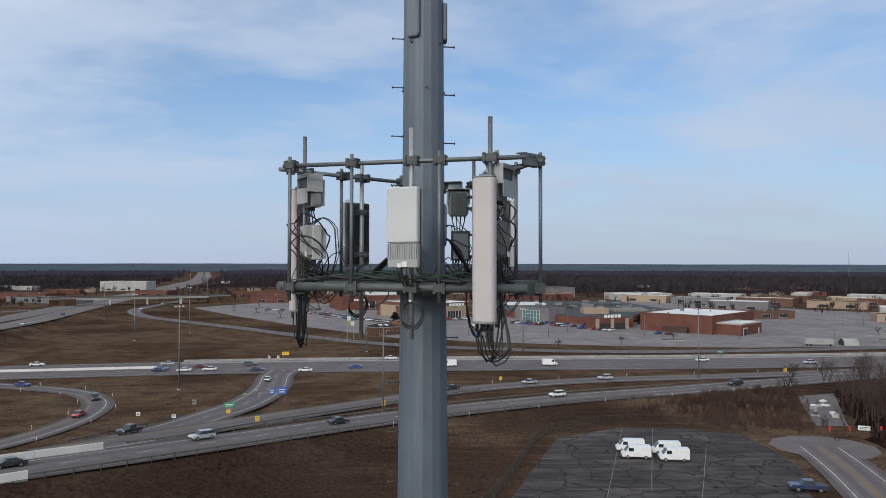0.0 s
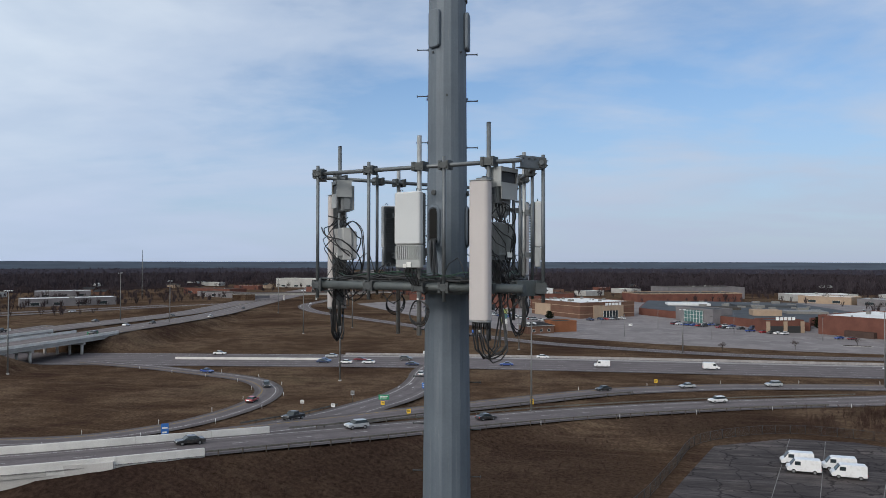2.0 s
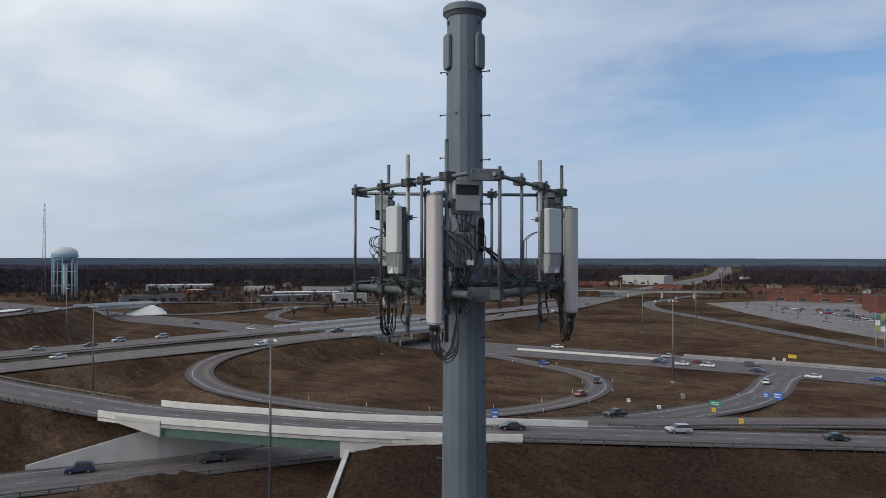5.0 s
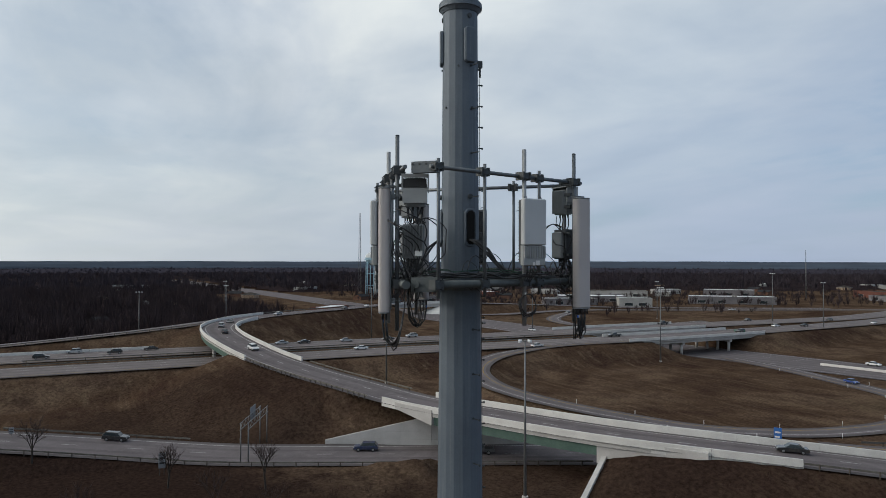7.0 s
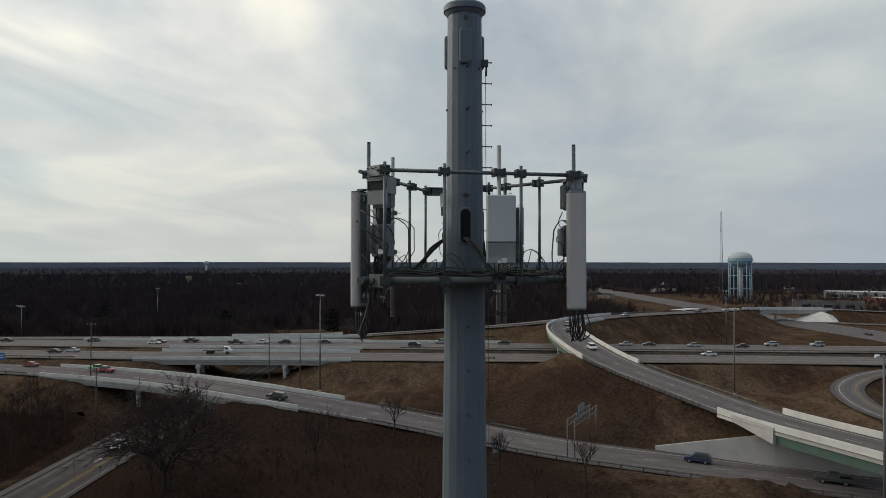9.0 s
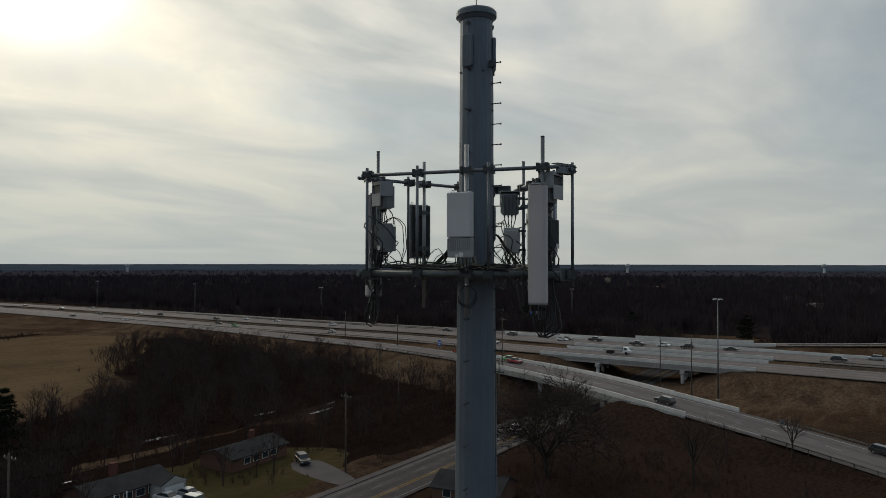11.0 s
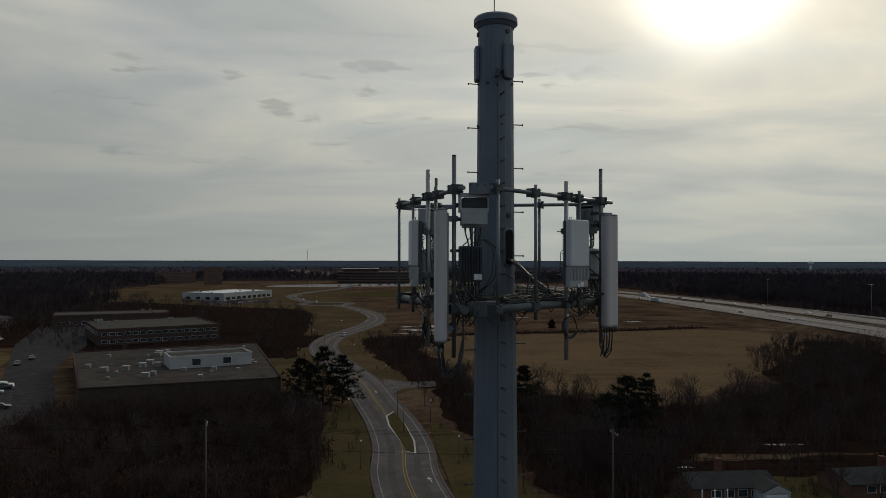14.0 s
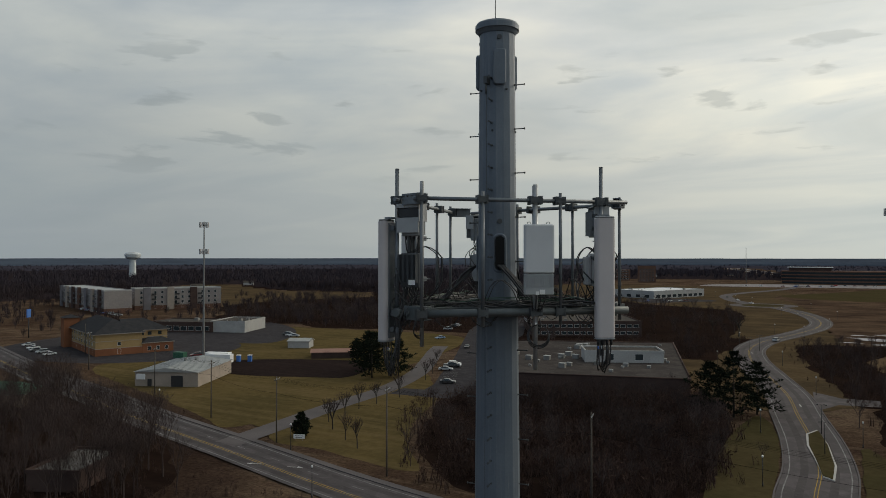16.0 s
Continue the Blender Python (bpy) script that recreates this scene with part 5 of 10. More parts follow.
# ---- guardrails ----
WBEAM = [(-0.05, 0.45), (-0.01, 0.52), (-0.05, 0.6), (-0.01, 0.68), (-0.05, 0.75), (0.01, 0.76), (0.02, 0.6), (0.01, 0.44)]
POST = Geo().box(-0.09, -0.09, -0.4, 0.09, 0.09, 0.72).mesh("post", M["rail_post"])
RAILS = (("flyover_ramp", (-57, 88), (60, 190), 1, 4), ("flyover_ramp", (-46, 108), (75, 200), -1, 8), ("flyover_ramp", (-129, 54), (-178, 38), 1, 2), ("flyover_ramp", (-129, 56), (-168, 46), -1, 4),
         ("collector_road", (-144, -14), (-96, 84), -1, 4), ("collector_road", (-148, -20), (-133, 12), 1, 6), ("entry_ramp", (-52, 124), (10, 196), 1, 8),
         ("collector_road", (-205, -150), (-188, -114), -1, 6), ("interstate_south", (-243, -420), (-226, -130), 1, 10), ("interstate_south", (-243, -420), (-222, -120), -1, 10),
         ("interstate_south", (-215, -20), (-208, 175), 1, 8), ("interstate_north", (-246, -20), (-241, 175), -1, 8), ("interstate_south", (-238, -700), (-243, -430), 1, 20),
         ("west_ramp", (-277, -34), (-289, 48), -1, 4), ("flyover_ramp", (-310, 78), (-372, 175), 1, 8), ("signal_ramp", (-55, 150), (-64, 114), -1, 6), ("interstate_north", (-277, -700), (-259, -190), 1, 16))
for road, a, b, side, every in RAILS:
    r = ROADS[road]
    L = offset(cut(r["L"], a, b), side * (r["w"] / 2 + 1.0))
    mid = Vector(L[len(L) // 2])
    gr = thing("guardrail", Matrix.Translation(mid), "weathered steel guardrail on short posts beside the road", "guardrail", "guardrails")
    part("beam", sweep(L, WBEAM).moved(Matrix.Translation(-mid)), M["rail"], gr)
    d = np.r_[0, np.cumsum(np.hypot(*np.diff(L[:, :2], axis=0).T))]
    for s in np.arange(1.0, d[-1], every):
        part("post", POST, None, gr, at=Matrix.Translation(Vector([np.interp(s, d, L[:, c]) for c in range(3)]) - mid))

# ---- high masts and street lamps ----
M["mast"] = surface("grey_lamp_mast", (0.22, 0.225, 0.225), (0.17, 0.175, 0.175), rough=0.5, metal=0.4, scale=0.5)
M["lamp_head"] = plain("pale_lamp_housing", (0.62, 0.64, 0.66), 0.4)
M["lens"] = plain("lamp_lens", (0.7, 0.72, 0.72), 0.2)
M["dark_metal"] = plain("dark_painted_metal", (0.035, 0.036, 0.038), 0.5, 0.2)
M["wood_pole"] = surface("weathered_wood_pole", (0.12, 0.10, 0.08), (0.08, 0.068, 0.055), rough=0.9, scale=1.0, fine=20)


def high_mast(h):
    t = thing("high_mast_light", pose(0, 0, 0), "tall grey highway lamp mast with a ring of floodlights", "lamp mast", "high mast lights")
    part("mast", Geo().cyl((0, 0, -0.3), (0, 0, h), 0.26, 0.11, 12), M["mast"], t)
    part("base_plate", Geo().cyl((0, 0, -0.1), (0, 0, 0.25), 0.5, 0.5, 12, smooth=False), M["abutment"], t)
    head = part("ring", Geo().tube([(0.55 * math.cos(a), 0.55 * math.sin(a), h - 0.2) for a in np.linspace(0, 2 * math.pi, 17)], 0.06, 6), M["mast"], t)
    for k in range(4):
        a = k * math.pi / 2 + 0.4
        c, s = math.cos(a), math.sin(a)
        part("spoke", Geo().cyl((0, 0, h - 0.2), (0.6 * c, 0.6 * s, h - 0.2), 0.03, 0.03, 6), M["mast"], t)
        lamp = part("floodlight", Geo().rbox((0, 0, 0), (0.62, 0.42, 0.26), 0.08).moved(pose(1.05 * c, 1.05 * s, h - 0.15, 0, 12, math.degrees(a))), M["lamp_head"], t)
        part("lens", Geo().rbox((0.05, 0, -0.15), (0.5, 0.36, 0.05), 0.08).moved(pose(1.05 * c, 1.05 * s, h - 0.15, 0, 12, math.degrees(a))), M["lens"], lamp)
    return t


MASTS = ((-73, 198, 24.5), (-11, 161, 21.5), (88, 219, 22.5), (-126, 366, 24), (-213, 460, 24), (-181, 185, 27), (-211, 323, 22), (-81, 57, 24.7), (-187, 79, 24),
         (-310, 20, 23), (-190, -38, 27.5), (-398, -171, 21.4), (-303, -193, 17), (-245, 330, 26), (-370, 67, 24), (-451, 82, 24), (-300, 120, 24), (-312, 220, 24), (-318, -430, 22),
         (-312, -300, 22), (-320, -560, 22), (-140, 330, 22), (-330, 330, 24), (-26, 287, 20), (40, 290, 18), (-220, 700, 24), (-270, 800, 24))
for i, (x, y, h) in enumerate(MASTS):
    t = high_mast(h)
    t.matrix_basis = pose(x, y, land_z(x, y), 0, 0, 37 * i % 90)


def street_lamp():
    t = thing("street_lamp", pose(0, 0, 0), "dark post-top street lamp with a pale globe", "street lamp", "street lamps")
    part("post", Geo().cyl((0, 0, -0.1), (0, 0, 0.6), 0.14, 0.09, 8).cyl((0, 0, 0.6), (0, 0, 4.6), 0.07, 0.05, 8), M["dark_metal"], t)
    part("collar", Geo().cyl((0, 0, 4.6), (0, 0, 4.72), 0.13, 0.10, 8), M["dark_metal"], t)
    lum = Geo()
    for k in range(4):
        z0, z1 = 4.72 + 0.11 * k, 4.72 + 0.11 * (k + 1)
        lum.cyl((0, 0, z0), (0, 0, z1), (0.11, 0.17, 0.19, 0.15)[k], (0.17, 0.19, 0.15, 0.04)[k], 10, cap=False)
    part("globe", lum, M["lens"], t)
    part("finial", Geo().cyl((0, 0, 5.14), (0, 0, 5.28), 0.05, 0.0, 8), M["dark_metal"], t)
    return t


lamp0 = street_lamp()
LAMPS = ((6, -116), (-12, -118), (-9, -152), (10, -155), (1, -208), (13, -262), (33, -252), (34, -322), (11, -368), (24, -372), (1, -420), (18, -455), (15, -560), (30, -500), (-2, -480), (67, -75), (89, -95), (142, -107),
         (60, -620), (75, -640), (100, -700), (40, -640), (88, -740))
for i, (x, y) in enumerate(LAMPS):
    if i == 0:
        lamp0.matrix_basis = pose(x, y, 0)
    else:
        copy_thing(lamp0, pose(x, y, 0, 0, 0, 20 * i))
# two-headed lamps on the road's median
for x, y in ((-2.5, -142), (-1.5, -160), (24, -300), (26.5, -290)):
    t = thing("median_lamp", pose(x, y, 0.1), "dark twin-arm street lamp on the planted median", "street lamp", "median lamps")
    part("post", Geo().cyl((0, 0, -0.2), (0, 0, 6.2), 0.09, 0.06, 8), M["dark_metal"], t)
    for s in (1, -1):
        part("arm", Geo().tube([(0, 0, 6.0), (0.35 * s, 0, 6.3), (0.75 * s, 0, 6.25)], 0.035, 6), M["dark_metal"], t)
        part("head", Geo().rbox((0.85 * s, 0, 6.15), (0.5, 0.26, 0.16), 0.06), M["dark_metal"], t)


# ---- utility poles and wires ----
M["wire"] = surface("dull_dark_wire", (0.010, 0.010, 0.011), rough=1.0, scale=1.0, bump=0, gloss=0.0)
def utility_pole(x, y, h, yaw, arm=True):
    t = thing("utility_pole", pose(x, y, land_z(x, y), 0, 0, yaw), "weathered wooden utility pole with crossarm and insulators", "utility pole", "utility poles")
    part("pole", Geo().cyl((0, 0, -0.4), (0, 0, h), 0.17, 0.11, 8), M["wood_pole"], t)
    if arm:
        part("crossarm", Geo().cbox((0, 0.15, h - 0.7), (2.6, 0.12, 0.14)), M["wood_pole"], t)
        for k in range(4):
            part("insulator", Geo().cyl((-1.15 + 0.76 * k, 0.15, h - 0.62), (-1.15 + 0.76 * k, 0.15, h - 0.4), 0.06, 0.04, 6), M["lamp_head"], t)
        part("brace", Geo().cyl((-0.7, 0.15, h - 0.75), (0, 0.12, h - 1.4), 0.03, 0.03, 5).cyl((0.7, 0.15, h - 0.75), (0, 0.12, h - 1.4), 0.03, 0.03, 5), M["dark_metal"], t)
    return t


POLES = ((-176, -97, 15, 80), (-133, -74, 15, 85), (-83, -77, 14, 88), (-30, -84, 14, 95), (28, -94, 14, 100), (63, -90, 15.5, 105), (95, -97.5, 13.5, 108), (124, -107, 13.5, 108), (160, -120, 13, 110),
         (214, -137, 13, 112), (250, -160, 12, 112), (-168, -47, 16, 0), (-163, -38, 15, 0), (-216, -195, 12, 0), (-204, -158, 12, 0), (-122, -95, 14, 60))
for x, y, h, yaw in POLES:
    utility_pole(x, y, h, yaw, h > 12.5)
for (x, y, h, w1), (x2, y2, h2, w2) in zip(POLES[:8], POLES[1:9]):
    span = thing("power_lines", pose((x + x2) / 2, (y + y2) / 2, 9), "thin dark power lines sagging between wooden poles", "power lines", "power line spans")
    for k in (-1.15, -0.39, 0.39, 1.15):
        a, b = Vector((x + 0.1 * k, y + k, h - 0.4)), Vector((x2 + 0.1 * k, y2 + k, h2 - 0.4))
        part("wire", Geo().tube([p - Vector(((x + x2) / 2, (y + y2) / 2, 9)) for p in sag(a, b, 0.9, 9)], 0.013, 4), M["wire"], span)
    a, b = Vector((x, y + 0.2, h - 3.4)), Vector((x2, y2 + 0.2, h2 - 3.4))
    part("phone_cable", Geo().tube([p - Vector(((x + x2) / 2, (y + y2) / 2, 9)) for p in sag(a, b, 0.7, 9)], 0.022, 4), M["wire"], span)

# ---- signs ----
M["sign_green"] = plain("green_sign", (0.02, 0.22, 0.11), 0.5)
M["sign_blue"] = plain("blue_sign", (0.03, 0.14, 0.45), 0.5)
M["sign_yellow"] = plain("yellow_sign", (0.75, 0.48, 0.03), 0.5)
M["sign_white"] = plain("white_sign", (0.75, 0.76, 0.76), 0.5)
M["sign_back"] = plain("sign_back", (0.28, 0.29, 0.30), 0.5, 0.3)


def road_sign(x, y, z, yaw, w, h, top, mat_key, label, bars=2):
    """A flat sign on two posts; it faces a viewer who looks along yaw."""
    t = thing("road_sign", pose(x, y, z, 0, 0, yaw), label, "road sign", "road signs")
    part("panel", Geo().rbox((0, 0, 0), (w, h, 0.04), 0.06, 3).moved(pose(0, -0.06, top - h / 2, 90, 0, 0)), M[mat_key], t)
    for s in ((-0.3, 0.3) if w > 1.0 else (0,)):
        part("post", Geo().cyl((s * w, 0, -0.5), (s * w, 0, top - 0.1), 0.05, 0.05, 6), M["mast"], t)
    bar = M["sign_white"] if mat_key in ("sign_green", "sign_blue") else M["dark_metal"]
    for k in range(bars):
        zz = top - h * (k + 1) / (bars + 1)
        part("text_bar", Geo().box(-w * 0.36, -0.092, zz - h * 0.06, w * (0.36 - 0.1 * (k % 2)), -0.083, zz + h * 0.06), bar, t)
    return t


for x, y, z, yaw, wd, h, top, key, lab in (
        (-54, 258, 0, 5, 2.6, 1.2, 3.6, "sign_yellow", "yellow two-way arrow sign on posts at the signals"),
        (-39, 179, 0.2, 8, 2.2, 1.9, 3.8, "sign_blue", "blue route sign on two posts beside the ramp"),
        (-41.5, 178, 0.2, 8, 1.3, 1.5, 3.6, "sign_blue", "blue route marker sign beside the ramp"),
        (-46, 154, 1.2, 10, 2.6, 1.2, 3.6, "sign_green", "green direction sign on posts beside the ramp"),
        (-46, 153, 1.2, 10, 0.9, 0.9, 2.2, "sign_yellow", "small yellow warning sign beside the ramp"),
        (-36.5, 141, 2.0, 10, 0.9, 0.9, 2.4, "sign_yellow", "yellow diamond warning sign at the merge"),
        (-36.5, 140.9, 2.0, 10, 0.8, 0.5, 1.4, "sign_yellow", "yellow advisory plate at the merge"),
        (-58, 166, 0.6, 10, 1.0, 1.2, 2.6, "sign_back", "grey sign back beside the ramp"),
        (-67, 154, 0.5, 10, 0.9, 0.9, 2.2, "sign_white", "small white sign beside the ramp"),
        (-56, 146, 2.0, 10, 0.9, 0.8, 1.8, "sign_white", "small white sign beside the ramp"),
        (-79, 114, 1.0, 30, 1.4, 2.6, 4.2, "sign_blue", "tall blue motorist service sign beside the loop ramp"),
        (118, 222, 0, -20, 1.0, 1.0, 2.4, "sign_yellow", "yellow diamond sign beside the highway"),
        (114.3, 265.5, 0, -15, 2.2, 0.9, 3.0, "sign_green", "green direction sign on posts at the highway edge"),
        (-201, 251, 0, 25, 4.2, 3.2, 7.3, "sign_green", "large green sign under the interstate bridge"),
        (-11, 162.5, 0.6, 5, 0.9, 1.3, 3.0, "sign_yellow", "yellow warning sign beside the ramp"),
        (22, 206, 0, 5, 0.9, 1.0, 2.4, "sign_yellow", "yellow diamond sign between the ramps"),
        (-148, -16, 2.6, 92, 0.9, 1.2, 2.4, "sign_back", "grey sign back beside the collector road"),
        (-120, 8, 0.2, 95, 1.2, 2.6, 3.6, "sign_back", "grey sign back seen edge-on by the guardrail"),
        (-206, -140, 5.0, 100, 1.4, 2.2, 3.6, "sign_blue", "blue sign backs beside the collector road"),
        (-61, 262, 0, 5, 0.9, 1.0, 1.6, "sign_white", "small white sign at the highway's far edge"),
        (-57.6, 262, 0, 5, 0.9, 1.0, 1.6, "sign_white", "small white sign at the highway's far edge"),
        (92, -101, 0, 205, 2.4, 0.9, 1.3, "sign_white", "white entrance sign board on the lawn"),
        (96, 143.5, 0, -25, 2.4, 1.0, 1.4, "sign_white", "white closure board at the dead end"),
        (26, 406, 0, 0, 2.0, 1.2, 1.6, "sign_white", "white notice board in the car park")):
    road_sign(x, y, z, yaw, wd, h, top, key, lab)
for x, y in ((88, 143), (92.5, 143), (99.5, 143)):
    t = thing("closure_marker", pose(x, y, 0), "red road-end marker post", "marker post", "closure markers")
    part("post", Geo().cyl((0, 0, -0.2), (0, 0, 1.2), 0.05, 0.05, 6), M["mast"], t)
    part("plate", Geo().cbox((0, -0.06, 1.0), (0.5, 0.03, 0.9)), M["red"], t)

# overhead sign gantry beside the lower road
gan = thing("sign_gantry", pose(-127, 25.5, 0, 0, 0, 153.4), "galvanised truss cantilever sign gantry beside the road", "sign gantry")
for x in (-7.5, 7.5):
    for y in (-0.7, 0.7):
        part("leg", Geo().cyl((x, y, -0.4), (x, y, 7.4), 0.13, 0.11, 8), M["mast"], gan)
for y in (-0.7, 0.7):
    for z in (6.2, 7.4):
        part("chord", Geo().cyl((-8, y, z), (8, y, z), 0.08, 0.08, 8), M["mast"], gan)
for k in range(12):
    x = -7.5 + k * 1.25
    part("diagonal", Geo().cyl((x, -0.7, 6.2 if k % 2 else 7.4), (x + 1.25, -0.7, 7.4 if k % 2 else 6.2), 0.04, 0.04, 6), M["mast"], gan)
    part("diagonal", Geo().cyl((x, 0.7, 7.4 if k % 2 else 6.2), (x + 1.25, 0.7, 6.2 if k % 2 else 7.4), 0.04, 0.04, 6), M["mast"], gan)
part("sign_panel", Geo().cbox((2.5, 0.95, 7.2), (4.2, 0.08, 2.6)), M["sign_back"], gan, "grey back of the overhead sign")

# delineator posts along ramps
deli = Geo().cyl((0, 0, 0), (0, 0, 1.15), 0.05, 0.05, 6).mesh("delineator", M["sign_white"])
for road, a, b, side, every in (("loop_ramp", (-150, 212), (-140, 103), -1, 16), ("loop_ramp", (-120, 203), (-120, 110), 1, 18), ("flyover_ramp", (-20, 142), (110, 210), 1, 22), ("entry_ramp", (0, 188), (140, 230), -1, 24)):
    r = ROADS[road]
    L = offset(cut(r["L"], a, b), side * (r["w"] / 2 + 1.9))
    d = np.r_[0, np.cumsum(np.hypot(*np.diff(L[:, :2], axis=0).T))]
    for s in np.arange(3, d[-1], every):
        ob = part("delineator_post", deli, None, at=Matrix.Translation([np.interp(s, d, L[:, c]) - (0.3 if c == 2 else 0) for c in range(3)]))
        tagged(ob, "slim white delineator post beside the ramp", "marker post", "delineators")

# ---- towers far off ----
M["tank_blue"] = surface("pale_blue_tank_paint", (0.35, 0.52, 0.62), (0.30, 0.46, 0.56), rough=0.5, scale=0.1, space="World")
M["tank_white"] = surface("pale_tank_paint", (0.62, 0.66, 0.67), (0.55, 0.59, 0.6), rough=0.5, scale=0.1, space="World")


def tank_profile(profile, n=28):
    g = Geo()
    for (r0, z0), (r1, z1) in zip(profile, profile[1:]):
        g.cyl((0, 0, z0), (0, 0, z1), max(r0, 0.01), max(r1, 0.01), n, cap=False)
    return g


wt = thing("water_tower", pose(-650, 267, 0), "pale blue legged water tower among winter woods", "water tower")
part("tank", tank_profile([(0, 31.5), (5, 32.2), (9, 34.5), (10.6, 37.5), (10.8, 40)]), M["tank_blue"], wt)
part("roof", tank_profile([(10.8, 40), (10.2, 42.2), (8.2, 44.2), (5, 45.6), (0, 46.2)]), M["tank_white"], wt)
part("balcony", tank_profile([(10.8, 37.2), (11.5, 37.2), (11.5, 38.2)]), M["tank_blue"], wt)
for k in range(8):
    a = k * math.pi / 4 + 0.2
    part("leg", Geo().cyl((10.3 * math.cos(a), 10.3 * math.sin(a), -0.5), (9.8 * math.cos(a), 9.8 * math.sin(a), 37), 0.55, 0.45, 10), M["tank_blue"], wt)
for k in range(8):
    a, b = k * math.pi / 4 + 0.2, (k + 1) * math.pi / 4 + 0.2
    for z in (12, 24):
        part("ring_brace", Geo().cyl((10.1 * math.cos(a), 10.1 * math.sin(a), z), (10.1 * math.cos(b), 10.1 * math.sin(b), z), 0.18, 0.18, 6), M["tank_blue"], wt)
part("riser", Geo().cyl((0, 0, -0.5), (0, 0, 32), 1.3, 1.3, 14), M["tank_white"], wt)
for x, y, h, r in ((1001, -749, 45, 12), (-2600, -250, 36, 8), (-1450, -2300, 34, 9), (-2300, -800, 36, 8)):
    t = thing("distant_water_tower", pose(x, y, 0), "small far white water tower above the woods", "water tower", "far water towers")
    part("stem", tank_profile([(r * 0.55, 0), (r * 0.45, 6), (r * 0.4, h - 12)]), M["tank_white"], t)
    part("tank", tank_profile([(r * 0.4, h - 12), (r * 0.95, h - 8), (r * 1.05, h - 3), (r * 0.8, h), (0, h + 1)]), M["tank_white"], t)


def lattice_mast(x, y, h, w, label):
    t = thing("lattice_mast", pose(x, y, 0), label, "radio mast", "radio masts")
    c = [(w * math.cos(a), w * math.sin(a)) for a in (0.3, 2.4, 4.5)]
    for p in c:
        part("leg", Geo().cyl((*p, 0), (p[0] * 0.25, p[1] * 0.25, h), 0.16, 0.1, 5), M["mast"], t)
    n = int(h / 4)
    g = Geo()
    for i in range(n):
        f0, f1 = 1 - 0.75 * i / n, 1 - 0.75 * (i + 1) / n
        for a, b in zip(c, c[1:] + c[:1]):
            g.cyl((a[0] * f0, a[1] * f0, h * i / n), (b[0] * f1, b[1] * f1, h * (i + 1) / n), 0.07, 0.07, 4)
    tagged(part("lattice", g, M["mast"], t), kind="stuff")
    return t


lattice_mast(-650, 250, 84, 2.2, "slim lattice radio mast beside the water tower")
lattice_mast(-446, 643, 48, 0.6, "thin pale radio mast above the woods")
lattice_mast(120, -1120, 52, 0.7, "thin pale radio mast beside the office building")
lattice_mast(900, 1500, 60, 1.4, "thin far radio mast above the woods")


def other_monopole(x, y, h, label, levels):
    t = thing("monopole_tower", pose(x, y, 0), label, "tower", "other towers")
    part("shaft", Geo().cyl((0, 0, -0.3), (0, 0, h), 0.44, 0.2, 12, smooth=False), M["mast"], t)
    for z in levels:
        part("platform_ring", Geo().tube([(1.5 * math.cos(a), 1.5 * math.sin(a), z) for a in np.linspace(0, 2 * math.pi, 7)], 0.07, 6), M["galv"], t)
        for k in range(9):
            a = k * 2 * math.pi / 9
            part("panel", Geo().rbox((1.6 * math.cos(a), 1.6 * math.sin(a), z), (0.3, 0.3, 2.0), 0.08), (M["radome"], M["rru"])[k % 3 == 1], t)
        for k in range(3):
            a = k * 2 * math.pi / 3
            part("arm", Geo().cyl((0, 0, z - 0.3), (1.5 * math.cos(a), 1.5 * math.sin(a), z - 0.3), 0.08, 0.08, 6), M["galv"], t)
    return t


other_monopole(-17, -214, 51, "slim grey monopole tower with antennas in a thicket", (50,))
other_monopole(203, -176, 51, "pale grey monopole tower with two antenna levels behind the workshop", (49.8, 39.8))
# tall pole sign of the hotel
ps = thing("pole_sign", pose(326.5, -183, 0, 0, 0, 119), "tall blue and orange pole sign beside the hotel", "sign")
part("pole", Geo().cyl((0, 0, -0.4), (0, 0, 9.6), 0.22, 0.18, 10), M["dark_metal"], ps)
part("cabinet", Geo().rbox((0, 0, 11.4), (3.0, 0.5, 3.8), 0.12), M["sign_blue"], ps)
part("sign_disc", Geo().cyl((0, -0.32, 12.1), (0, -0.24, 12.1), 1.0, 1.0, 20), M["sign_yellow"], ps)
part("text_bar", Geo().box(-1.1, -0.30, 10.1, 1.1, -0.255, 10.6), M["sign_white"], ps)

# ---- buildings ----
M["brick"] = surface("red_brown_brick", (0.1733, 0.0788, 0.0621), (0.1313, 0.0611, 0.0492), rough=0.9, scale=0.15, fine=30, bump=0.2, space="World")
M["brick_brown"] = surface("brown_brick_bands", (0.168, 0.0985, 0.0728), (0.126, 0.0729, 0.0556), rough=0.9, scale=0.15, fine=30, bump=0.2, space="World")
M["beige"] = surface("beige_render", (0.399, 0.3054, 0.2247), (0.336, 0.2561, 0.1926), rough=0.9, scale=0.2, space="World")
M["yellow_render"] = surface("yellow_ochre_render", (0.3885, 0.2709, 0.1338), (0.336, 0.2364, 0.1177), rough=0.9, scale=0.2, space="World")
M["orange_brick"] = surface("orange_brick", (0.2625, 0.1133, 0.0621), (0.21, 0.0906, 0.0503), rough=0.9, scale=0.2, fine=30, space="World")
M["cream"] = surface("cream_metal_wall", (0.378, 0.3251, 0.2782), (0.3255, 0.2807, 0.2408), rough=0.6, scale=0.3, space="World")
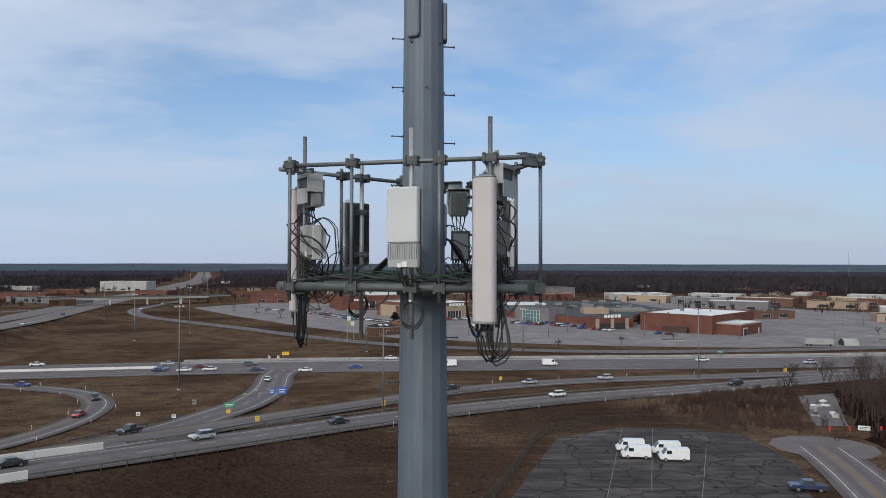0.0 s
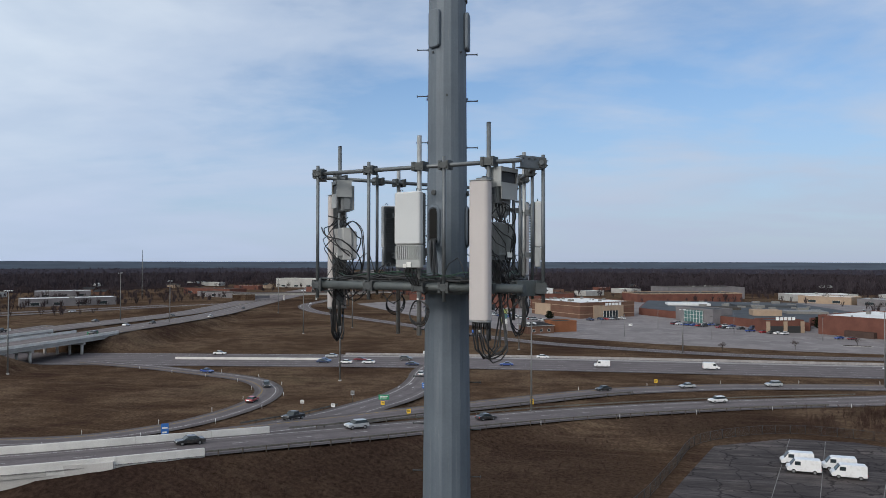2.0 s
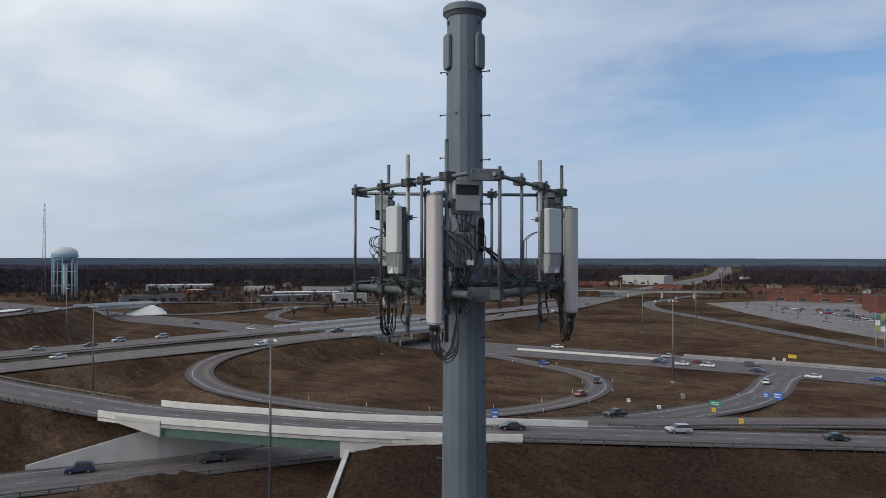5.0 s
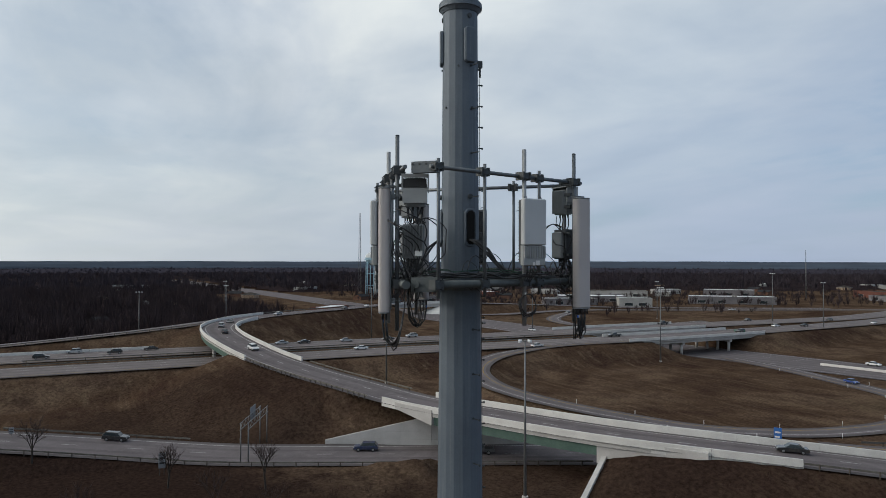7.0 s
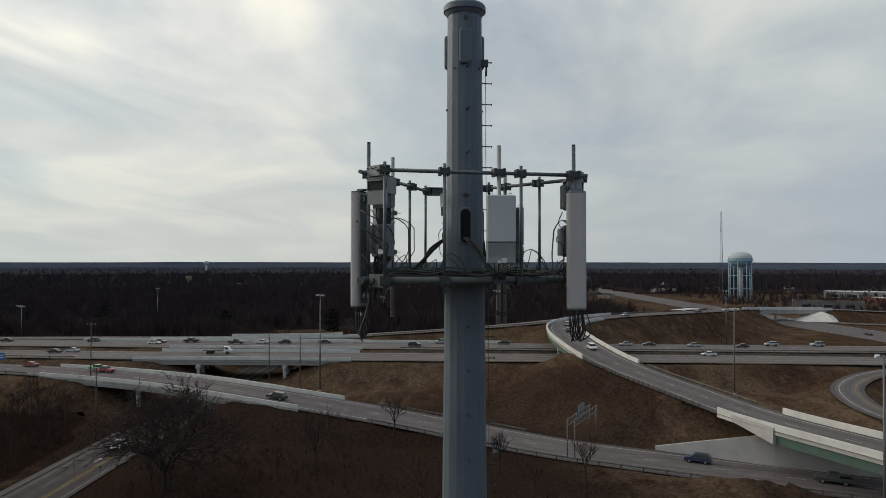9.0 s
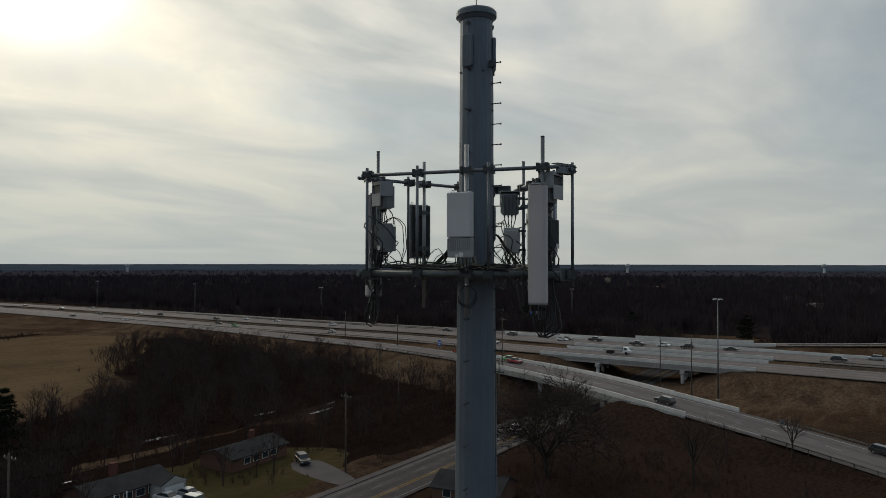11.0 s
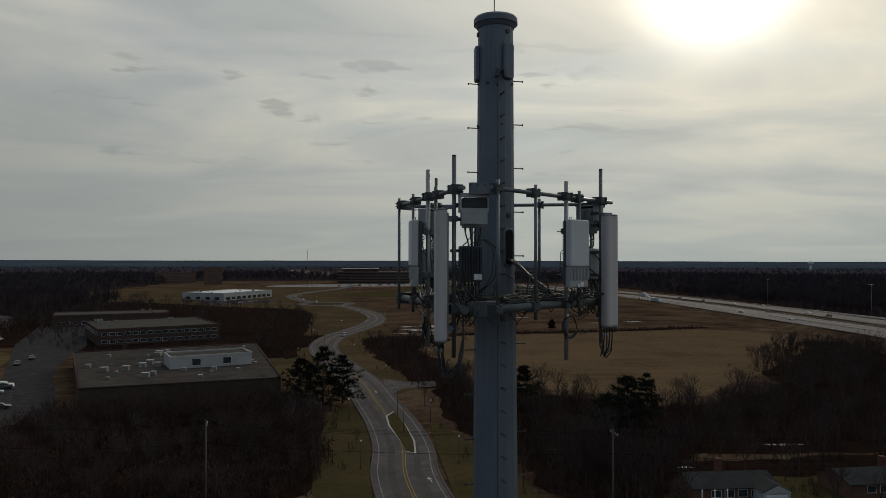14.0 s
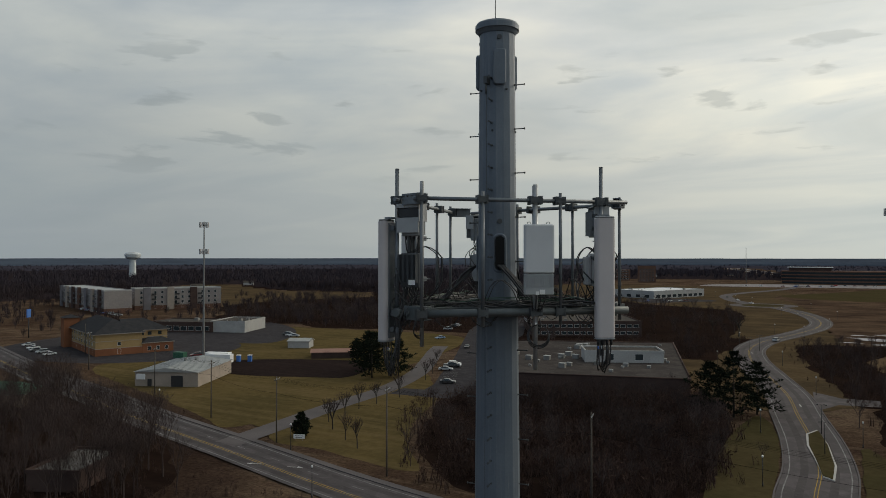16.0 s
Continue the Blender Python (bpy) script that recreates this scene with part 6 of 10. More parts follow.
M["white_wall"] = surface("white_wall", (0.44, 0.44, 0.43), (0.36, 0.36, 0.35), rough=0.8, scale=0.2, space="World")
M["grey_wall"] = surface("grey_wall", (0.21, 0.2019, 0.214), (0.168, 0.1606, 0.1712), rough=0.85, scale=0.2, space="World")
M["dark_wall"] = surface("dark_brown_wall", (0.0893, 0.0611, 0.0535), (0.0683, 0.0473, 0.0428), rough=0.85, scale=0.3, space="World")
M["roof_white"] = surface("white_membrane_roof", (0.74, 0.76, 0.77), (0.64, 0.66, 0.67), rough=0.7, scale=0.06, space="World")
M["roof_dark"] = surface("dark_shingle_roof", (0.045, 0.046, 0.05), (0.032, 0.033, 0.036), rough=0.9, scale=0.5, fine=20, bump=0.2, space="World")
M["roof_grey"] = surface("gravel_flat_roof", (0.082, 0.074, 0.066), (0.062, 0.056, 0.051), rough=0.95, scale=0.06, fine=60, space="World", spots=((0.060, 0.056, 0.052), 0.12, 0.58))
M["roof_wet"] = surface("wet_dark_flat_roof", (0.082, 0.088, 0.096), (0.060, 0.064, 0.071), rough=0.6, scale=0.08, space="World", spots=((0.34, 0.35, 0.35), 0.11, 0.62))
M["roof_metal"] = surface("pale_metal_roof", (0.40, 0.41, 0.40), (0.31, 0.32, 0.315), rough=0.45, metal=0.2, scale=0.2, space="World")
M["roof_green"] = surface("green_metal_roof", (0.06, 0.16, 0.11), rough=0.5, scale=0.3, space="World")
M["roof_rust"] = surface("rusty_pink_roof", (0.33, 0.20, 0.16), (0.27, 0.16, 0.13), rough=0.8, scale=0.3, space="World")
M["glass"] = plain("dark_window_glass", (0.03, 0.04, 0.045), 0.08)
M["glass_green"] = plain("green_tinted_glass", (0.08, 0.17, 0.17), 0.1)
M["frame_white"] = plain("white_window_frame", (0.6, 0.61, 0.6), 0.5)
M["unit"] = surface("rooftop_unit_metal", (0.25, 0.245, 0.23), (0.19, 0.187, 0.178), rough=0.6, metal=0.2, scale=1.0)


def window(parent, face, u, z, ww, wh, w, d, sill=False, mat_key="glass"):
    """A framed pane set in one face of a block: face 0 front (-y), 1 right, 2 back, 3 left."""
    m = (pose(0, -d / 2, 0), pose(w / 2, 0, 0, 0, 0, 90), pose(0, d / 2, 0, 0, 0, 180), pose(-w / 2, 0, 0, 0, 0, 270))[face]
    fr = Geo()
    t = 0.08
    fr.box(u - ww / 2, -0.06, z, u - ww / 2 + t, 0.02, z + wh).box(u + ww / 2 - t, -0.06, z, u + ww / 2, 0.02, z + wh)
    fr.box(u - ww / 2 + t, -0.06, z, u + ww / 2 - t, 0.02, z + t).box(u - ww / 2 + t, -0.06, z + wh - t, u + ww / 2 - t, 0.02, z + wh)
    win = part("window", fr.moved(m), M["frame_white"], parent)
    part("pane", Geo().box(u - ww / 2 + t, -0.03, z + t, u + ww / 2 - t, 0.01, z + wh - t).moved(m), M[mat_key], win)
    return win


def block(name, label, x, y, yaw, w, d, h, wall, roof, category="building", group="", roof_kind="flat", rows=(), units=0, trim=None, rise=2.0, eave=0.4, base_z=0.0, bands=()):
    """A building block, its front facing a viewer who looks along yaw. rows: (face, count, z, width, height, margin)."""
    rn = random.Random(int(abs(x) * 7 + abs(y) * 13))
    t = thing(name, pose(x, y, base_z, 0, 0, yaw), label, category, group)
    part("wall", Geo().box(-w / 2, -d / 2, -0.4, w / 2, d / 2, h), M[wall], t)
    if roof_kind == "flat":
        rf = part("roof", Geo().box(-w / 2 + 0.3, -d / 2 + 0.3, h + 0.003, w / 2 - 0.3, d / 2 - 0.3, h + 0.12), M[roof], t)
        p = Geo()
        p.box(-w / 2 - 0.1, -d / 2 - 0.1, h - 0.2, w / 2 + 0.1, -d / 2 + 0.3, h + 0.55).box(-w / 2 - 0.1, d / 2 - 0.3, h - 0.2, w / 2 + 0.1, d / 2 + 0.1, h + 0.55)
        p.box(-w / 2 - 0.1, -d / 2 + 0.3, h - 0.2, -w / 2 + 0.3, d / 2 - 0.3, h + 0.55).box(w / 2 - 0.3, -d / 2 + 0.3, h - 0.2, w / 2 + 0.1, d / 2 - 0.3, h + 0.55)
        part("parapet", p, M[trim or wall], t)
    elif roof_kind == "gable":
        e = eave
        v = [(-w / 2 - e, -d / 2 - e, h - 0.1), (w / 2 + e, -d / 2 - e, h - 0.1), (w / 2 + e, 0, h + rise), (-w / 2 - e, 0, h + rise), (-w / 2 - e, d / 2 + e, h - 0.1), (w / 2 + e, d / 2 + e, h - 0.1)]
        lo = [(a, b, c - 0.18) for a, b, c in v]
        g = Geo().add(v + lo, [(0, 1, 2, 3), (3, 2, 5, 4), (9, 8, 7, 6), (10, 11, 8, 9), (0, 6, 7, 1), (5, 11, 10, 4), (0, 3, 9, 6), (3, 4, 10, 9), (1, 7, 8, 2), (2, 8, 11, 5)])
        rf = part("roof", g, M[roof], t)
        for s in (-1, 1):
            part("gable_wall", Geo().add([(s * w / 2, -d / 2, h - 0.02), (s * w / 2, d / 2, h - 0.02), (s * w / 2, 0, h + rise - 0.2), (s * (w / 2 - 0.2), -d / 2, h - 0.02), (s * (w / 2 - 0.2), d / 2, h - 0.02), (s * (w / 2 - 0.2), 0, h + rise - 0.2)],
                                         [(0, 1, 2), (5, 4, 3), (0, 3, 4, 1), (1, 4, 5, 2), (2, 5, 3, 0)]), M[trim or wall], t)
    else:
        e, k = eave, min(w, d) * 0.5
        v = [(-w / 2 - e, -d / 2 - e, h), (w / 2 + e, -d / 2 - e, h), (w / 2 + e, d / 2 + e, h), (-w / 2 - e, d / 2 + e, h)]
        v += [(-w / 2 + k, 0, h + rise), (w / 2 - k, 0, h + rise)] if w >= d else [(0, -d / 2 + k, h + rise), (0, d / 2 - k, h + rise)]
        f = [(0, 1, 5, 4), (2, 3, 4, 5), (1, 2, 5), (3, 0, 4), (0, 3, 2, 1)] if w >= d else [(0, 1, 4), (2, 3, 5), (1, 2, 5, 4), (3, 0, 4, 5), (0, 3, 2, 1)]
        rf = part("roof", Geo().add(v, f), M[roof], t)
        part("fascia", Geo().box(-w / 2 - e, -d / 2 - e, h - 0.3, w / 2 + e, d / 2 + e, h - 0.01), M[trim or "white_wall"], t)
    for i in range(units):
        ux, uy = rn.uniform(-w * 0.42, w * 0.42), rn.uniform(-d * 0.42, d * 0.42)
        s = rn.uniform(0.8, 2.2)
        un = part("rooftop_unit", Geo().rbox((ux, uy, h + 0.12 + s * 0.35), (s, s * 0.8, s * 0.7), 0.08), M["unit"], t)
        part("fan_cowl", Geo().cyl((ux, uy, h + 0.12 + s * 0.69), (ux, uy, h + 0.12 + s * 0.78), s * 0.28, s * 0.25, 10), M["dark_metal"], un)
    for z0, z1, key in bands:
        part("wall_band", Geo().box(-w / 2 - 0.06, -d / 2 - 0.06, z0, w / 2 + 0.06, d / 2 + 0.06, z1), M[key], t)
    for face, count, z, ww, wh, margin in rows:
        span = (w if face in (0, 2) else d) - 2 * margin
        for i in range(count):
            window(t, face, -span / 2 + span * (i + 0.5) / count, z, ww, wh, w, d)
    return t


def sign_bars(t, w, d, u, z, wd, ht, key="sign_white", n=5):
    """Raised sign letters, as plain bars, on the front wall."""
    for i in range(n):
        b = wd / n
        part("sign_letter", Geo().box(u - wd / 2 + i * b + b * 0.12, -d / 2 - 0.25, z, u - wd / 2 + (i + 1) * b - b * 0.12, -d / 2 - 0.06, z + ht), M[key], t)


# shopping centre
k = block("department_store", "brown brick department store with a pale entrance bay and white roof", -2, 491, 39, 46, 54, 9.8, "brick_brown", "roof_white", "store", units=14,
          bands=((2.6, 2.9, "beige"), (5.2, 5.5, "brick"), (7.6, 7.9, "beige")))
part("entrance_bay", Geo().box(-12, -27.7, -0.3, 13, -26.9, 8.2), M["beige"], k)
part("entrance_doors", Geo().box(-4.5, -28.0, -0.2, 8, -27.6, 4.6), M["glass"], k)
part("side_bay", Geo().box(-23.8, 4, -0.3, -22.9, 22, 7.6), M["beige"], k)
sign_bars(k, 46, 55.6, 4, 8.0, 14, 1.7)
for i in range(6):
    part("mullion", Geo().box(-4.4 + i * 2.45, -28.15, -0.2, -4.2 + i * 2.45, -27.95, 4.6), M["frame_white"], k)
k = block("department_store", "wide red brick department store with a white roof", 153, 391, 45, 57, 41, 9.3, "brick", "roof_white", "store", units=3, trim="brick")
part("loading_door", Geo().box(16, -20.8, -0.2, 20, -20.4, 3.4), M["dark_metal"], k)
part("utility_yard", Geo().box(-31.5, -8, -0.2, -28.6, 6, 3.0), M["dark_wall"], k)
k = block("store_annex", "low red brick store annex with white roof and service doors", 165, 364.5, 44, 26, 13.5, 5.6, "brick", "roof_white", "store", trim="white_wall")
part("dock_frame", Geo().box(-11.5, -7.0, -0.2, -6, -6.6, 3.9), M["white_wall"], k)
part("dock_door", Geo().box(-11.0, -7.15, -0.2, -6.6, -6.96, 3.2), M["dark_metal"], k)
part("dock_door", Geo().box(8, -7.0, -0.2, 9.6, -6.6, 3.0), M["white_wall"], k)
can = block("entrance_canopy", "brown store entrance canopy on pale piers", 101, 392, 17, 20, 12, 6.2, "brick", "roof_wet", "canopy", base_z=0.0)
for i in range(3):
    part("pier", Geo().box(-10.4 + i * 9.4, -6.5, -0.2, -8.4 + i * 9.4, -5.9, 6.0), M["beige"], can)
# dark sheets on the solid front paint the shade under the canopy
part("shade_opening", Geo().box(-8.2, -6.15, -0.2, 0.8, -6.02, 3.6), M["dark_metal"], can)
part("shade_opening", Geo().box(1.2, -6.15, -0.2, 8.4, -6.02, 3.6), M["dark_metal"], can)
sign_bars(can, 20, 12.4, 0, 6.6, 11, 1.7)
mall_poly = [(37, 502), (68, 455), (98, 408), (118, 398), (128, 432), (172, 470), (160, 590), (50, 600)]
mall = thing("mall_concourse", pose(95, 490, 0), "long low brick shopping mall with wet dark flat roof", "mall")
part("wall", Geo().prism([(x - 95, y - 490) for x, y in mall_poly], -0.3, 4.6), M["brick"], mall)
part("roof", Geo().prism([(x * 0.985 - 95 * 0.985, y * 0.985 - 490 * 0.985) for x, y in mall_poly], 4.6, 4.75), M["roof_wet"], mall)
rn = random.Random(3)
for i in range(46):
    x, y = rn.uniform(-25, 60), rn.uniform(-60, 90)
    if x * 0.6 + y < -38:
        continue
    s = rn.uniform(1.2, 4.0)
    part("rooftop_unit", Geo().rbox((x, y, 4.75 + s * 0.25), (s * 1.4, s, s * 0.5), 0.1), M["unit"], mall)
for x, y, w_, d_, h_, key in ((-8, 10, 30, 16, 1.5, "roof_grey"), (12, -42, 16, 12, 3.4, "beige"), (30, 45, 40, 22, 1.6, "roof_wet"), (-20, 55, 30, 20, 1.4, "roof_white"), (40, -20, 24, 14, 1.6, "unit")):
    part("roof_block", Geo().box(x - w_ / 2, y - d_ / 2, 4.7, x + w_ / 2, y + d_ / 2, 4.7 + h_), M[key], mall)
atr = block("glass_atrium", "green glass mall entrance between grey wall panels", 72, 450, -52, 30, 16, 8.2, "grey_wall", "roof_wet", "entrance")
part("glass_front", Geo().box(-7.5, -8.4, -0.2, 7.5, -8.05, 7.4), M["glass_green"], atr)
for i in range(7):
    part("mullion", Geo().box(-7.6 + i * 2.5, -8.5, -0.2, -7.4 + i * 2.5, -8.38, 7.4), M["frame_white"], atr)
for i in range(3):
    part("transom", Geo().box(-7.5, -8.5, 2.3 + 2.2 * i, 7.5, -8.4, 2.45 + 2.2 * i), M["frame_white"], atr)
k = block("department_store", "wide red brick department store with a glazed corner", -46, 575, 21, 62, 46, 10.8, "brick", "roof_grey", "store", units=6, rows=((0, 3, 1, 5, 6, 20),))
sign_bars(k, 62, 46, -18, 7.4, 9, 1.4)
part("roof_block", Geo().box(-6, -10, 10.8, 18, 8, 15), M["roof_white"], k)
block("brick_store", "long red brick store behind the mall with beige parapet", 88, 690, 20, 100, 40, 7.4, "brick", "roof_grey", "store", trim="beige", units=5)
block("grey_store", "tall grey flat-roofed store behind the mall", 110, 745, 20, 80, 40, 11, "grey_wall", "roof_grey", "store", units=3)
block("bank_building", "small low brown bank building beside the ring road", -24, 360, 32, 15, 11, 4.2, "brick_brown", "roof_dark", "bank", roof_kind="hip", rise=1.6, rows=((0, 3, 1.0, 1.6, 1.4, 1),))
block("bank_building", "small orange brick bank block beside the ring road", -12, 372, 32, 13, 11, 5.2, "orange_brick", "roof_grey", "bank")
M["sign_faded"] = plain("faded_yellow_green_sign", (0.26, 0.30, 0.10), 0.5)
py = thing("pylon_sign", pose(-38, 335, 0, 0, 0, 15), "tall faded green and white pylon sign on two legs", "pylon sign")
for x in (-1.6, 1.6):
    part("leg", Geo().cyl((x, 0, -0.3), (x, 0, 14.5), 0.2, 0.2, 8), M["white_wall"], py)
for i in range(2):
    for j in range(3):
        part("sign_face", Geo().box(-1.75 + i * 1.8, -0.4, 6.6 + j * 2.5, -0.05 + i * 1.8, 0.4, 8.7 + j * 2.5), M[("sign_faded", "frame_white", "glass_green")[(i + j) % 3]], py)
rn = random.Random(8)
CLEAR_LOT = [(-200, 577), (-133, 470), (-71, 390), (-16, 320), (85, 290), (260, 290), (320, 400), (190, 620), (60, 640), (-80, 660)]
FAR = ((212, 676, -37, 44, 24, 6.0, "beige", "roof_white"), (252, 645, -34, 48, 26, 5.2, "grey_wall", "roof_metal"), (298, 612, -38, 46, 22, 6.6, "brick_brown", "roof_white"), (342, 578, -36, 44, 24, 5.4, "beige", "roof_grey"), (300, 726, -37, 52, 24, 5.2, "white_wall", "roof_white"), (352, 688, -37, 46, 22, 4.6, "brick_brown", "roof_grey"), (398, 652, -35, 40, 22, 5.0, "beige", "roof_white"), (215, 720, 10, 60, 30, 6, "white_wall", "roof_white"), (402, 604, -40, 46, 22, 4.8, "brick", "roof_grey"), (452, 566, -42, 40, 24, 5.0, "white_wall", "roof_white"),
       (250, 560, -30, 46, 26, 6.5, "grey_wall", "roof_white"), (505, 585, -45, 50, 26, 5.4, "beige", "roof_white"), (556, 540, -45, 46, 26, 5.0, "white_wall", "roof_grey"), (455, 706, -40, 48, 22, 5.0, "white_wall", "roof_white"), (512, 664, -40, 44, 22, 5.0, "brick", "roof_white"), (230, 470, 10, 30, 18, 4.6, "brick_brown", "roof_grey"),
       (300, 440, -20, 26, 18, 4.6, "beige", "roof_dark"), (350, 480, -30, 60, 24, 6, "white_wall", "roof_white"), (-395, 932, -5, 62, 26, 12, "white_wall", "roof_white"), (-405, 715, -20, 74, 24, 6, "brick", "roof_grey"),
       (-350, 652, -25, 90, 20, 4.6, "grey_wall", "roof_grey"), (-300, 780, -15, 40, 20, 6, "brick", "roof_grey"), (-475, 372, 62, 44, 22, 5.0, "grey_wall", "roof_metal"), (-432, 405, 55, 26, 20, 6.5, "white_wall", "roof_metal"),
       (-420, 505, 45, 70, 22, 6.0, "grey_wall", "roof_white"), (-505, 420, 55, 60, 30, 5.0, "grey_wall", "roof_white"), (-560, 300, 65, 50, 24, 5, "grey_wall", "roof_grey"),
       (-560, 500, 50, 60, 26, 5.5, "white_wall", "roof_grey"), (-520, 620, 40, 50, 24, 6, "grey_wall", "roof_white"), (-720, 420, 60, 70, 30, 6, "white_wall", "roof_white"),
       (-120, 660, 5, 90, 24, 5.5, "brick", "roof_grey"), (-60, 780, 10, 70, 24, 5.5, "brick_brown", "roof_dark"), (-180, 760, 5, 60, 20, 6, "brick", "roof_grey"),
       (-1010, -380, 100, 7, 7, 15, "beige", "roof_grey"), (-880, 60, 85, 40, 16, 8, "white_wall", "roof_grey"))
for i, (x, y, yaw, wd, d, h, wall, roof) in enumerate(FAR):
    block("commercial_building", {"white_wall": "low pale commercial building with flat roof", "brick": "low brick commercial building with flat roof", "beige": "low beige commercial building with flat roof",
          "grey_wall": "low grey commercial building with flat roof", "glass_green": "long low office with ribbon windows", "brick_brown": "low brown brick commercial building"}[wall],
          x, y, yaw, wd, d, h, wall, roof, "commercial building", "commercial buildings", units=2, rows=((0, max(2, int(wd / 16)), 0.8, 6.5, 2.4, 2),))
tent = thing("white_trailer", pose(176, 307, 0, 0, 0, -8), "long white covered trailer parked on the lot", "trailer")
part("body", Geo().rbox((0, 0, 1.9), (12.5, 3.0, 2.4), 0.3), M["roof_metal"], tent)
for x in (-5.5, -4, 4.5):
    part("wheel", Geo().cyl((x, -1.75, 0.5), (x, -1.35, 0.5), 0.5, 0.5, 12), M["black"], tent)
dome = thing("storage_dome", pose(191, 309, 0, 0, 0, -8), "white fabric storage dome on the lot", "dome")
g = Geo()
for i in range(10):
    a, b = math.pi * i / 10, math.pi * (i + 1) / 10
    g.add([(-4, 4 * math.cos(a), 3.8 * math.sin(a)), (4, 4 * math.cos(a), 3.8 * math.sin(a)), (4, 4 * math.cos(b), 3.8 * math.sin(b)), (-4, 4 * math.cos(b), 3.8 * math.sin(b))], [(0, 1, 2, 3)], True)
part("cover", g.moved(Matrix.Scale(0.8, 4)), M["roof_metal"], dome)
part("end_wall", Geo().add([(-3.18, 3.2 * math.cos(math.pi * i / 10), 3.04 * math.sin(math.pi * i / 10)) for i in range(11)], [tuple(range(11))]), M["dark_metal"], dome)

# hotel and its neighbours
HOTEL = pose(257.7, -173.7, 0, 0, 0, 158.8)
hot = block("hotel", "three-storey yellow and orange hotel with a dark hip roof", 257.7, -173.7, 158.8, 42, 17, 8.4, "yellow_render", "roof_dark", "hotel", roof_kind="hip", rise=5.0, eave=1.1,
            rows=((0, 9, 0.8, 1.4, 1.4, 3), (0, 9, 3.6, 1.4, 1.4, 3), (0, 9, 6.2, 1.4, 1.4, 3), (1, 1, 0.4, 1.3, 2.0, 5), (1, 1, 3.6, 1.3, 1.4, 5)),
            bands=((-0.3, 2.6, "orange_brick"), (2.6, 2.8, "cream"), (5.4, 5.6, "cream")), trim="cream")
wing = part("wing", Geo().box(-2, 8.4, -0.3, 14, 20.5, 8.4), M["yellow_render"], hot)
part("wing_base", Geo().box(-2.06, 8.6, -0.3, 14.06, 20.56, 2.6), M["orange_brick"], wing)
part("wing_band", Geo().box(-2.08, 8.6, 5.4, 14.08, 20.58, 5.6), M["cream"], wing)
part("wing_fascia", Geo().box(-2.9, 8.6, 8.1, 14.9, 21.4, 8.39), M["cream"], wing)
part("wing_roof", Geo().add([(-3, 4, 8.42), (15, 4, 8.42), (15, 21.5, 8.42), (-3, 21.5, 8.42), (6, 4, 12.6), (6, 13.5, 12.6)], [(0, 1, 4), (1, 2, 5, 4), (2, 3, 5), (3, 0, 4, 5), (0, 3, 2, 1)]), M["roof_dark"], hot)
for u in (10.5, 13.5, 17.5):
    for z in (3.6, 6.2):
        part("wing_window", Geo().box(14.02, u - 0.7, z, 14.1, u + 0.7, z + 1.4), M["glass"], wing)
part("entrance_tower", Geo().box(-23, -11.5, -0.3, -17.5, -5.5, 12.2), M["orange_brick"], hot)
part("tower_cap", Geo().add([(-23.6, -12.1, 12.2), (-16.9, -12.1, 12.2), (-16.9, -4.9, 12.2), (-23.6, -4.9, 12.2), (-20.2, -8.5, 13.6)], [(0, 1, 4), (1, 2, 4), (2, 3, 4), (3, 0, 4), (3, 2, 1, 0)]), M["roof_dark"], hot)
an = HOTEL @ Vector((17.6, 14.6, 0))
block("hotel_annex", "single-storey orange brick hotel annex with dark roof", an.x, an.y, 158.8, 7, 12, 4.0, "orange_brick", "roof_dark", "annex", roof_kind="hip", rise=1.8, trim="cream", rows=((1, 3, 0.9, 1.3, 1.6, 1),))
block("strip_office", "flat-roofed dark glazed strip office", 290, -246, 201, 34, 22, 4.6, "dark_wall", "roof_grey", "office", units=6, rows=((0, 8, 0.8, 3.2, 2.2, 1),))
block("strip_office", "flat-roofed white strip building with brick end", 268, -258, 201, 18, 26, 5.2, "white_wall", "roof_grey", "office", units=4, trim="white_wall", rows=((3, 5, 0.8, 2.6, 2.4, 1),))
shed = block("metal_shed", "cream metal-clad workshop with a pale ribbed roof", 172, -141, 205, 19, 26, 4.2, "cream", "roof_metal", "workshop")
for c in list(shed.children):
    if c.name.startswith(("parapet", "roof")):
        bpy.data.objects.remove(c)
v = [(-9.9, -13.4, 4.2), (9.9, -13.4, 4.2), (9.9, 13.4, 4.2), (-9.9, 13.4, 4.2), (0, -13.4, 5.5), (0, 13.4, 5.5)]
part("roof", Geo().add(v, [(0, 4, 5, 3), (4, 1, 2, 5), (0, 1, 4), (2, 3, 5), (3, 2, 1, 0)]), M["roof_metal"], shed)
for i in range(17):
    y = -13 + i * 1.62
    part("roof_rib", Geo().add([(-9.9, y, 4.21), (0, y, 5.52), (9.9, y, 4.21), (-9.9, y + 0.12, 4.21), (0, y + 0.12, 5.52), (9.9, y + 0.12, 4.21), (0, y + 0.06, 5.62), (-9.9, y + 0.06, 4.3), (9.9, y + 0.06, 4.3)],
                               [(0, 1, 6, 7), (3, 7, 6, 4), (1, 2, 8, 6), (4, 6, 8, 5)]), M["roof_metal"], shed)
part("loading_door", Geo().box(1.5, -13.2, -0.2, 5.0, -12.95, 3.2), M["dark_metal"], shed)
part("entry_door", Geo().box(-5.6, -13.2, -0.2, -4.4, -12.95, 2.2), M["dark_metal"], shed)
part("sign_panel", Geo().box(-9.0, -13.2, 2.0, -6.4, -13.0, 3.6), M["sign_white"], shed)
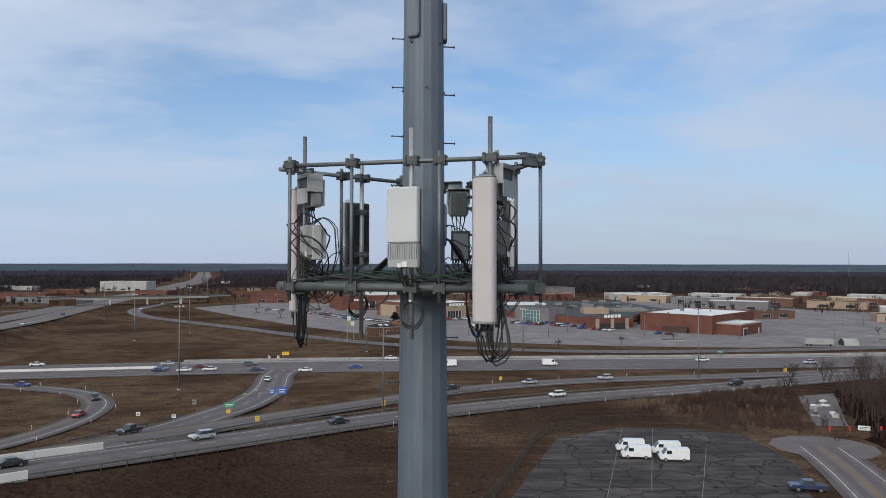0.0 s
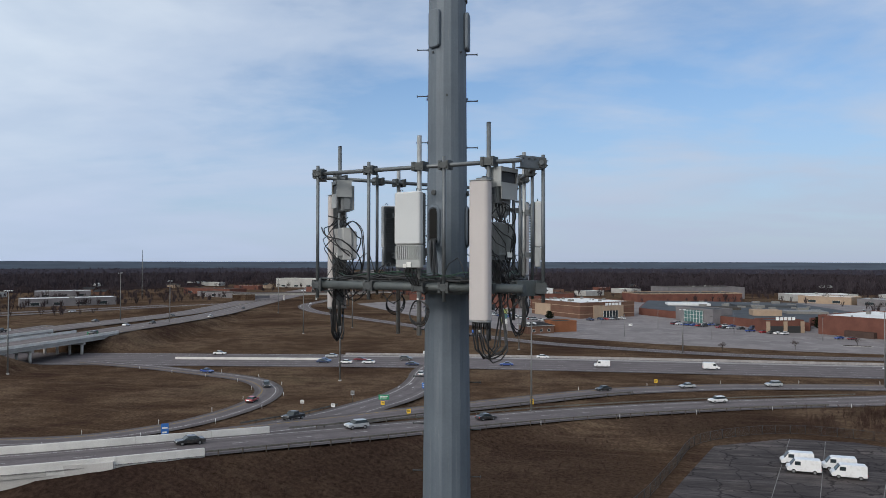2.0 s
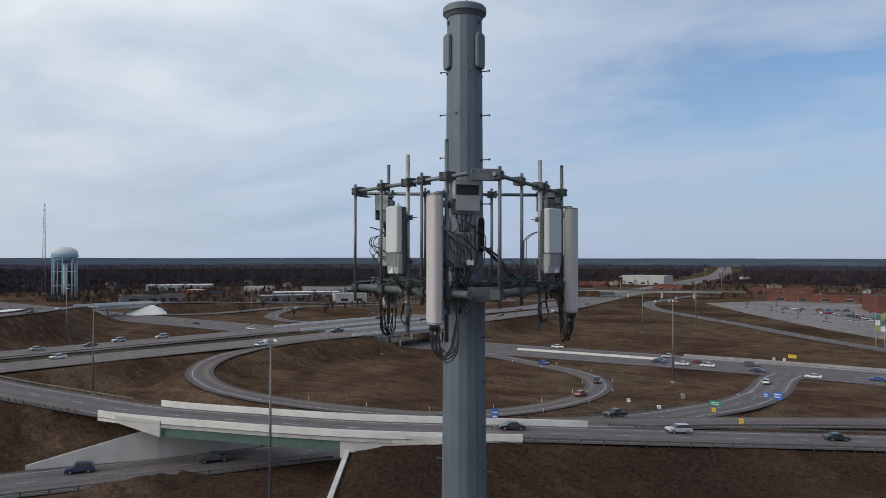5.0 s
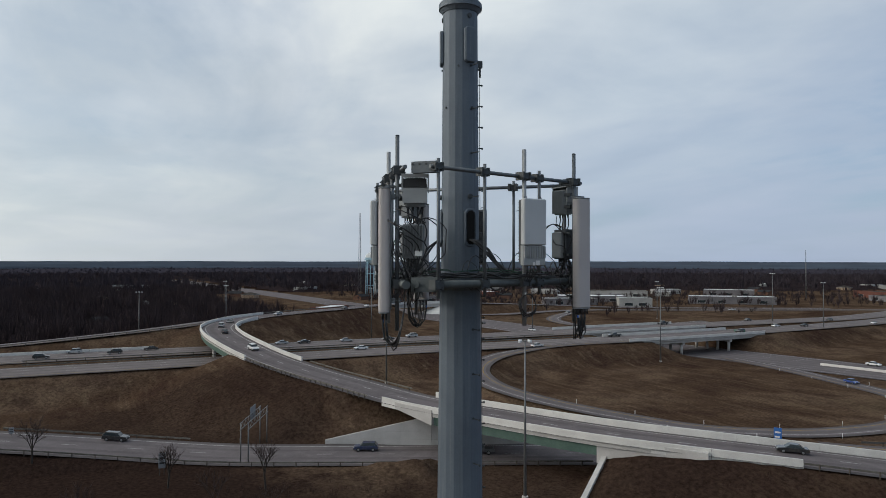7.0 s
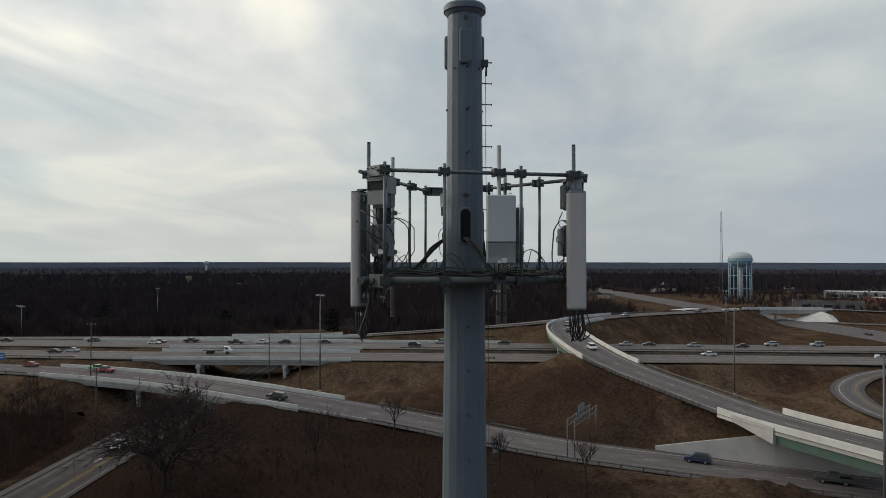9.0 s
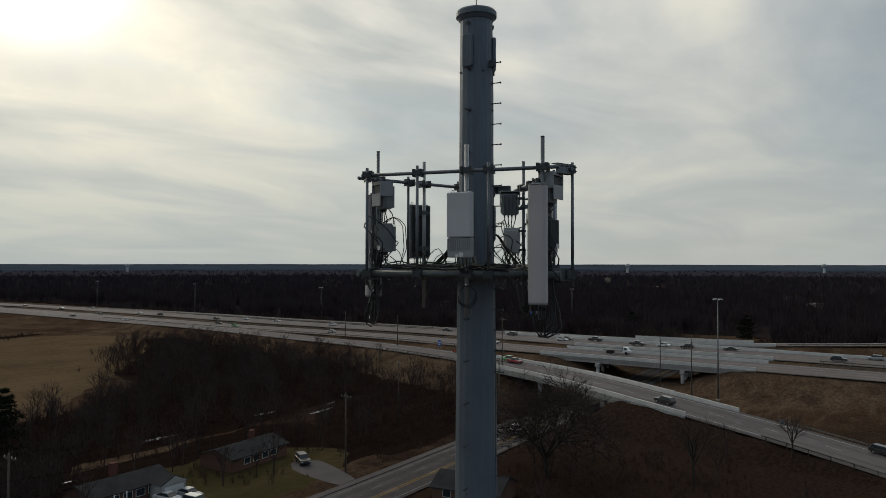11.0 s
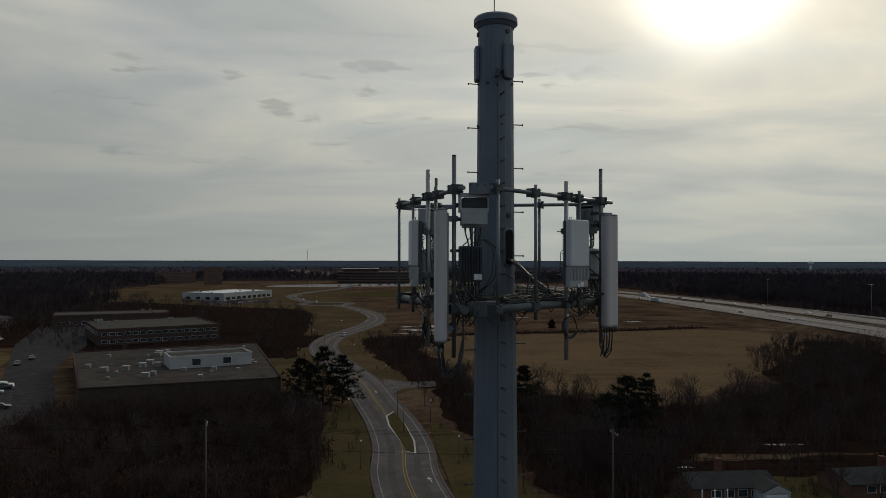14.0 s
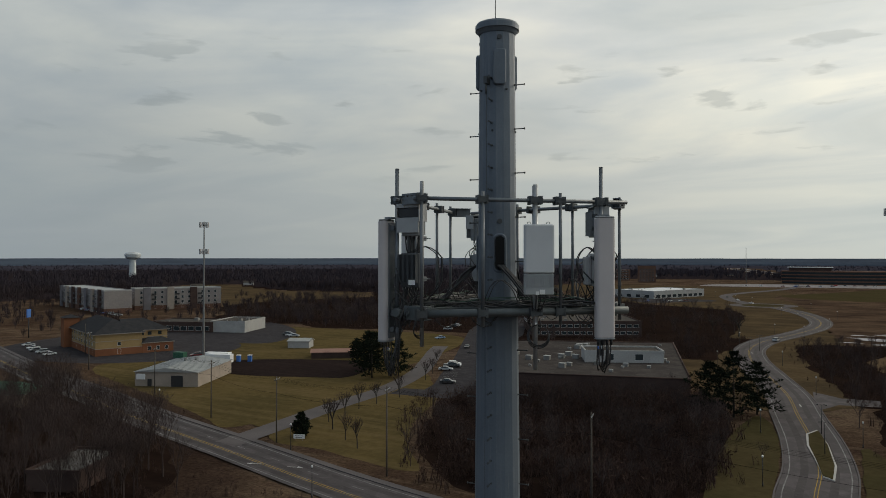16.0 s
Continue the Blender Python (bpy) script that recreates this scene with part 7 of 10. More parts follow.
for x, y in ((-1, 2), (1.5, 4)):
    part("roof_vent", Geo().cyl((x, y, 5.0), (x, y, 6.3), 0.45, 0.45, 10), M["unit"], shed)
for x, y, r in ((186, -168, 0), (190, -171, 0)):
    t = thing("box_trailer", pose(x, y, 0, 0, 0, 20), "white box trailer parked behind the workshop", "trailer", "box trailers")
    part("box", Geo().rbox((0, 0, 2.2), (9, 2.6, 2.8), 0.08), M["sign_white"], t)
    for sx in (-3.4, -2.4):
        part("wheel", Geo().cyl((sx, -1.3, 0.5), (sx, -0.95, 0.5), 0.5, 0.5, 12), M["black"], t)
dump = thing("waste_container", pose(211, -172, 0, 0, 0, 10), "green waste container on the hotel lot", "container")
part("bin", Geo().rbox((0, 0, 1.1), (4.6, 2.3, 2.0), 0.06), M["roof_green"], dump)
part("lid", Geo().cbox((0, 0, 2.16), (4.7, 2.4, 0.1)), M["roof_green"], dump)
M["apartment_panel"] = surface("grey_beige_wall_panels", (0.315, 0.2856, 0.2675), (0.252, 0.2315, 0.2301), rough=0.85, scale=0.08, space="World")
apt = ((472, -316, 161, 112, 18, 15), (424, -350, 241, 60, 18, 15))
for x, y, yaw, wd, d, h in apt:
    a = block("apartment_block", "four-storey pale apartment block with dark bays and balconies", x, y, yaw, wd, d, h, "apartment_panel", "roof_metal", "apartments", "apartment blocks", trim="white_wall",
              rows=tuple((0, int(wd / 5.0), 1.0 + 3.5 * f, 1.7, 1.9, 2) for f in range(4)) + tuple((3, 3, 1.0 + 3.5 * f, 1.5, 1.7, 2) for f in range(4)), bands=((-0.3, 3.2, "brick_brown"),))
    for i in range(int(wd / 16)):
        u = -wd / 2 + 8 + i * 16
        part("bay", Geo().box(u - 2.4, -d / 2 - 1.2, -0.3, u + 2.4, -d / 2 + 0.1, h + 0.9), M[("grey_wall", "cream", "dark_wall", "brick_brown")[i % 4]], a)
        for f in range(3):
            part("balcony", Geo().box(u + 3.0, -d / 2 - 1.3, 3.6 + 3.5 * f, u + 6.0, -d / 2 - 0.1, 3.75 + 3.5 * f).box(u + 3.0, -d / 2 - 1.3, 3.75 + 3.5 * f, u + 6.0, -d / 2 - 1.22, 4.7 + 3.5 * f), M["dark_metal"], a)
# office park
off = thing("flat_roofed_office", pose(66, -218, 0), "wide low dark office with a gravel roof in a thicket", "office")
op = [(78, -172), (109, -244), (51, -267), (30, -186)]
part("wall", Geo().prism([(x - 66, y + 218) for x, y in op][::-1], -0.3, 5.0), M["dark_wall"], off)
part("roof", Geo().prism([((x - 66) * 0.985, (y + 218) * 0.985) for x, y in op][::-1], 5.0, 5.12), M["gravel_roof"], off)
edge = [Vector((x - 66, y + 218, 5.0)) for x, y in op]
for a, b in zip(edge, edge[1:] + edge[:1]):
    part("parapet", Geo().cyl(a + Vector((0, 0, 0.2)), b + Vector((0, 0, 0.2)), 0.25, 0.25, 4), M["dark_wall"], off)
rn = random.Random(21)
for i in range(36):
    p = edge[0].lerp(edge[1], rn.uniform(0.06, 0.94)).lerp(edge[3].lerp(edge[2], rn.uniform(0.06, 0.94)), rn.uniform(0.06, 0.94))
    s = rn.choice((0.7, 0.9, 1.2, 1.6))
    un = part("rooftop_unit", Geo().rbox((p.x, p.y, 5.12 + s * 0.4), (s * 1.2, s, s * 0.8), 0.06), M["unit"], off)
    part("cowl", Geo().cbox((p.x, p.y, 5.12 + s * 0.83), (s * 1.3, s * 1.1, 0.08)), M["roof_metal"], un)
block("rooftop_pavilion", "white clerestory block on the office roof", 56, -213, 204, 24, 12, 3.2, "white_wall", "roof_grey", "pavilion", base_z=5.15, rows=((0, 2, 0.7, 2.6, 2.0, 3),))
block("banded_office", "two-storey brown office with long window bands", 113, -340, 207.6, 52, 50, 6.8, "dark_wall", "roof_grey", "office", units=10, rows=((0, 16, 0.9, 2.4, 1.5, 1), (0, 16, 4.2, 2.4, 1.5, 1), (1, 12, 4.2, 2.4, 1.5, 1), (3, 12, 4.2, 2.4, 1.5, 1)))
block("brick_office", "low dark office beyond the car park", 160, -420, 200, 60, 30, 6, "dark_wall", "roof_grey", "office", units=4, rows=((0, 14, 1.0, 2.6, 1.8, 1),))
block("brick_office", "dark hip-roofed office beyond the car park", 230, -400, 200, 40, 26, 4, "brick_brown", "roof_dark", "office", roof_kind="hip", rise=3.5, rows=((0, 9, 1.0, 2.0, 1.6, 1),))
block("white_flat_office", "long white flat-roofed building with dark window bays", 150, -690, 246, 78, 46, 6.6, "white_wall", "roof_white", "office", units=8, rows=((0, 9, 0.6, 6.0, 2.8, 2), (3, 4, 0.6, 5.0, 2.8, 2)))
cur = thing("curved_office", pose(5, -1150, 0, 0, 0, 180), "large four-storey office curving round with dark glass bands", "office")
arc = [(-70 + 140 * i / 16, -22 + 16 * ((i - 8) / 8) ** 2) for i in range(17)]
for f in range(4):
    part("glass_band", Geo().prism([(x * 0.99, y + 0.4) for x, y in arc] + [(69, 30), (-69, 30)], f * 4.6 - 0.2, f * 4.6 + 2.7), M["glass"], cur)
    part("spandrel", Geo().prism(arc + [(70, 30), (-70, 30)], f * 4.6 + 2.7, f * 4.6 + 4.4), M["brick_brown"], cur)
part("roof_block", Geo().box(-60, -5, 18.2, -5, 26, 23), M["dark_wall"], cur)
part("roof_edge", Geo().box(-62, -7, 23, -3, 28, 23.5), M["roof_white"], cur)
block("tall_office", "brick office tower with a pale stair core", 255, -1080, 193, 26, 20, 24, "brick_brown", "roof_grey", "office", rows=tuple((0, 5, 2 + 4 * f, 2.4, 2.2, 2) for f in range(5)))
block("tall_office", "brown stepped office block among woods", 330, -1150, 197, 60, 30, 17, "brick_brown", "roof_white", "office", rows=tuple((0, 12, 2 + 4 * f, 3.2, 2.0, 2) for f in range(4)))
# houses below the tower
h1 = block("ranch_house", "brick ranch house with dark roof and white garage gable", -52.5, -97, 180, 13.5, 8.0, 2.5, "brick_brown", "roof_dark", "house", roof_kind="gable", rise=1.3, rows=((0, 4, 0.9, 1.6, 1.2, 2.5),))
part("garage", Geo().box(2.7, -7.0, -0.2, 7.1, -3.8, 2.5), M["white_wall"], h1)
part("garage_gable", Geo().add([(2.4, -7.2, 2.5), (7.4, -7.2, 2.5), (4.9, -7.2, 3.7), (2.4, 0, 2.5), (7.4, 0, 2.5), (4.9, 0, 3.7)], [(0, 1, 2), (1, 4, 5, 2), (0, 2, 5, 3), (5, 4, 3), (0, 3, 4, 1)]), M["roof_dark"], h1)
part("gable_face", Geo().add([(2.6, -7.26, 2.5), (7.2, -7.26, 2.5), (4.9, -7.26, 3.58)], [(0, 1, 2)]), M["white_wall"], h1)
part("garage_door", Geo().box(3.2, -7.08, -0.1, 6.6, -6.98, 2.1), M["frame_white"], h1)
part("chimney", Geo().box(-1, 0.5, 3.5, 0, 1.3, 5.6), M["brick"], h1)
for x in (-6, -4, -2):
    part("porch_post", Geo().cyl((x, -5.2, -0.1), (x, -5.2, 2.6), 0.09, 0.09, 6), M["frame_white"], h1)
h2 = block("ranch_house", "brick ranch house with dark roof on a bare lawn", -78, -97.5, 184, 14, 8.0, 2.5, "brick_brown", "roof_dark", "house", roof_kind="gable", rise=1.3, rows=((0, 4, 0.9, 1.6, 1.2, 2.5), (1, 1, 0.9, 1.4, 1.2, 1)))
part("chimney", Geo().box(2, 0.4, 3.2, 3, 1.2, 5.2), M["brick"], h2)
block("ranch_house", "small house with a dark gabled roof by the street", -84, -51, 100, 11, 8, 2.4, "brick_brown", "roof_dark", "house", roof_kind="gable", rise=1.6, rows=((0, 3, 0.9, 1.4, 1.2, 1),))
M["roof_pale_worn"] = surface("worn_pale_flat_roof", (0.14, 0.133, 0.125), (0.085, 0.08, 0.076), rough=0.9, scale=0.15, space="World")
block("low_shop", "low building with pale flat roof among bare trees", 108, -63, 205, 9, 14, 3.0, "dark_wall", "roof_pale_worn", "shop")
block("low_shop", "low building with a green metal roof by the street", 182, -93, 205, 14, 10, 3.4, "beige", "roof_green", "shop", roof_kind="hip", rise=2.4)
block("garden_shed", "small white shed on the lawn", 193, -219, 205, 9, 7, 3.0, "white_wall", "roof_metal", "shed", roof_kind="gable", rise=0.9)
block("long_shed", "long low shed with a rusty pink roof", 162, -203, 217, 18, 8, 2.4, "dark_wall", "roof_rust", "shed", roof_kind="gable", rise=0.8)
for x, y in ((185, -176), (181.5, -178)):
    t = thing("portable_toilet", pose(x, y, 0, 0, 0, 200), "blue portable cabin on dark mulch", "portable cabin", "portable cabins")
    part("cabin", Geo().rbox((0, 0, 1.1), (1.3, 1.3, 2.2), 0.08), M["sign_blue"], t)
    part("roof", Geo().rbox((0, 0, 2.3), (1.4, 1.4, 0.25), 0.1), M["sign_white"], t)
    part("door", Geo().box(-0.45, -0.7, 0.1, 0.45, -0.655, 2.0), M["sign_blue"], t)

# overpass far along the interstate
A, B = Vector((-318, 593, 0)), Vector((-186, 657, 0))
ov = thing("far_overpass", Matrix.Translation((-252, 625, 0)), "pale concrete road bridge across the interstate far off", "bridge")
away = Matrix.Translation((252, -625, 0))
yaw_o = math.degrees(math.atan2(B.y - A.y, B.x - A.x))
part("deck", Geo().cbox((0, 0, 6.4), ((B - A).length, 11, 0.5), pose(0, 0, 0, 0, 0, yaw_o)), M["deck"], ov)
for s in (-1, 1):
    part("parapet", Geo().cbox(pose(0, 0, 0, 0, 0, yaw_o) @ Vector((0, s * 5.4, 7.1)), ((B - A).length, 0.35, 0.9), pose(0, 0, 0, 0, 0, yaw_o)), M["shoulder"], ov)
    part("girder", Geo().cbox(pose(0, 0, 0, 0, 0, yaw_o) @ Vector((0, s * 4.4, 5.6)), (108, 0.5, 1.2), pose(0, 0, 0, 0, 0, yaw_o)), M["deck"], ov)
    part("abutment", Geo().cbox(pose(0, 0, 0, 0, 0, yaw_o) @ Vector((s * 64, 0, 2.6)), (20, 11, 6.6), pose(0, 0, 0, 0, 0, yaw_o)), M["ground"], ov, "grassy abutment bank")
for u in (-28, 2, 30):
    part("pier", Geo().cbox(pose(0, 0, 0, 0, 0, yaw_o) @ Vector((u, 0, 2.4)), (1.2, 8.5, 5.4), pose(0, 0, 0, 0, 0, yaw_o)), M["abutment"], ov)

# ---- vehicles ----
PAINT = {"white": (0.72, 0.73, 0.74), "silver": (0.40, 0.42, 0.44), "black": (0.018, 0.019, 0.021), "dark grey": (0.07, 0.075, 0.08), "red": (0.32, 0.015, 0.02), "maroon": (0.13, 0.012, 0.02),
         "blue": (0.02, 0.06, 0.26), "dark blue": (0.02, 0.035, 0.09), "light blue": (0.16, 0.27, 0.42), "green": (0.10, 0.42, 0.16)}
for k, c in PAINT.items():
    m = bpy.data.materials.new(k.replace(" ", "_") + "_car_paint")
    m.use_nodes = True
    n = Nodes(m.node_tree)
    co = n.add("TexCoord").outputs["Object"]
    dirt = n.add("TexNoise", {"Vector": co, "Scale": 1.5, "Detail": 5.0}).outputs[0]
    cc = n.mix(n.ramp(dirt, [(0.5, 0.0), (0.75, 0.25)]), c, (0.2, 0.18, 0.15))
    p = n.add("BsdfPrincipled", {"Base Color": cc, "Roughness": 0.32, "Coat Weight": 0.6})
    n.add("OutputMaterial", {0: p.outputs[0]})
    M["paint " + k] = m
M["tyre"] = plain("tyre_rubber", (0.02, 0.02, 0.021), 0.85)
M["rim"] = plain("alloy_rim", (0.35, 0.36, 0.37), 0.35, 0.7)
M["lamp_red"] = plain("red_tail_lamp", (0.45, 0.02, 0.02), 0.3)
M["lamp_clear"] = plain("clear_head_lamp", (0.75, 0.77, 0.78), 0.2)
# side outlines: lower body and glass house, as x (forwards) and z
KINDS = {
    "sedan": dict(L=4.8, W=1.82, body=[(-2.4, 0.35), (2.35, 0.33), (2.4, 0.62), (2.25, 0.78), (1.25, 0.92), (-1.55, 0.98), (-2.3, 0.95), (-2.4, 0.7)], glass=[(1.2, 0.92), (0.45, 1.38), (-0.85, 1.42), (-1.75, 0.98)], wheel=0.33),
    "suv": dict(L=4.75, W=1.9, body=[(-2.35, 0.42), (2.3, 0.4), (2.37, 0.75), (2.2, 0.98), (1.2, 1.08), (-2.3, 1.12), (-2.38, 0.8)], glass=[(1.15, 1.08), (0.55, 1.62), (-1.75, 1.68), (-2.25, 1.12)], wheel=0.37),
    "pickup": dict(L=5.7, W=1.98, body=[(-2.85, 0.5), (2.8, 0.48), (2.85, 0.85), (2.7, 1.08), (1.3, 1.15), (-2.82, 1.15), (-2.87, 0.9)], glass=[(1.3, 1.15), (0.7, 1.78), (-0.75, 1.8), (-0.9, 1.15)], wheel=0.4),
    "van": dict(L=5.6, W=2.05, body=[(-2.7, 0.45), (2.65, 0.4), (2.75, 0.8), (2.6, 1.1), (2.05, 1.32), (1.35, 2.25), (1.0, 2.42), (-2.6, 2.46), (-2.72, 2.3)], glass=[(2.12, 1.36), (1.42, 2.3), (0.95, 2.3), (0.95, 1.4)], wheel=0.36),
}
WHEELS = {}
for kind, q in KINDS.items():
    r = q["wheel"]
    WHEELS[kind] = (Geo().cyl((0, -0.11, 0), (0, 0.11, 0), r, r, 16).mesh("tyre", M["tyre"]), Geo().cyl((0, -0.125, 0), (0, 0.125, 0), r * 0.62, r * 0.62, 12).mesh("rim", M["rim"]))


def extrude_side(outline, w0, w1, zmid):
    """A body from a side outline, pinched inwards above zmid."""
    k = len(outline)
    v = []
    for s in (-1, 1):
        for x, z in outline:
            t = max(0.0, (z - zmid)) * 0.28
            v.append((x, s * (w0 / 2 - (w0 - w1) / 2 * min(1, t * 3)), z))
    f = [tuple(range(k - 1, -1, -1)), tuple(range(k, 2 * k))] + [(i, (i + 1) % k, k + (i + 1) % k, k + i) for i in range(k)]
    return Geo().add(v, f)


def bevelled(geo, name, material, width=0.06):
    """Softens all edges of a small mesh."""
    me = geo.mesh(name, material)
    b = bmesh.new()
    b.from_mesh(me)
    bmesh.ops.recalc_face_normals(b, faces=b.faces)
    bmesh.ops.bevel(b, geom=list(b.edges), offset=width, segments=2, profile=0.6, affect="EDGES", clamp_overlap=True)
    b.to_mesh(me)
    b.free()
    return me


TEMPLATES = {}


def vehicle(kind, colour, m, far=False):
    """A vehicle; far ones carry no rims, lamps and bumpers of their own."""
    key = (kind, colour, far)
    if key in TEMPLATES:
        return copy_thing(TEMPLATES[key], m)
    q = KINDS[kind]
    words = {"sedan": "saloon car", "suv": "sport utility car", "pickup": "pickup truck", "van": "high-roofed delivery van"}[kind]
    t = thing({"sedan": "car", "suv": "car", "pickup": "pickup_truck", "van": "van"}[kind], m, colour + " " + words + " standing on the asphalt", "van" if kind == "van" else "car", "vehicles on the roads")
    W = q["W"]
    body = part("body", bevelled(extrude_side(q["body"], W, W * (0.86 if kind == "van" else 0.95), 1.0), "body", M["paint " + colour]), None, t)
    g = q["glass"]
    if kind == "van":
        part("windscreen", Geo().add([(2.16, -0.9, 1.38), (2.16, 0.9, 1.38), (1.46, 0.78, 2.3), (1.46, -0.78, 2.3), (2.1, -0.9, 1.36), (2.1, 0.9, 1.36), (1.4, 0.78, 2.28), (1.4, -0.78, 2.28)],
                                       [(0, 1, 2, 3), (7, 6, 5, 4), (0, 4, 5, 1), (1, 5, 6, 2), (2, 6, 7, 3), (3, 7, 4, 0)]), M["glass"], t)
        for s in (-1, 1):
            part("door_window", Geo().box(0.55, s * 0.985 - 0.02, 1.45, 1.5, s * 0.985 + 0.02, 2.1), M["glass"], t)
    else:
        part("glasshouse", bevelled(extrude_side(g, W * 0.93, W * 0.74, g[0][1] - 0.05), "glasshouse", M["glass"], 0.03), None, t)
        top = [p for p in g if p[1] > g[0][1] + 0.2]
        x0, x1 = min(p[0] for p in top), max(p[0] for p in top)
        z = max(p[1] for p in top)
        part("roof", Geo().rbox(((x0 + x1) / 2, 0, z), (x1 - x0 + 0.1, W * 0.74, 0.08), 0.12), M["paint " + colour], t)
        for s in (-1, 1) if not far else ():
            for xx in ((x0 + x1) / 2 - 0.1, x0):
                part("pillar", Geo().cyl((xx, s * W * 0.455, g[0][1]), (xx, s * W * 0.37, z), 0.045, 0.045, 5), M["paint " + colour], t)
        if kind == "pickup":
            part("cargo_bed", Geo().box(-2.7, -W * 0.4, 1.155, -1.05, W * 0.4, 1.165), M["black"], t)
    r, Lh = q["wheel"], q["L"] * 0.3
    for x in (-Lh, Lh):
        for s in (-1, 1):
            wh = part("wheel", WHEELS[kind][0], None, t, at=Matrix.Translation((x, s * (W / 2 - 0.1), r)))
            if not far:
                part("rim", WHEELS[kind][1], None, wh)
    if far:
        TEMPLATES[key] = t
        return t
    zf = q["body"][2][1]
    for s in (-1, 1):
        part("headlight", Geo().rbox((q["L"] / 2 - 0.1, s * W * 0.36, zf), (0.18, 0.38, 0.16), 0.05), M["lamp_clear"], t)
        part("tail_light", Geo().rbox((-q["L"] / 2 + 0.06, s * W * 0.4, zf + 0.1), (0.12, 0.24, 0.22), 0.04), M["lamp_red"], t)
    part("bumper", Geo().rbox((q["L"] / 2 - 0.03, 0, 0.48), (0.14, W * 0.9, 0.2), 0.05), M["black"], t)
    part("bumper", Geo().rbox((-q["L"] / 2 + 0.03, 0, 0.5), (0.14, W * 0.9, 0.2), 0.05), M["black"], t)
    TEMPLATES[key] = t
    return t


def on_road(x, y, kind, colour, flip=False, only=None):
    """Stands a vehicle on the nearest road, along it."""
    best = None
    for name, r in ROADS.items():
        if only and name != only:
            continue
        L = r["L"]
        d = np.hypot(L[:, 0] - x, L[:, 1] - y)
        i = int(d.argmin())
        if best is None or d[i] - r["w"] / 2 < best[0]:
            best = (d[i] - r["w"] / 2, name, i)
    _, name, i = best
    L = ROADS[name]["L"]
    j = min(i, len(L) - 2)
    e = L[j + 1] - L[j]
    s = float(np.dot(np.array([x, y]) - L[i, :2], side_vectors(L)[i]))
    lim = ROADS[name]["w"] / 2 - 1.6
    s = max(-lim, min(lim, s))
    nx_, ny_ = side_vectors(L)[i]
    yaw = math.degrees(math.atan2(e[1], e[0])) + (180 if flip else 0)
    k = list(ROADS).index(name)
    tilt = -math.degrees(math.atan2(e[2], math.hypot(e[0], e[1]))) * (-1 if flip else 1)
    return vehicle(kind, colour, pose(L[i, 0] + nx_ * s, L[i, 1] + ny_ * s, L[i, 2] + 0.012 + 0.004 * k, 0, tilt, yaw), math.hypot(x, y) > 270)


C = dict(w="white", s="silver", k="black", g="dark grey", r="red", m="maroon", b="blue", d="dark blue", l="light blue", e="green")
T_ = dict(c="sedan", u="suv", p="pickup", v="van")
TRAFFIC = """-122 207 cb, -91 184 uk, -86 160 cr, -62 129 pk, -43 120 us, -62 97 ck, -92 233 cd, -85 233 cw, -82 241 cm, -75 235 cw, -96 248 cs, -65 246 ug, -57 234 cd, -51 215 cw, -41 227 cw,
 -20 142 ck, -26 240 cb, -15 264 cw, 8 244 vw, 8 197 ck, 30 207 cs, 58 215 us, 36 185 uw, 45 246 vw, -213 191 pg, -247 249 pk, -252 213 cg, -214 312 ck, -204 380 cw, -242 374 cg, -217 296 cw, -250 315 cg,
 -142 247 cw, -93 236 cb, 95 204 uk, -248 8 uk, -249 71 ck, -247 90 cs, -245 103 ck, -253 117 us, -146 5 uk, -106 64 pg, -226 86 cw, -202 143 cw,
 -272 50 cg, -254 43 us, -233 40 ck, -194 40 uw, -227 -137 ck, -229 -129 cw, -251 -110 cw, -256 -98 pk, -251 -80 pk, -253 -71 cw, -252 -62 uk, -254 -48 ck, -198 -122 cr, -183 -96 pr, -149 -39 uk,
 -245 -14 uk, -256 -4 us, -253 19 ck, -250 66 cs, -249 135 us, -118 46 ud, -259 -672 cw, -286 -606 ck, -284 -549 cw, -296 -525 cs, -240 -452 ck, -280 -438 cw, -270 -456 cg, -238 -390 cw,
 -240 -293 ce, -274 -299 cs, -266 -178 ck, -261 -139 ug, -255 -112 ck, -193 -97 pe, -276 -412 uk, -271 -346 ck, -247 -314 uk, -279 -330 cw, -268 -250 cw, -236 -220 cs, -235 -640 uw, -242 -560 cw, -280 -650 ck, -290 -760 cw,
 -245 -760 ck, -262 -860 cw, -300 -900 cs, -255 -940 ck, -330 -1100 cw, -225 560 cw, -250 480 ck, -232 620 cw, -242 720 ck, -200 250 uk, -300 213 cw, -350 210 ck, 15 -338 us, 75 -655 cw, 90 -700 ck, 60 -615 cw, -125 -66 uw, 105 257 cw, 140 250 cs, 210 268 ck, 280 268 cw,
 -345 128 cg, -366 165 cw, -308 78 cs, -360 330 cw, -385 300 cs, -330 420 cw"""
for item in TRAFFIC.replace("\n", " ").split(","):
    x, y, code = item.split()
    on_road(float(x), float(y), T_[code[0]], C[code[1]], flip=(int(float(x)) + int(float(y))) % 2 == 0)


def parked(x, y, kind, colour, yaw, z=0.06):
    return vehicle(kind, colour, pose(x, y, z, 0, 0, yaw), math.hypot(x, y) > 150)


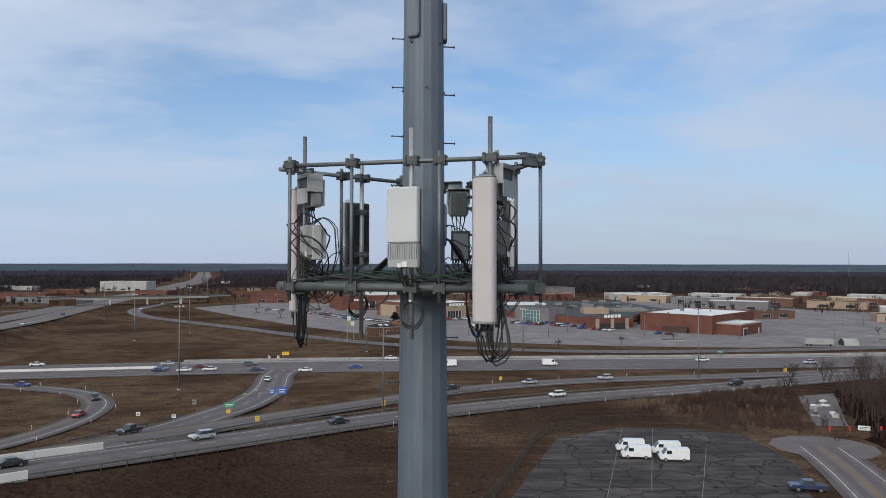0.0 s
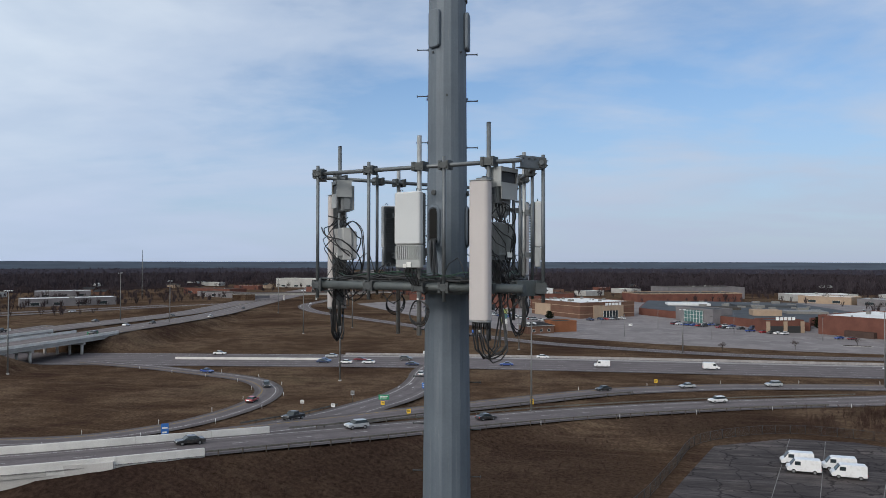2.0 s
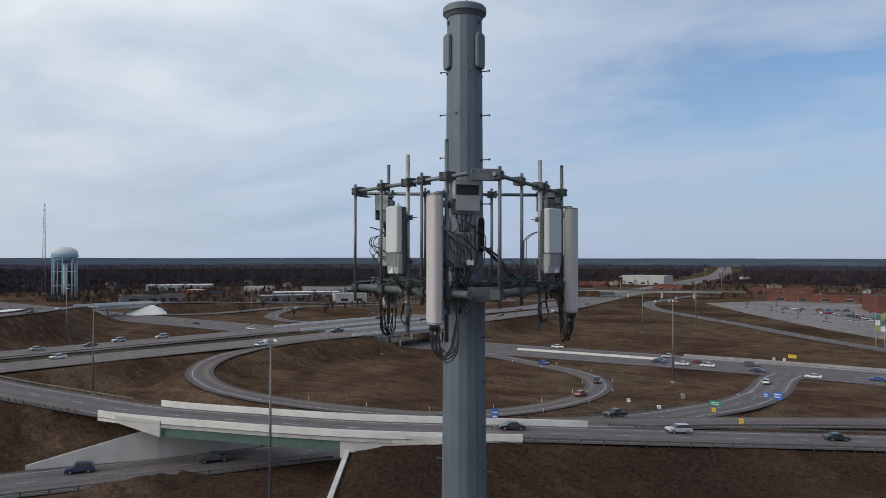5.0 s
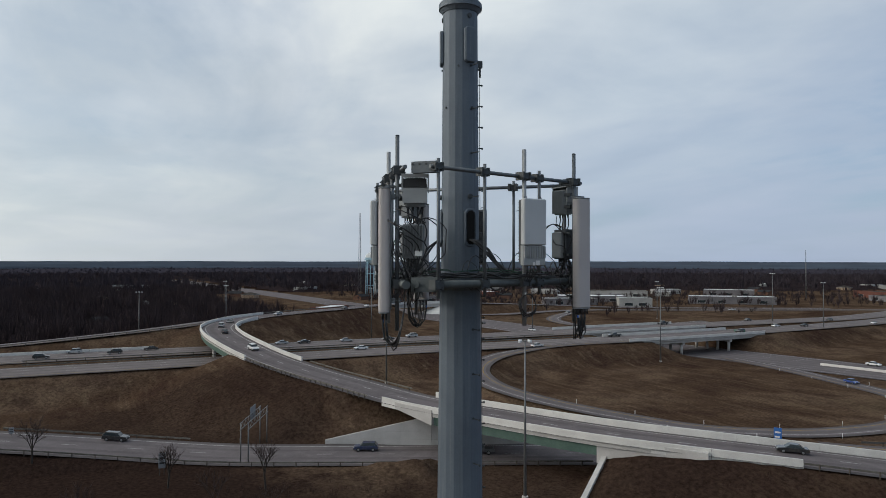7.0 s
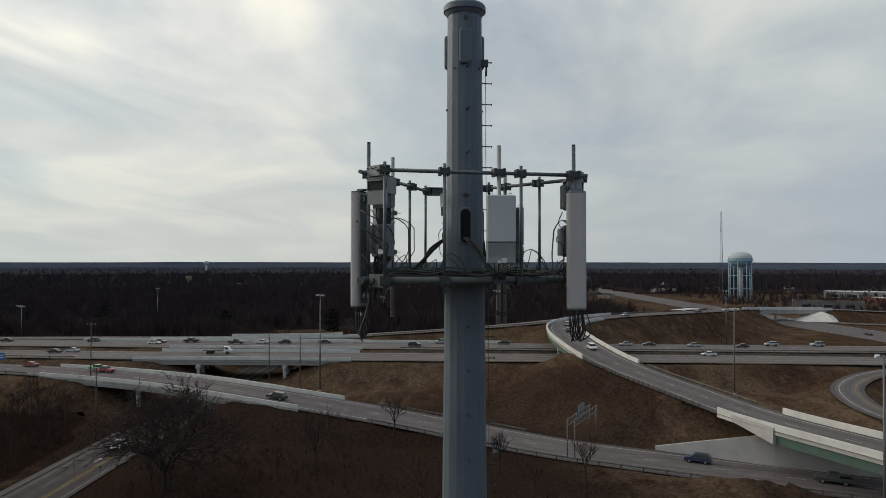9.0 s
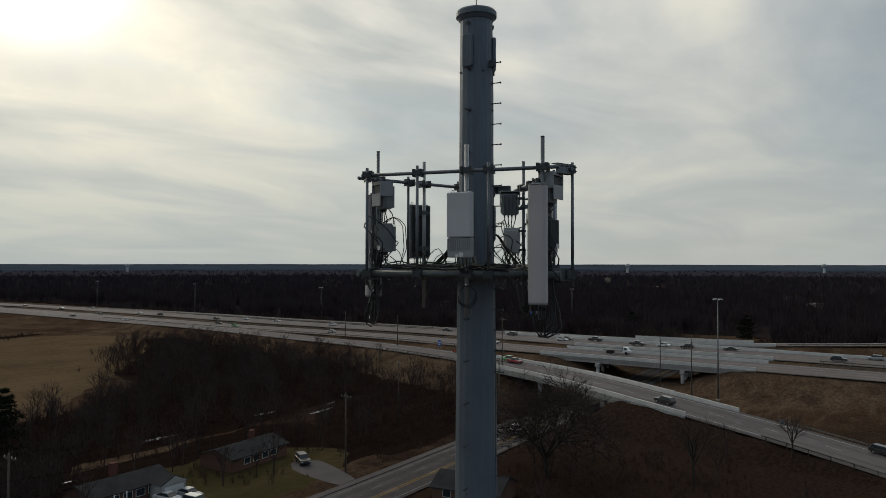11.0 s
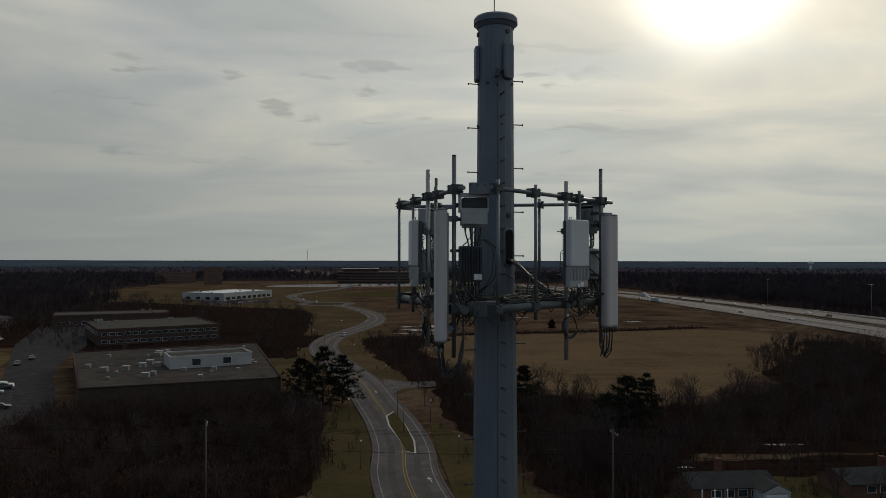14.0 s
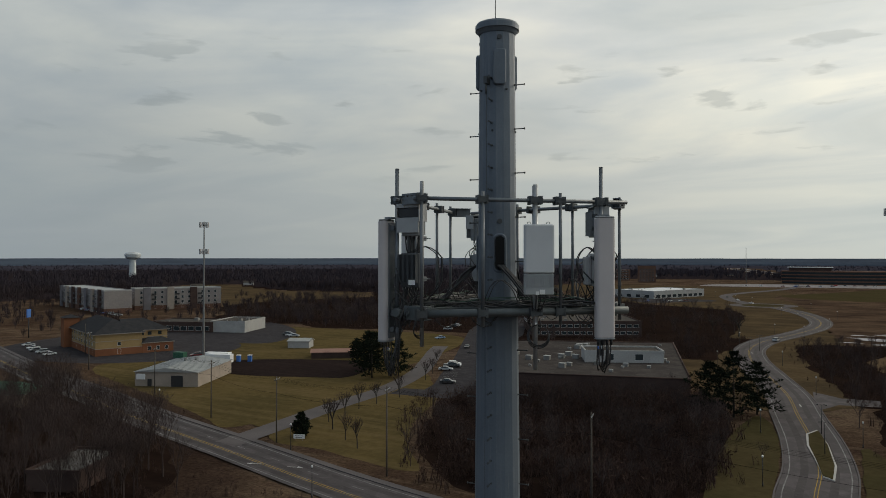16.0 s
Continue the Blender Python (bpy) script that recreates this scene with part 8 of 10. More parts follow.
for x, y, yaw in ((39.6, 123.4, 172), (46.2, 121.4, 172), (39.8, 128.2, 172), (46.2, 126.2, 172)):
    parked(x, y, "van", "white", yaw)
parked(62, 103.5, "pickup", "dark blue", 170)
for x, y, kind, col, yaw in ((-56, -89.5, "sedan", "white", 100), (-59, -88.5, "sedan", "silver", 95), (-57, -84, "suv", "white", 95), (-83, -87.5, "suv", "black", 60), (-52, -88, "sedan", "dark grey", 90),
                             (111, -203, "suv", "white", 200), (112.4, -205.6, "suv", "white", 200), (97.5, -174, "sedan", "black", 200), (131, -251, "sedan", "black", 110), (133, -266, "sedan", "black", 110),
                             (157, -274, "sedan", "light blue", 60), (193, -164, "pickup", "red", 40), (208, -177, "suv", "maroon", 60), (225, -249, "sedan", "white", 20), (229, -251, "suv", "dark grey", 20), (221, -247, "sedan", "silver", 20),
                             (284, -160, "sedan", "white", 80), (276, -156, "sedan", "dark grey", 80), (268, -154, "suv", "silver", 80), (260, -152, "sedan", "white", 80), (289, -213, "suv", "black", 20), (296, -165, "sedan", "silver", 80)):
    parked(x, y, kind, col, yaw)
rn = random.Random(11)
cols = ["white", "white", "silver", "silver", "black", "dark grey", "dark blue", "maroon", "red", "blue"]
kinds = ["sedan", "sedan", "suv", "suv", "pickup"]
# rows of parked cars before the shops, then thinner rows further out
for x0, y0, x1, y1, n, fill, yaw in ((52, 425, 84, 400, 14, 0.8, 38), (-60, 470, -22, 430, 22, 0.75, 45), (-75, 500, -45, 462, 20, 0.7, 45), (-95, 520, -60, 480, 20, 0.7, 45), (0, 440, 30, 462, 10, 0.5, 130),
                                     (86, 388, 100, 376, 6, 0.8, 38), (55, 433, 92, 408, 12, 0.5, 38), (200, 560, 260, 520, 14, 0.6, 60), (240, 600, 320, 540, 20, 0.6, 60), (400, -284, 470, -306, 20, 0.8, 70),
                                     (110, -195, 118, -228, 10, 0.3, 200), (140, -290, 152, -330, 12, 0.25, 200), (170, -300, 182, -340, 12, 0.2, 200), (60, -1040, -40, -1060, 10, 0.5, 5), (90, -1010, -20, -1030, 9, 0.45, 5),
                                     (120, -985, 20, -1000, 8, 0.4, 5), (112, -620, 140, -600, 8, 0.6, 66), (-130, 545, -60, 548, 14, 0.4, 10), (120, 360, 140, 350, 5, 0.4, 30)):
    for i in range(n):
        if rn.random() < fill:
            t = i / max(1, n - 1)
            parked(x0 + (x1 - x0) * t + rn.uniform(-0.2, 0.2), y0 + (y1 - y0) * t, rn.choice(kinds), rn.choice(cols), yaw + rn.choice((0, 180)) + rn.uniform(-2, 2))
# a flatbed truck on the interstate and a long goods trailer far off
tr = thing("flatbed_truck", pose(-222, -78, 6.35, 0, 0, 90), "white cab flatbed tow truck on the bridge", "truck")
part("cab", bevelled(extrude_side([(2.2, 0.6), (4.6, 0.6), (4.65, 1.3), (4.1, 1.5), (3.7, 2.4), (2.3, 2.5)], 2.2, 2.0, 1.4), "cab", M["paint white"]), None, tr)
part("flat_bed", Geo().rbox((-1.2, 0, 1.15), (6.8, 2.4, 0.25), 0.05), M["black"], tr)
part("head_board", Geo().cbox((2.1, 0, 1.8), (0.1, 2.3, 1.2)), M["dark_metal"], tr)
part("side_window", Geo().box(2.7, -1.12, 1.6, 3.7, 1.12, 2.2), M["glass"], tr)
for x in (3.5, -1.8, -3.0):
    for s in (-1, 1):
        part("wheel", Geo().cyl((x, s * 1.0 - 0.15, 0.5), (x, s * 1.0 + 0.15, 0.5), 0.5, 0.5, 14), M["tyre"], tr)
for x, y in ((-262, -690), (-240, -600)):
    lt = thing("goods_lorry", pose(x, y, 0.1, 0, 0, 92), "long pale goods lorry far along the interstate", "lorry", "lorries")
    part("trailer", Geo().rbox((-2, 0, 2.5), (15, 2.6, 3.0), 0.1), M["rru"], lt)
    part("cab", Geo().rbox((7.4, 0, 1.9), (2.6, 2.5, 2.6), 0.3), M["paint white"], lt)
    for x2 in (7.5, 4.5, -6, -7.4):
        for s in (-1, 1):
            part("wheel", Geo().cyl((x2, s * 1.1 - 0.15, 0.5), (x2, s * 1.1 + 0.15, 0.5), 0.5, 0.5, 12), M["tyre"], lt)

# ---- fields, lawns and lots ----
def inside(x, y, poly):
    """Which of the plan points lie in a polygon."""
    x, y = np.asarray(x, float), np.asarray(y, float)
    hit = np.zeros(x.shape, bool)
    k = len(poly)
    for i in range(k):
        (x0, y0), (x1, y1) = poly[i], poly[(i + 1) % k]
        if y0 != y1:
            hit ^= ((y0 > y) != (y1 > y)) & (x < (x1 - x0) * (y - y0) / (y1 - y0) + x0)
    return hit


def patch(name, label, pts, mat_key, z, wobble=0.0, category="ground", rounded=True):
    """A flat patch of ground with a soft outline."""
    if rounded:
        L = smooth_line([(*p, 0) for p in list(pts) + [pts[0], pts[1]]], 3.0)
        n0 = int(np.hypot(L[:, 0] - pts[1][0], L[:, 1] - pts[1][1])[:len(L) // 2].argmin())
        n1 = len(L) - 1
        P = [tuple(p[:2]) for p in L[n0:n1]]
    else:
        P = list(pts)
    if wobble:
        P = [(x + wobble * noise.noise((x * 0.13, y * 0.13, 1.0)), y + wobble * noise.noise((x * 0.13, y * 0.13, 7.0))) for x, y in P]
    area = sum(a[0] * b[1] - b[0] * a[1] for a, b in zip(P, P[1:] + P[:1]))
    if area < 0:
        P = P[::-1]
    b = bmesh.new()
    b.faces.new([b.verts.new((x, y, z + 0.002)) for x, y in P])
    bmesh.ops.triangulate(b, faces=list(b.faces))
    me = bpy.data.meshes.new(name)
    b.to_mesh(me)
    b.free()
    me.materials.append(M[mat_key])
    return tagged(new(name, me), label, category, kind="structure")


def field_material(name, c0, c1, c2, row_dir, row_scale, row_amount):
    m = bpy.data.materials.new(name)
    m.use_nodes = True
    n = Nodes(m.node_tree)
    co = n.add("NewGeometry").outputs["Position"]
    a = n.add("TexNoise", {"Vector": co, "Scale": 0.03, "Detail": 8.0, "Roughness": 0.65}).outputs[0]
    b = n.add("TexNoise", {"Vector": co, "Scale": 0.5, "Detail": 7.0, "Roughness": 0.75}).outputs[0]
    rows = n.add("TexNoise", {"Vector": n.add("Mapping", {0: co, 2: (0, 0, row_dir), 3: (0.015, row_scale, 1)}).outputs[0], "Scale": 1.0, "Detail": 4.0, "Roughness": 0.6}).outputs[0]
    c = n.mix(n.ramp(a, [(0.41, 0.0), (0.59, 1.0)]), c0, c1)
    c = n.mix(n.ramp(rows, [(0.45, 0.0), (0.65, row_amount)]), c, c2)
    c = n.mix(0.55, c, n.ramp(b, [(0.3, 0.45), (0.7, 1.2)]), "MULTIPLY")
    p = n.add("BsdfPrincipled", {"Base Color": c, "Roughness": 0.95, "Specular IOR Level": 0.0})
    bu = n.add("Bump", {"Height": b, "Strength": 0.5, "Distance": 0.3})
    m.node_tree.links.new(bu.outputs[0], p.inputs["Normal"])
    n.add("OutputMaterial", {0: p.outputs[0]})
    return m


def cracked_lot():
    m = bpy.data.materials.new("cracked_old_asphalt")
    m.use_nodes = True
    n = Nodes(m.node_tree)
    co = n.add("NewGeometry").outputs["Position"]
    a = n.add("TexNoise", {"Vector": co, "Scale": 0.09, "Detail": 8.0, "Roughness": 0.65}).outputs[0]
    warp = n.add("VectorMath", {0: co, 1: n.add("VectorMath", {0: n.add("TexNoise", {"Vector": co, "Scale": 0.25, "Detail": 5.0}).outputs[1], 3: 5.0}, operation="SCALE").outputs[0]}, operation="ADD").outputs[0]
    v = n.add("TexVoronoi", {"Vector": warp, "Scale": 0.16})
    v.feature = "DISTANCE_TO_EDGE"
    crack = n.ramp(v.outputs[0], [(0.0, 1.0), (0.032, 0.0)])
    v2 = n.add("TexVoronoi", {"Vector": warp, "Scale": 0.5})
    v2.feature = "DISTANCE_TO_EDGE"
    crack2 = n.ramp(v2.outputs[0], [(0.0, 0.55), (0.03, 0.0)])
    g = n.add("TexNoise", {"Vector": co, "Scale": 6.0, "Detail": 6.0, "Roughness": 0.7}).outputs[0]
    c = n.ramp(a, [(0.3, (0.0470, 0.0430, 0.0455)), (0.5, (0.0735, 0.0665, 0.068)), (0.7, (0.112, 0.0985, 0.0965))])
    lay = n.add("Mapping", {0: co, 2: (0, 0, radians(8)), 3: (0.045, 0.75, 1.0)}).outputs[0]
    streak = n.add("TexNoise", {"Vector": lay, "Scale": 1.0, "Detail": 7.0, "Roughness": 0.65, "Distortion": 0.4}).outputs[0]
    c = n.mix(0.85, c, n.ramp(streak, [(0.36, 0.55), (0.52, 0.95), (0.66, 1.55)]), "MULTIPLY")
    c = n.mix(n.ramp(a, [(0.58, 0.0), (0.7, 0.5)]), c, (0.135, 0.118, 0.112))
    c = n.mix(crack, c, (0.020, 0.018, 0.019))
    c = n.mix(crack2, c, (0.0473, 0.0443, 0.0481))
    c = n.mix(0.4, c, n.ramp(g, [(0.3, 0.55), (0.7, 1.15)]), "MULTIPLY")
    p = n.add("BsdfPrincipled", {"Base Color": c, "Roughness": 0.9, "Specular IOR Level": 0.04})
    n.add("OutputMaterial", {0: p.outputs[0]})
    return m


M["stubble"] = field_material("straw_stubble_field", (0.1332, 0.0925, 0.0561), (0.0999, 0.0697, 0.0431), (0.1819, 0.1298, 0.0822), 0.55, 0.35, 0.3)
M["wet_field"] = field_material("wet_brown_field", (0.098, 0.064, 0.043), (0.042, 0.0275, 0.0212), (0.128, 0.088, 0.058), 0.2, 0.12, 0.5)
M["lawn"] = field_material("winter_lawn", (0.1092, 0.0808, 0.0353), (0.0798, 0.0621, 0.0278), (0.1418, 0.1024, 0.0514), 0.9, 0.25, 0.5)
M["green_lawn"] = field_material("greenish_winter_grass", (0.0546, 0.0473, 0.0225), (0.063, 0.0502, 0.0257), (0.084, 0.065, 0.0342), 0.4, 0.1, 0.5)
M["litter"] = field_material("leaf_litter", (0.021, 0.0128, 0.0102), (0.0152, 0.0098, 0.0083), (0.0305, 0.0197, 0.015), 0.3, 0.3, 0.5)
M["mulch"] = field_material("dark_mulch", (0.0284, 0.0202, 0.0187), (0.0231, 0.0172, 0.0166), (0.0399, 0.0286, 0.0262), 0.3, 0.3, 0.4)
M["ice"] = surface("wet_ice_patch", (0.378, 0.3644, 0.4066), (0.105, 0.0985, 0.107), rough=0.35, scale=0.2, space="World")
M["old_lot"] = cracked_lot()
patch("car_park_old", "cracked old asphalt car park edged by scrub", [(6, 84), (13.2, 100.7), (20, 120), (27.3, 139.4), (43.5, 149), (56, 148), (67.5, 141.4), (68.5, 130), (67.7, 116), (61.8, 102.7), (57, 88)], "old_lot", 0.03, 0.5, "car park", False)
patch("turning_circle", "grey asphalt turning circle at the street end", [(80 + 10.5 * math.cos(a), 131 + 9.5 * math.sin(a)) for a in np.linspace(0, 6.28, 12)[:-1]], "asphalt", 0.062, 0, "road")
patch("rubble_strip", "pale rubble strip in the scrub", [(103, 186), (89, 150), (96, 149), (105, 168), (116, 190)], "asphalt", 0.03, 0.6, "ground", False)
patch("mall_car_park", "wide pale car park of the shopping centre", [(-194, 577), (-133, 484), (-71, 402), (-16, 342), (30, 322), (85, 306), (140, 300), (217, 306), (300, 330), (400, 450), (300, 560), (200, 680), (-28, 660), (-150, 660)], "mall_lot", 0.006, 0, "car park", False)
M["meadow"] = field_material("tan_winter_meadow", (0.0882, 0.0626, 0.0360), (0.0605, 0.0449, 0.0282), (0.1159, 0.0828, 0.0475), 1.2, 0.08, 0.6)
patch("meadow", "tan and olive winter meadow round the winding road", [(14, -180), (30, -200), (60, -262), (90, -330), (112, -420), (110, -640), (60, -760), (-4, -640), (-10, -420), (-6, -340), (-14, -260), (-12, -200)], "meadow", 0.003, 3)
patch("meadow", "tan winter meadow beyond the far office", [(40, -640), (200, -560), (330, -600), (330, -900), (120, -960), (60, -900)], "meadow", 0.0005, 3)
patch("stubble_field", "straw-coloured stubble field", [(-5, -290), (-27, -329), (-58, -347), (-91, -345), (-149, -365), (-188, -348), (-190, -296), (-140, -232), (-98, -190), (-79, -178), (-34, -200), (-12, -245)], "stubble", 0.012, 3)
patch("wet_field", "wet brown rough field", [(-7, -358), (4, -430), (8, -503), (30, -640), (50, -749), (-20, -930), (-94, -1060), (-212, -1046), (-222, -700), (-225, -500), (-205, -385), (-150, -372), (-90, -352), (-40, -348)], "wet_field", 0.006, 3)
patch("green_field", "dull green winter field", [(48, -749), (0, -860), (-94, -1050), (-200, -1040), (-170, -880), (-125, -779), (-32, -690)], "green_lawn", 0.01, 3)
patch("tan_field", "tan winter field with standing water in the woods", [(436, -392), (330, -462), (424, -604), (552, -594), (700, -684), (750, -640), (600, -424)], "meadow", 0.0025, 3)
rn = random.Random(15)
for cx, cy, a, b in ((-16, -372, 7, 3), (-24, -392, 5, 2.6), (-12, -386, 6, 2.2), (-30, -380, 4, 1.6), (-8, -350, 5, 1.8), (-70, -440, 10, 1.6), (-88, -446, 7, 1.2), (-50, -436, 5, 1.0), (-60, -522, 12, 1.8), (-82, -526, 8, 1.4),
                     (-130, -404, 9, 1.4), (-150, -410, 7, 1.2), (-53, -111.5, 1.6, 0.4), (-80, -126, 4.0, 0.8), (-120, -118, 4, 0.8), (-110, -126, 3, 0.7), (-128, -122, 2.5, 0.6)):
    pts = [(cx + a * rn.uniform(0.5, 1.3) * math.cos(q * 0.7), cy + b * rn.uniform(0.5, 1.3) * math.sin(q * 0.7)) for q in range(9)]
    patch("ice_patch", "pale ice and meltwater lying on the ground", pts, "ice", 0.02, 2.0)
patch("lawn_patch", "yellow-green winter lawn", [(166, -150), (140, -148), (118, -150), (112, -104), (130, -108), (155, -120)], "lawn", 0.012, 1)
patch("lawn_patch", "wide dull lawn between the street and the drive", [(62, -96), (100, -104), (150, -116), (205, -134), (222, -150), (205, -178), (188, -200), (150, -204), (118, -190), (104, -176), (92, -154), (74, -114)], "lawn", 0.0045, 1)
patch("lawn_patch", "broad yellow winter lawn behind the workshop", [(188, -178), (150, -198), (128, -200), (140, -265), (160, -290), (200, -290), (270, -275), (250, -221), (222, -200)], "lawn", 0.012, 1)
patch("mulch_bed", "dark mulched ground behind the workshop", [(168, -155), (131, -166), (147, -198), (188, -178)], "mulch", 0.016, 0.6)
patch("verge", "dull green verge beside the winding road", [(6, -150), (3.5, -100), (12, -96), (15, -130), (15, -155), (12, -172)], "green_lawn", 0.012, 0.6)
patch("verge", "dull green verge beside the winding road", [(-9, -150), (-9, -100), (-22, -92), (-20, -120), (-14, -140)], "green_lawn", 0.012, 0.6)
patch("lawn_patch", "winter lawn with young trees beside the drive", [(101, -102), (102, -140), (98, -165), (88, -150), (74, -112), (60, -95), (80, -97)], "lawn", 0.012, 1)
patch("lawn_patch", "dull lawn around the ranch houses", [(-62, -104), (-78, -106), (-92, -96), (-90, -82), (-60, -76), (-44, -80), (-42, -96)], "green_lawn", 0.012, 2)
patch("hotel_car_park", "dark asphalt hotel car park", [(222, -150), (250, -140), (300, -155), (312, -215), (230, -218), (205, -178)], "lot", 0.016, 0, "car park")
patch("office_car_park", "dark asphalt office car park", [(104, -152), (85, -154), (82, -166), (92, -192), (106, -222), (118, -254), (130, -308), (168, -405), (193, -403), (163, -315), (134, -250), (120, -219), (107, -186), (100.5, -171), (98.5, -162), (105, -161)], "lot", 0.026, 0, "car park", False)
patch("strip_car_park", "asphalt car park of the strip offices", [(215, -222), (262, -216), (300, -228), (330, -290), (290, -300), (240, -270)], "lot", 0.02, 0, "car park")
patch("campus_car_park", "wide pale car park far off with snow ridges", [(150, -975), (-60, -1000), (-85, -1090), (120, -1070)], "mall_lot", 0.016, 0, "car park")
patch("white_office_lot", "car park before the white office", [(90, -640), (130, -590), (160, -620), (130, -660)], "lot", 0.016, 0, "car park")
patch("driveway", "pale concrete driveway", [(-81, -73), (-77, -73), (-79, -86), (-84, -90), (-86, -86)], "shoulder", 0.02, 0, "driveway")
patch("driveway", "pale concrete driveway", [(-60, -74), (-55, -74), (-54, -90), (-60, -90)], "shoulder", 0.02, 0, "driveway")
patch("roundabout_ring", "grey asphalt roundabout", [(50 + 25 * math.cos(a), -597 + 25 * math.sin(a)) for a in np.linspace(0, 6.28, 20)[:-1]], "dark_asphalt", 0.075, 0, "road")
patch("roundabout_island", "grassy roundabout island", [(50 + 16 * math.cos(a), -597 + 16 * math.sin(a)) for a in np.linspace(0, 6.28, 20)[:-1]], "green_lawn", 0.10, 0)
patch("bare_field", "bare tan ground beyond the woods", [(170, -560), (330, -520), (420, -560), (300, -640)], "stubble", 0.01, 3)
patch("bare_field", "bare tan ground beyond the woods", [(240, -700), (420, -640), (520, -700), (360, -800)], "wet_field", 0.01, 3)
for pts in ([(-22, -396), (-38, -392), (-36, -382), (-24, -386)], [(-14, -372), (-34, -368), (-30, -360), (-12, -364)], [(-20, -352), (-30, -350), (-27, -345), (-18, -346)]):
    patch("ice_patch", "broken white ice lying in the wet field", pts, "ice", 0.022, 3.0)
patch("side_street_mouth", "asphalt mouth of a side street", [(2.0, -213), (-5, -206), (-14, -207), (-14, -198), (-4.5, -196), (0.2, -185)], "dark_asphalt", 0.018, 0, "road", False)
# raised median with a kerb
isl = [(-0.6, -163), (1.4, -158), (0.8, -148), (-1.2, -136), (-2.6, -126), (-4.4, -124.5), (-4.6, -134), (-3.0, -150)]
med = thing("planted_median", pose(-2, -143, 0), "raised kerbed grass median in the road", "median")
part("kerb", Geo().prism([(x + 2, y + 143) for x, y in isl][::-1], -0.2, 0.2), M["deck"], med)
part("turf", Geo().prism([((x + 2) * 0.86, (y + 143) * 0.97) for x, y in isl][::-1], 0.2, 0.26), M["green_lawn"], med)
# pavement with kerb along the street
walk_line = cut(ROADS["cross_street"]["L"], (-140, -66), (330, -160))
tagged(part("pavement", sweep(offset(walk_line, -6.2), [(-0.75, -0.4), (-0.75, 0.13), (0.75, 0.13), (0.75, -0.4)]), M["shoulder"]), "pale concrete pavement beside the street", "pavement", kind="structure")
# kerb along the winding road
for s in (1, -1):
    wl = offset(cut(ROADS["winding_road"]["L"], (-4, -92), (40, -580)), s * 5.95)
    tagged(part("kerb", sweep(wl, [(-0.15, -0.3), (-0.15, 0.13), (0.15, 0.13), (0.15, -0.3)]), M["shoulder"]), "pale concrete kerb of the winding road", "kerb", kind="structure")
# painted arrows and bays
def arrow(x, y, yaw, z):
    m = pose(x, y, z, 0, 0, yaw)
    g = Geo().add([(-0.12, -1.5, 0), (0.12, -1.5, 0), (0.12, 0.4, 0), (-0.12, 0.4, 0), (-0.5, 0.4, 0), (0.5, 0.4, 0), (0, 1.5, 0)], [(0, 1, 2, 3), (4, 5, 6)]).moved(m)
    return tagged(part("road_arrow", g, M["line"]), "worn white lane arrow painted on the asphalt", "road marking", "lane arrows", kind="structure")


for x, y, yaw in ((-6, -108, 190), (4, -190, 10), (80, -86, 110), (88, -84, 290), (-118, -66, 90), (-50, 196, 0), (-48, 190, 0), (-52, 190, 0), (26, -292, 10)):
    arrow(x, y, yaw, 0.13)
for x0, y0, x1, y1 in ((43.8, 148.6, 28.5, 101), (55.6, 129.9, 42.5, 98), (50.4, 147.6, 36.5, 104)):
    mid, run = ((x0 + x1) / 2, (y0 + y1) / 2), math.hypot(x1 - x0, y1 - y0)
    ob = part("bay_line", Geo().cbox((0, 0, 0), (0.11, run, 0.004)), M["dim_line"], at=pose(mid[0], mid[1], 0.045, 0, 0, math.degrees(math.atan2(y1 - y0, x1 - x0)) - 90))
    tagged(ob, "faded white parking bay line", "road marking", "bay lines", kind="structure")
for k in range(9):
    ob = part("bay_line", Geo().cbox((0, 0, 0), (5.0, 0.12, 0.004)), M["dim_line"], at=pose(99.5 + 1.15 * k, -177 - 2.6 * k, 0.05, 0, 0, 22))
    tagged(ob, "faded white parking bay line", "road marking", "bay lines", kind="structure")
# wire fence round the old car park
fl = smooth_line([(3, 84, 0), (11, 102, 0), (17.5, 121, 0), (25, 141, 0), (42, 152.5, 0), (57, 151.5, 0), (70.5, 145, 0)], 3.0)
fence = thing("wire_fence", pose(22, 140, 0), "dark chain-link fence round the old car park", "fence")
for p in fl[::1]:
    part("post", Geo().cyl((p[0] - 22, p[1] - 140, -0.2), (p[0] - 22, p[1] - 140, 2.0), 0.05, 0.05, 6), M["dark_metal"], fence)
for z in (0.15, 1.95):
    part("rail", Geo().tube([(p[0] - 22, p[1] - 140, z) for p in fl], 0.03, 5), M["dark_metal"], fence)
mesh_w = Geo()
for a, b in zip(fl, fl[1:]):
    for k in range(8):
        t0 = k / 8
        p = a + (b - a) * t0
        q = a + (b - a) * min(1, t0 + 0.35)
        mesh_w.cyl((p[0] - 22, p[1] - 140, 0.15), (q[0] - 22, q[1] - 140, 1.95), 0.012, 0.012, 3, cap=False)
        mesh_w.cyl((q[0] - 22, q[1] - 140, 0.15), (p[0] - 22, p[1] - 140, 1.95), 0.012, 0.012, 3, cap=False)
tagged(part("wire_mesh", mesh_w, M["dark_metal"], fence), kind="stuff")
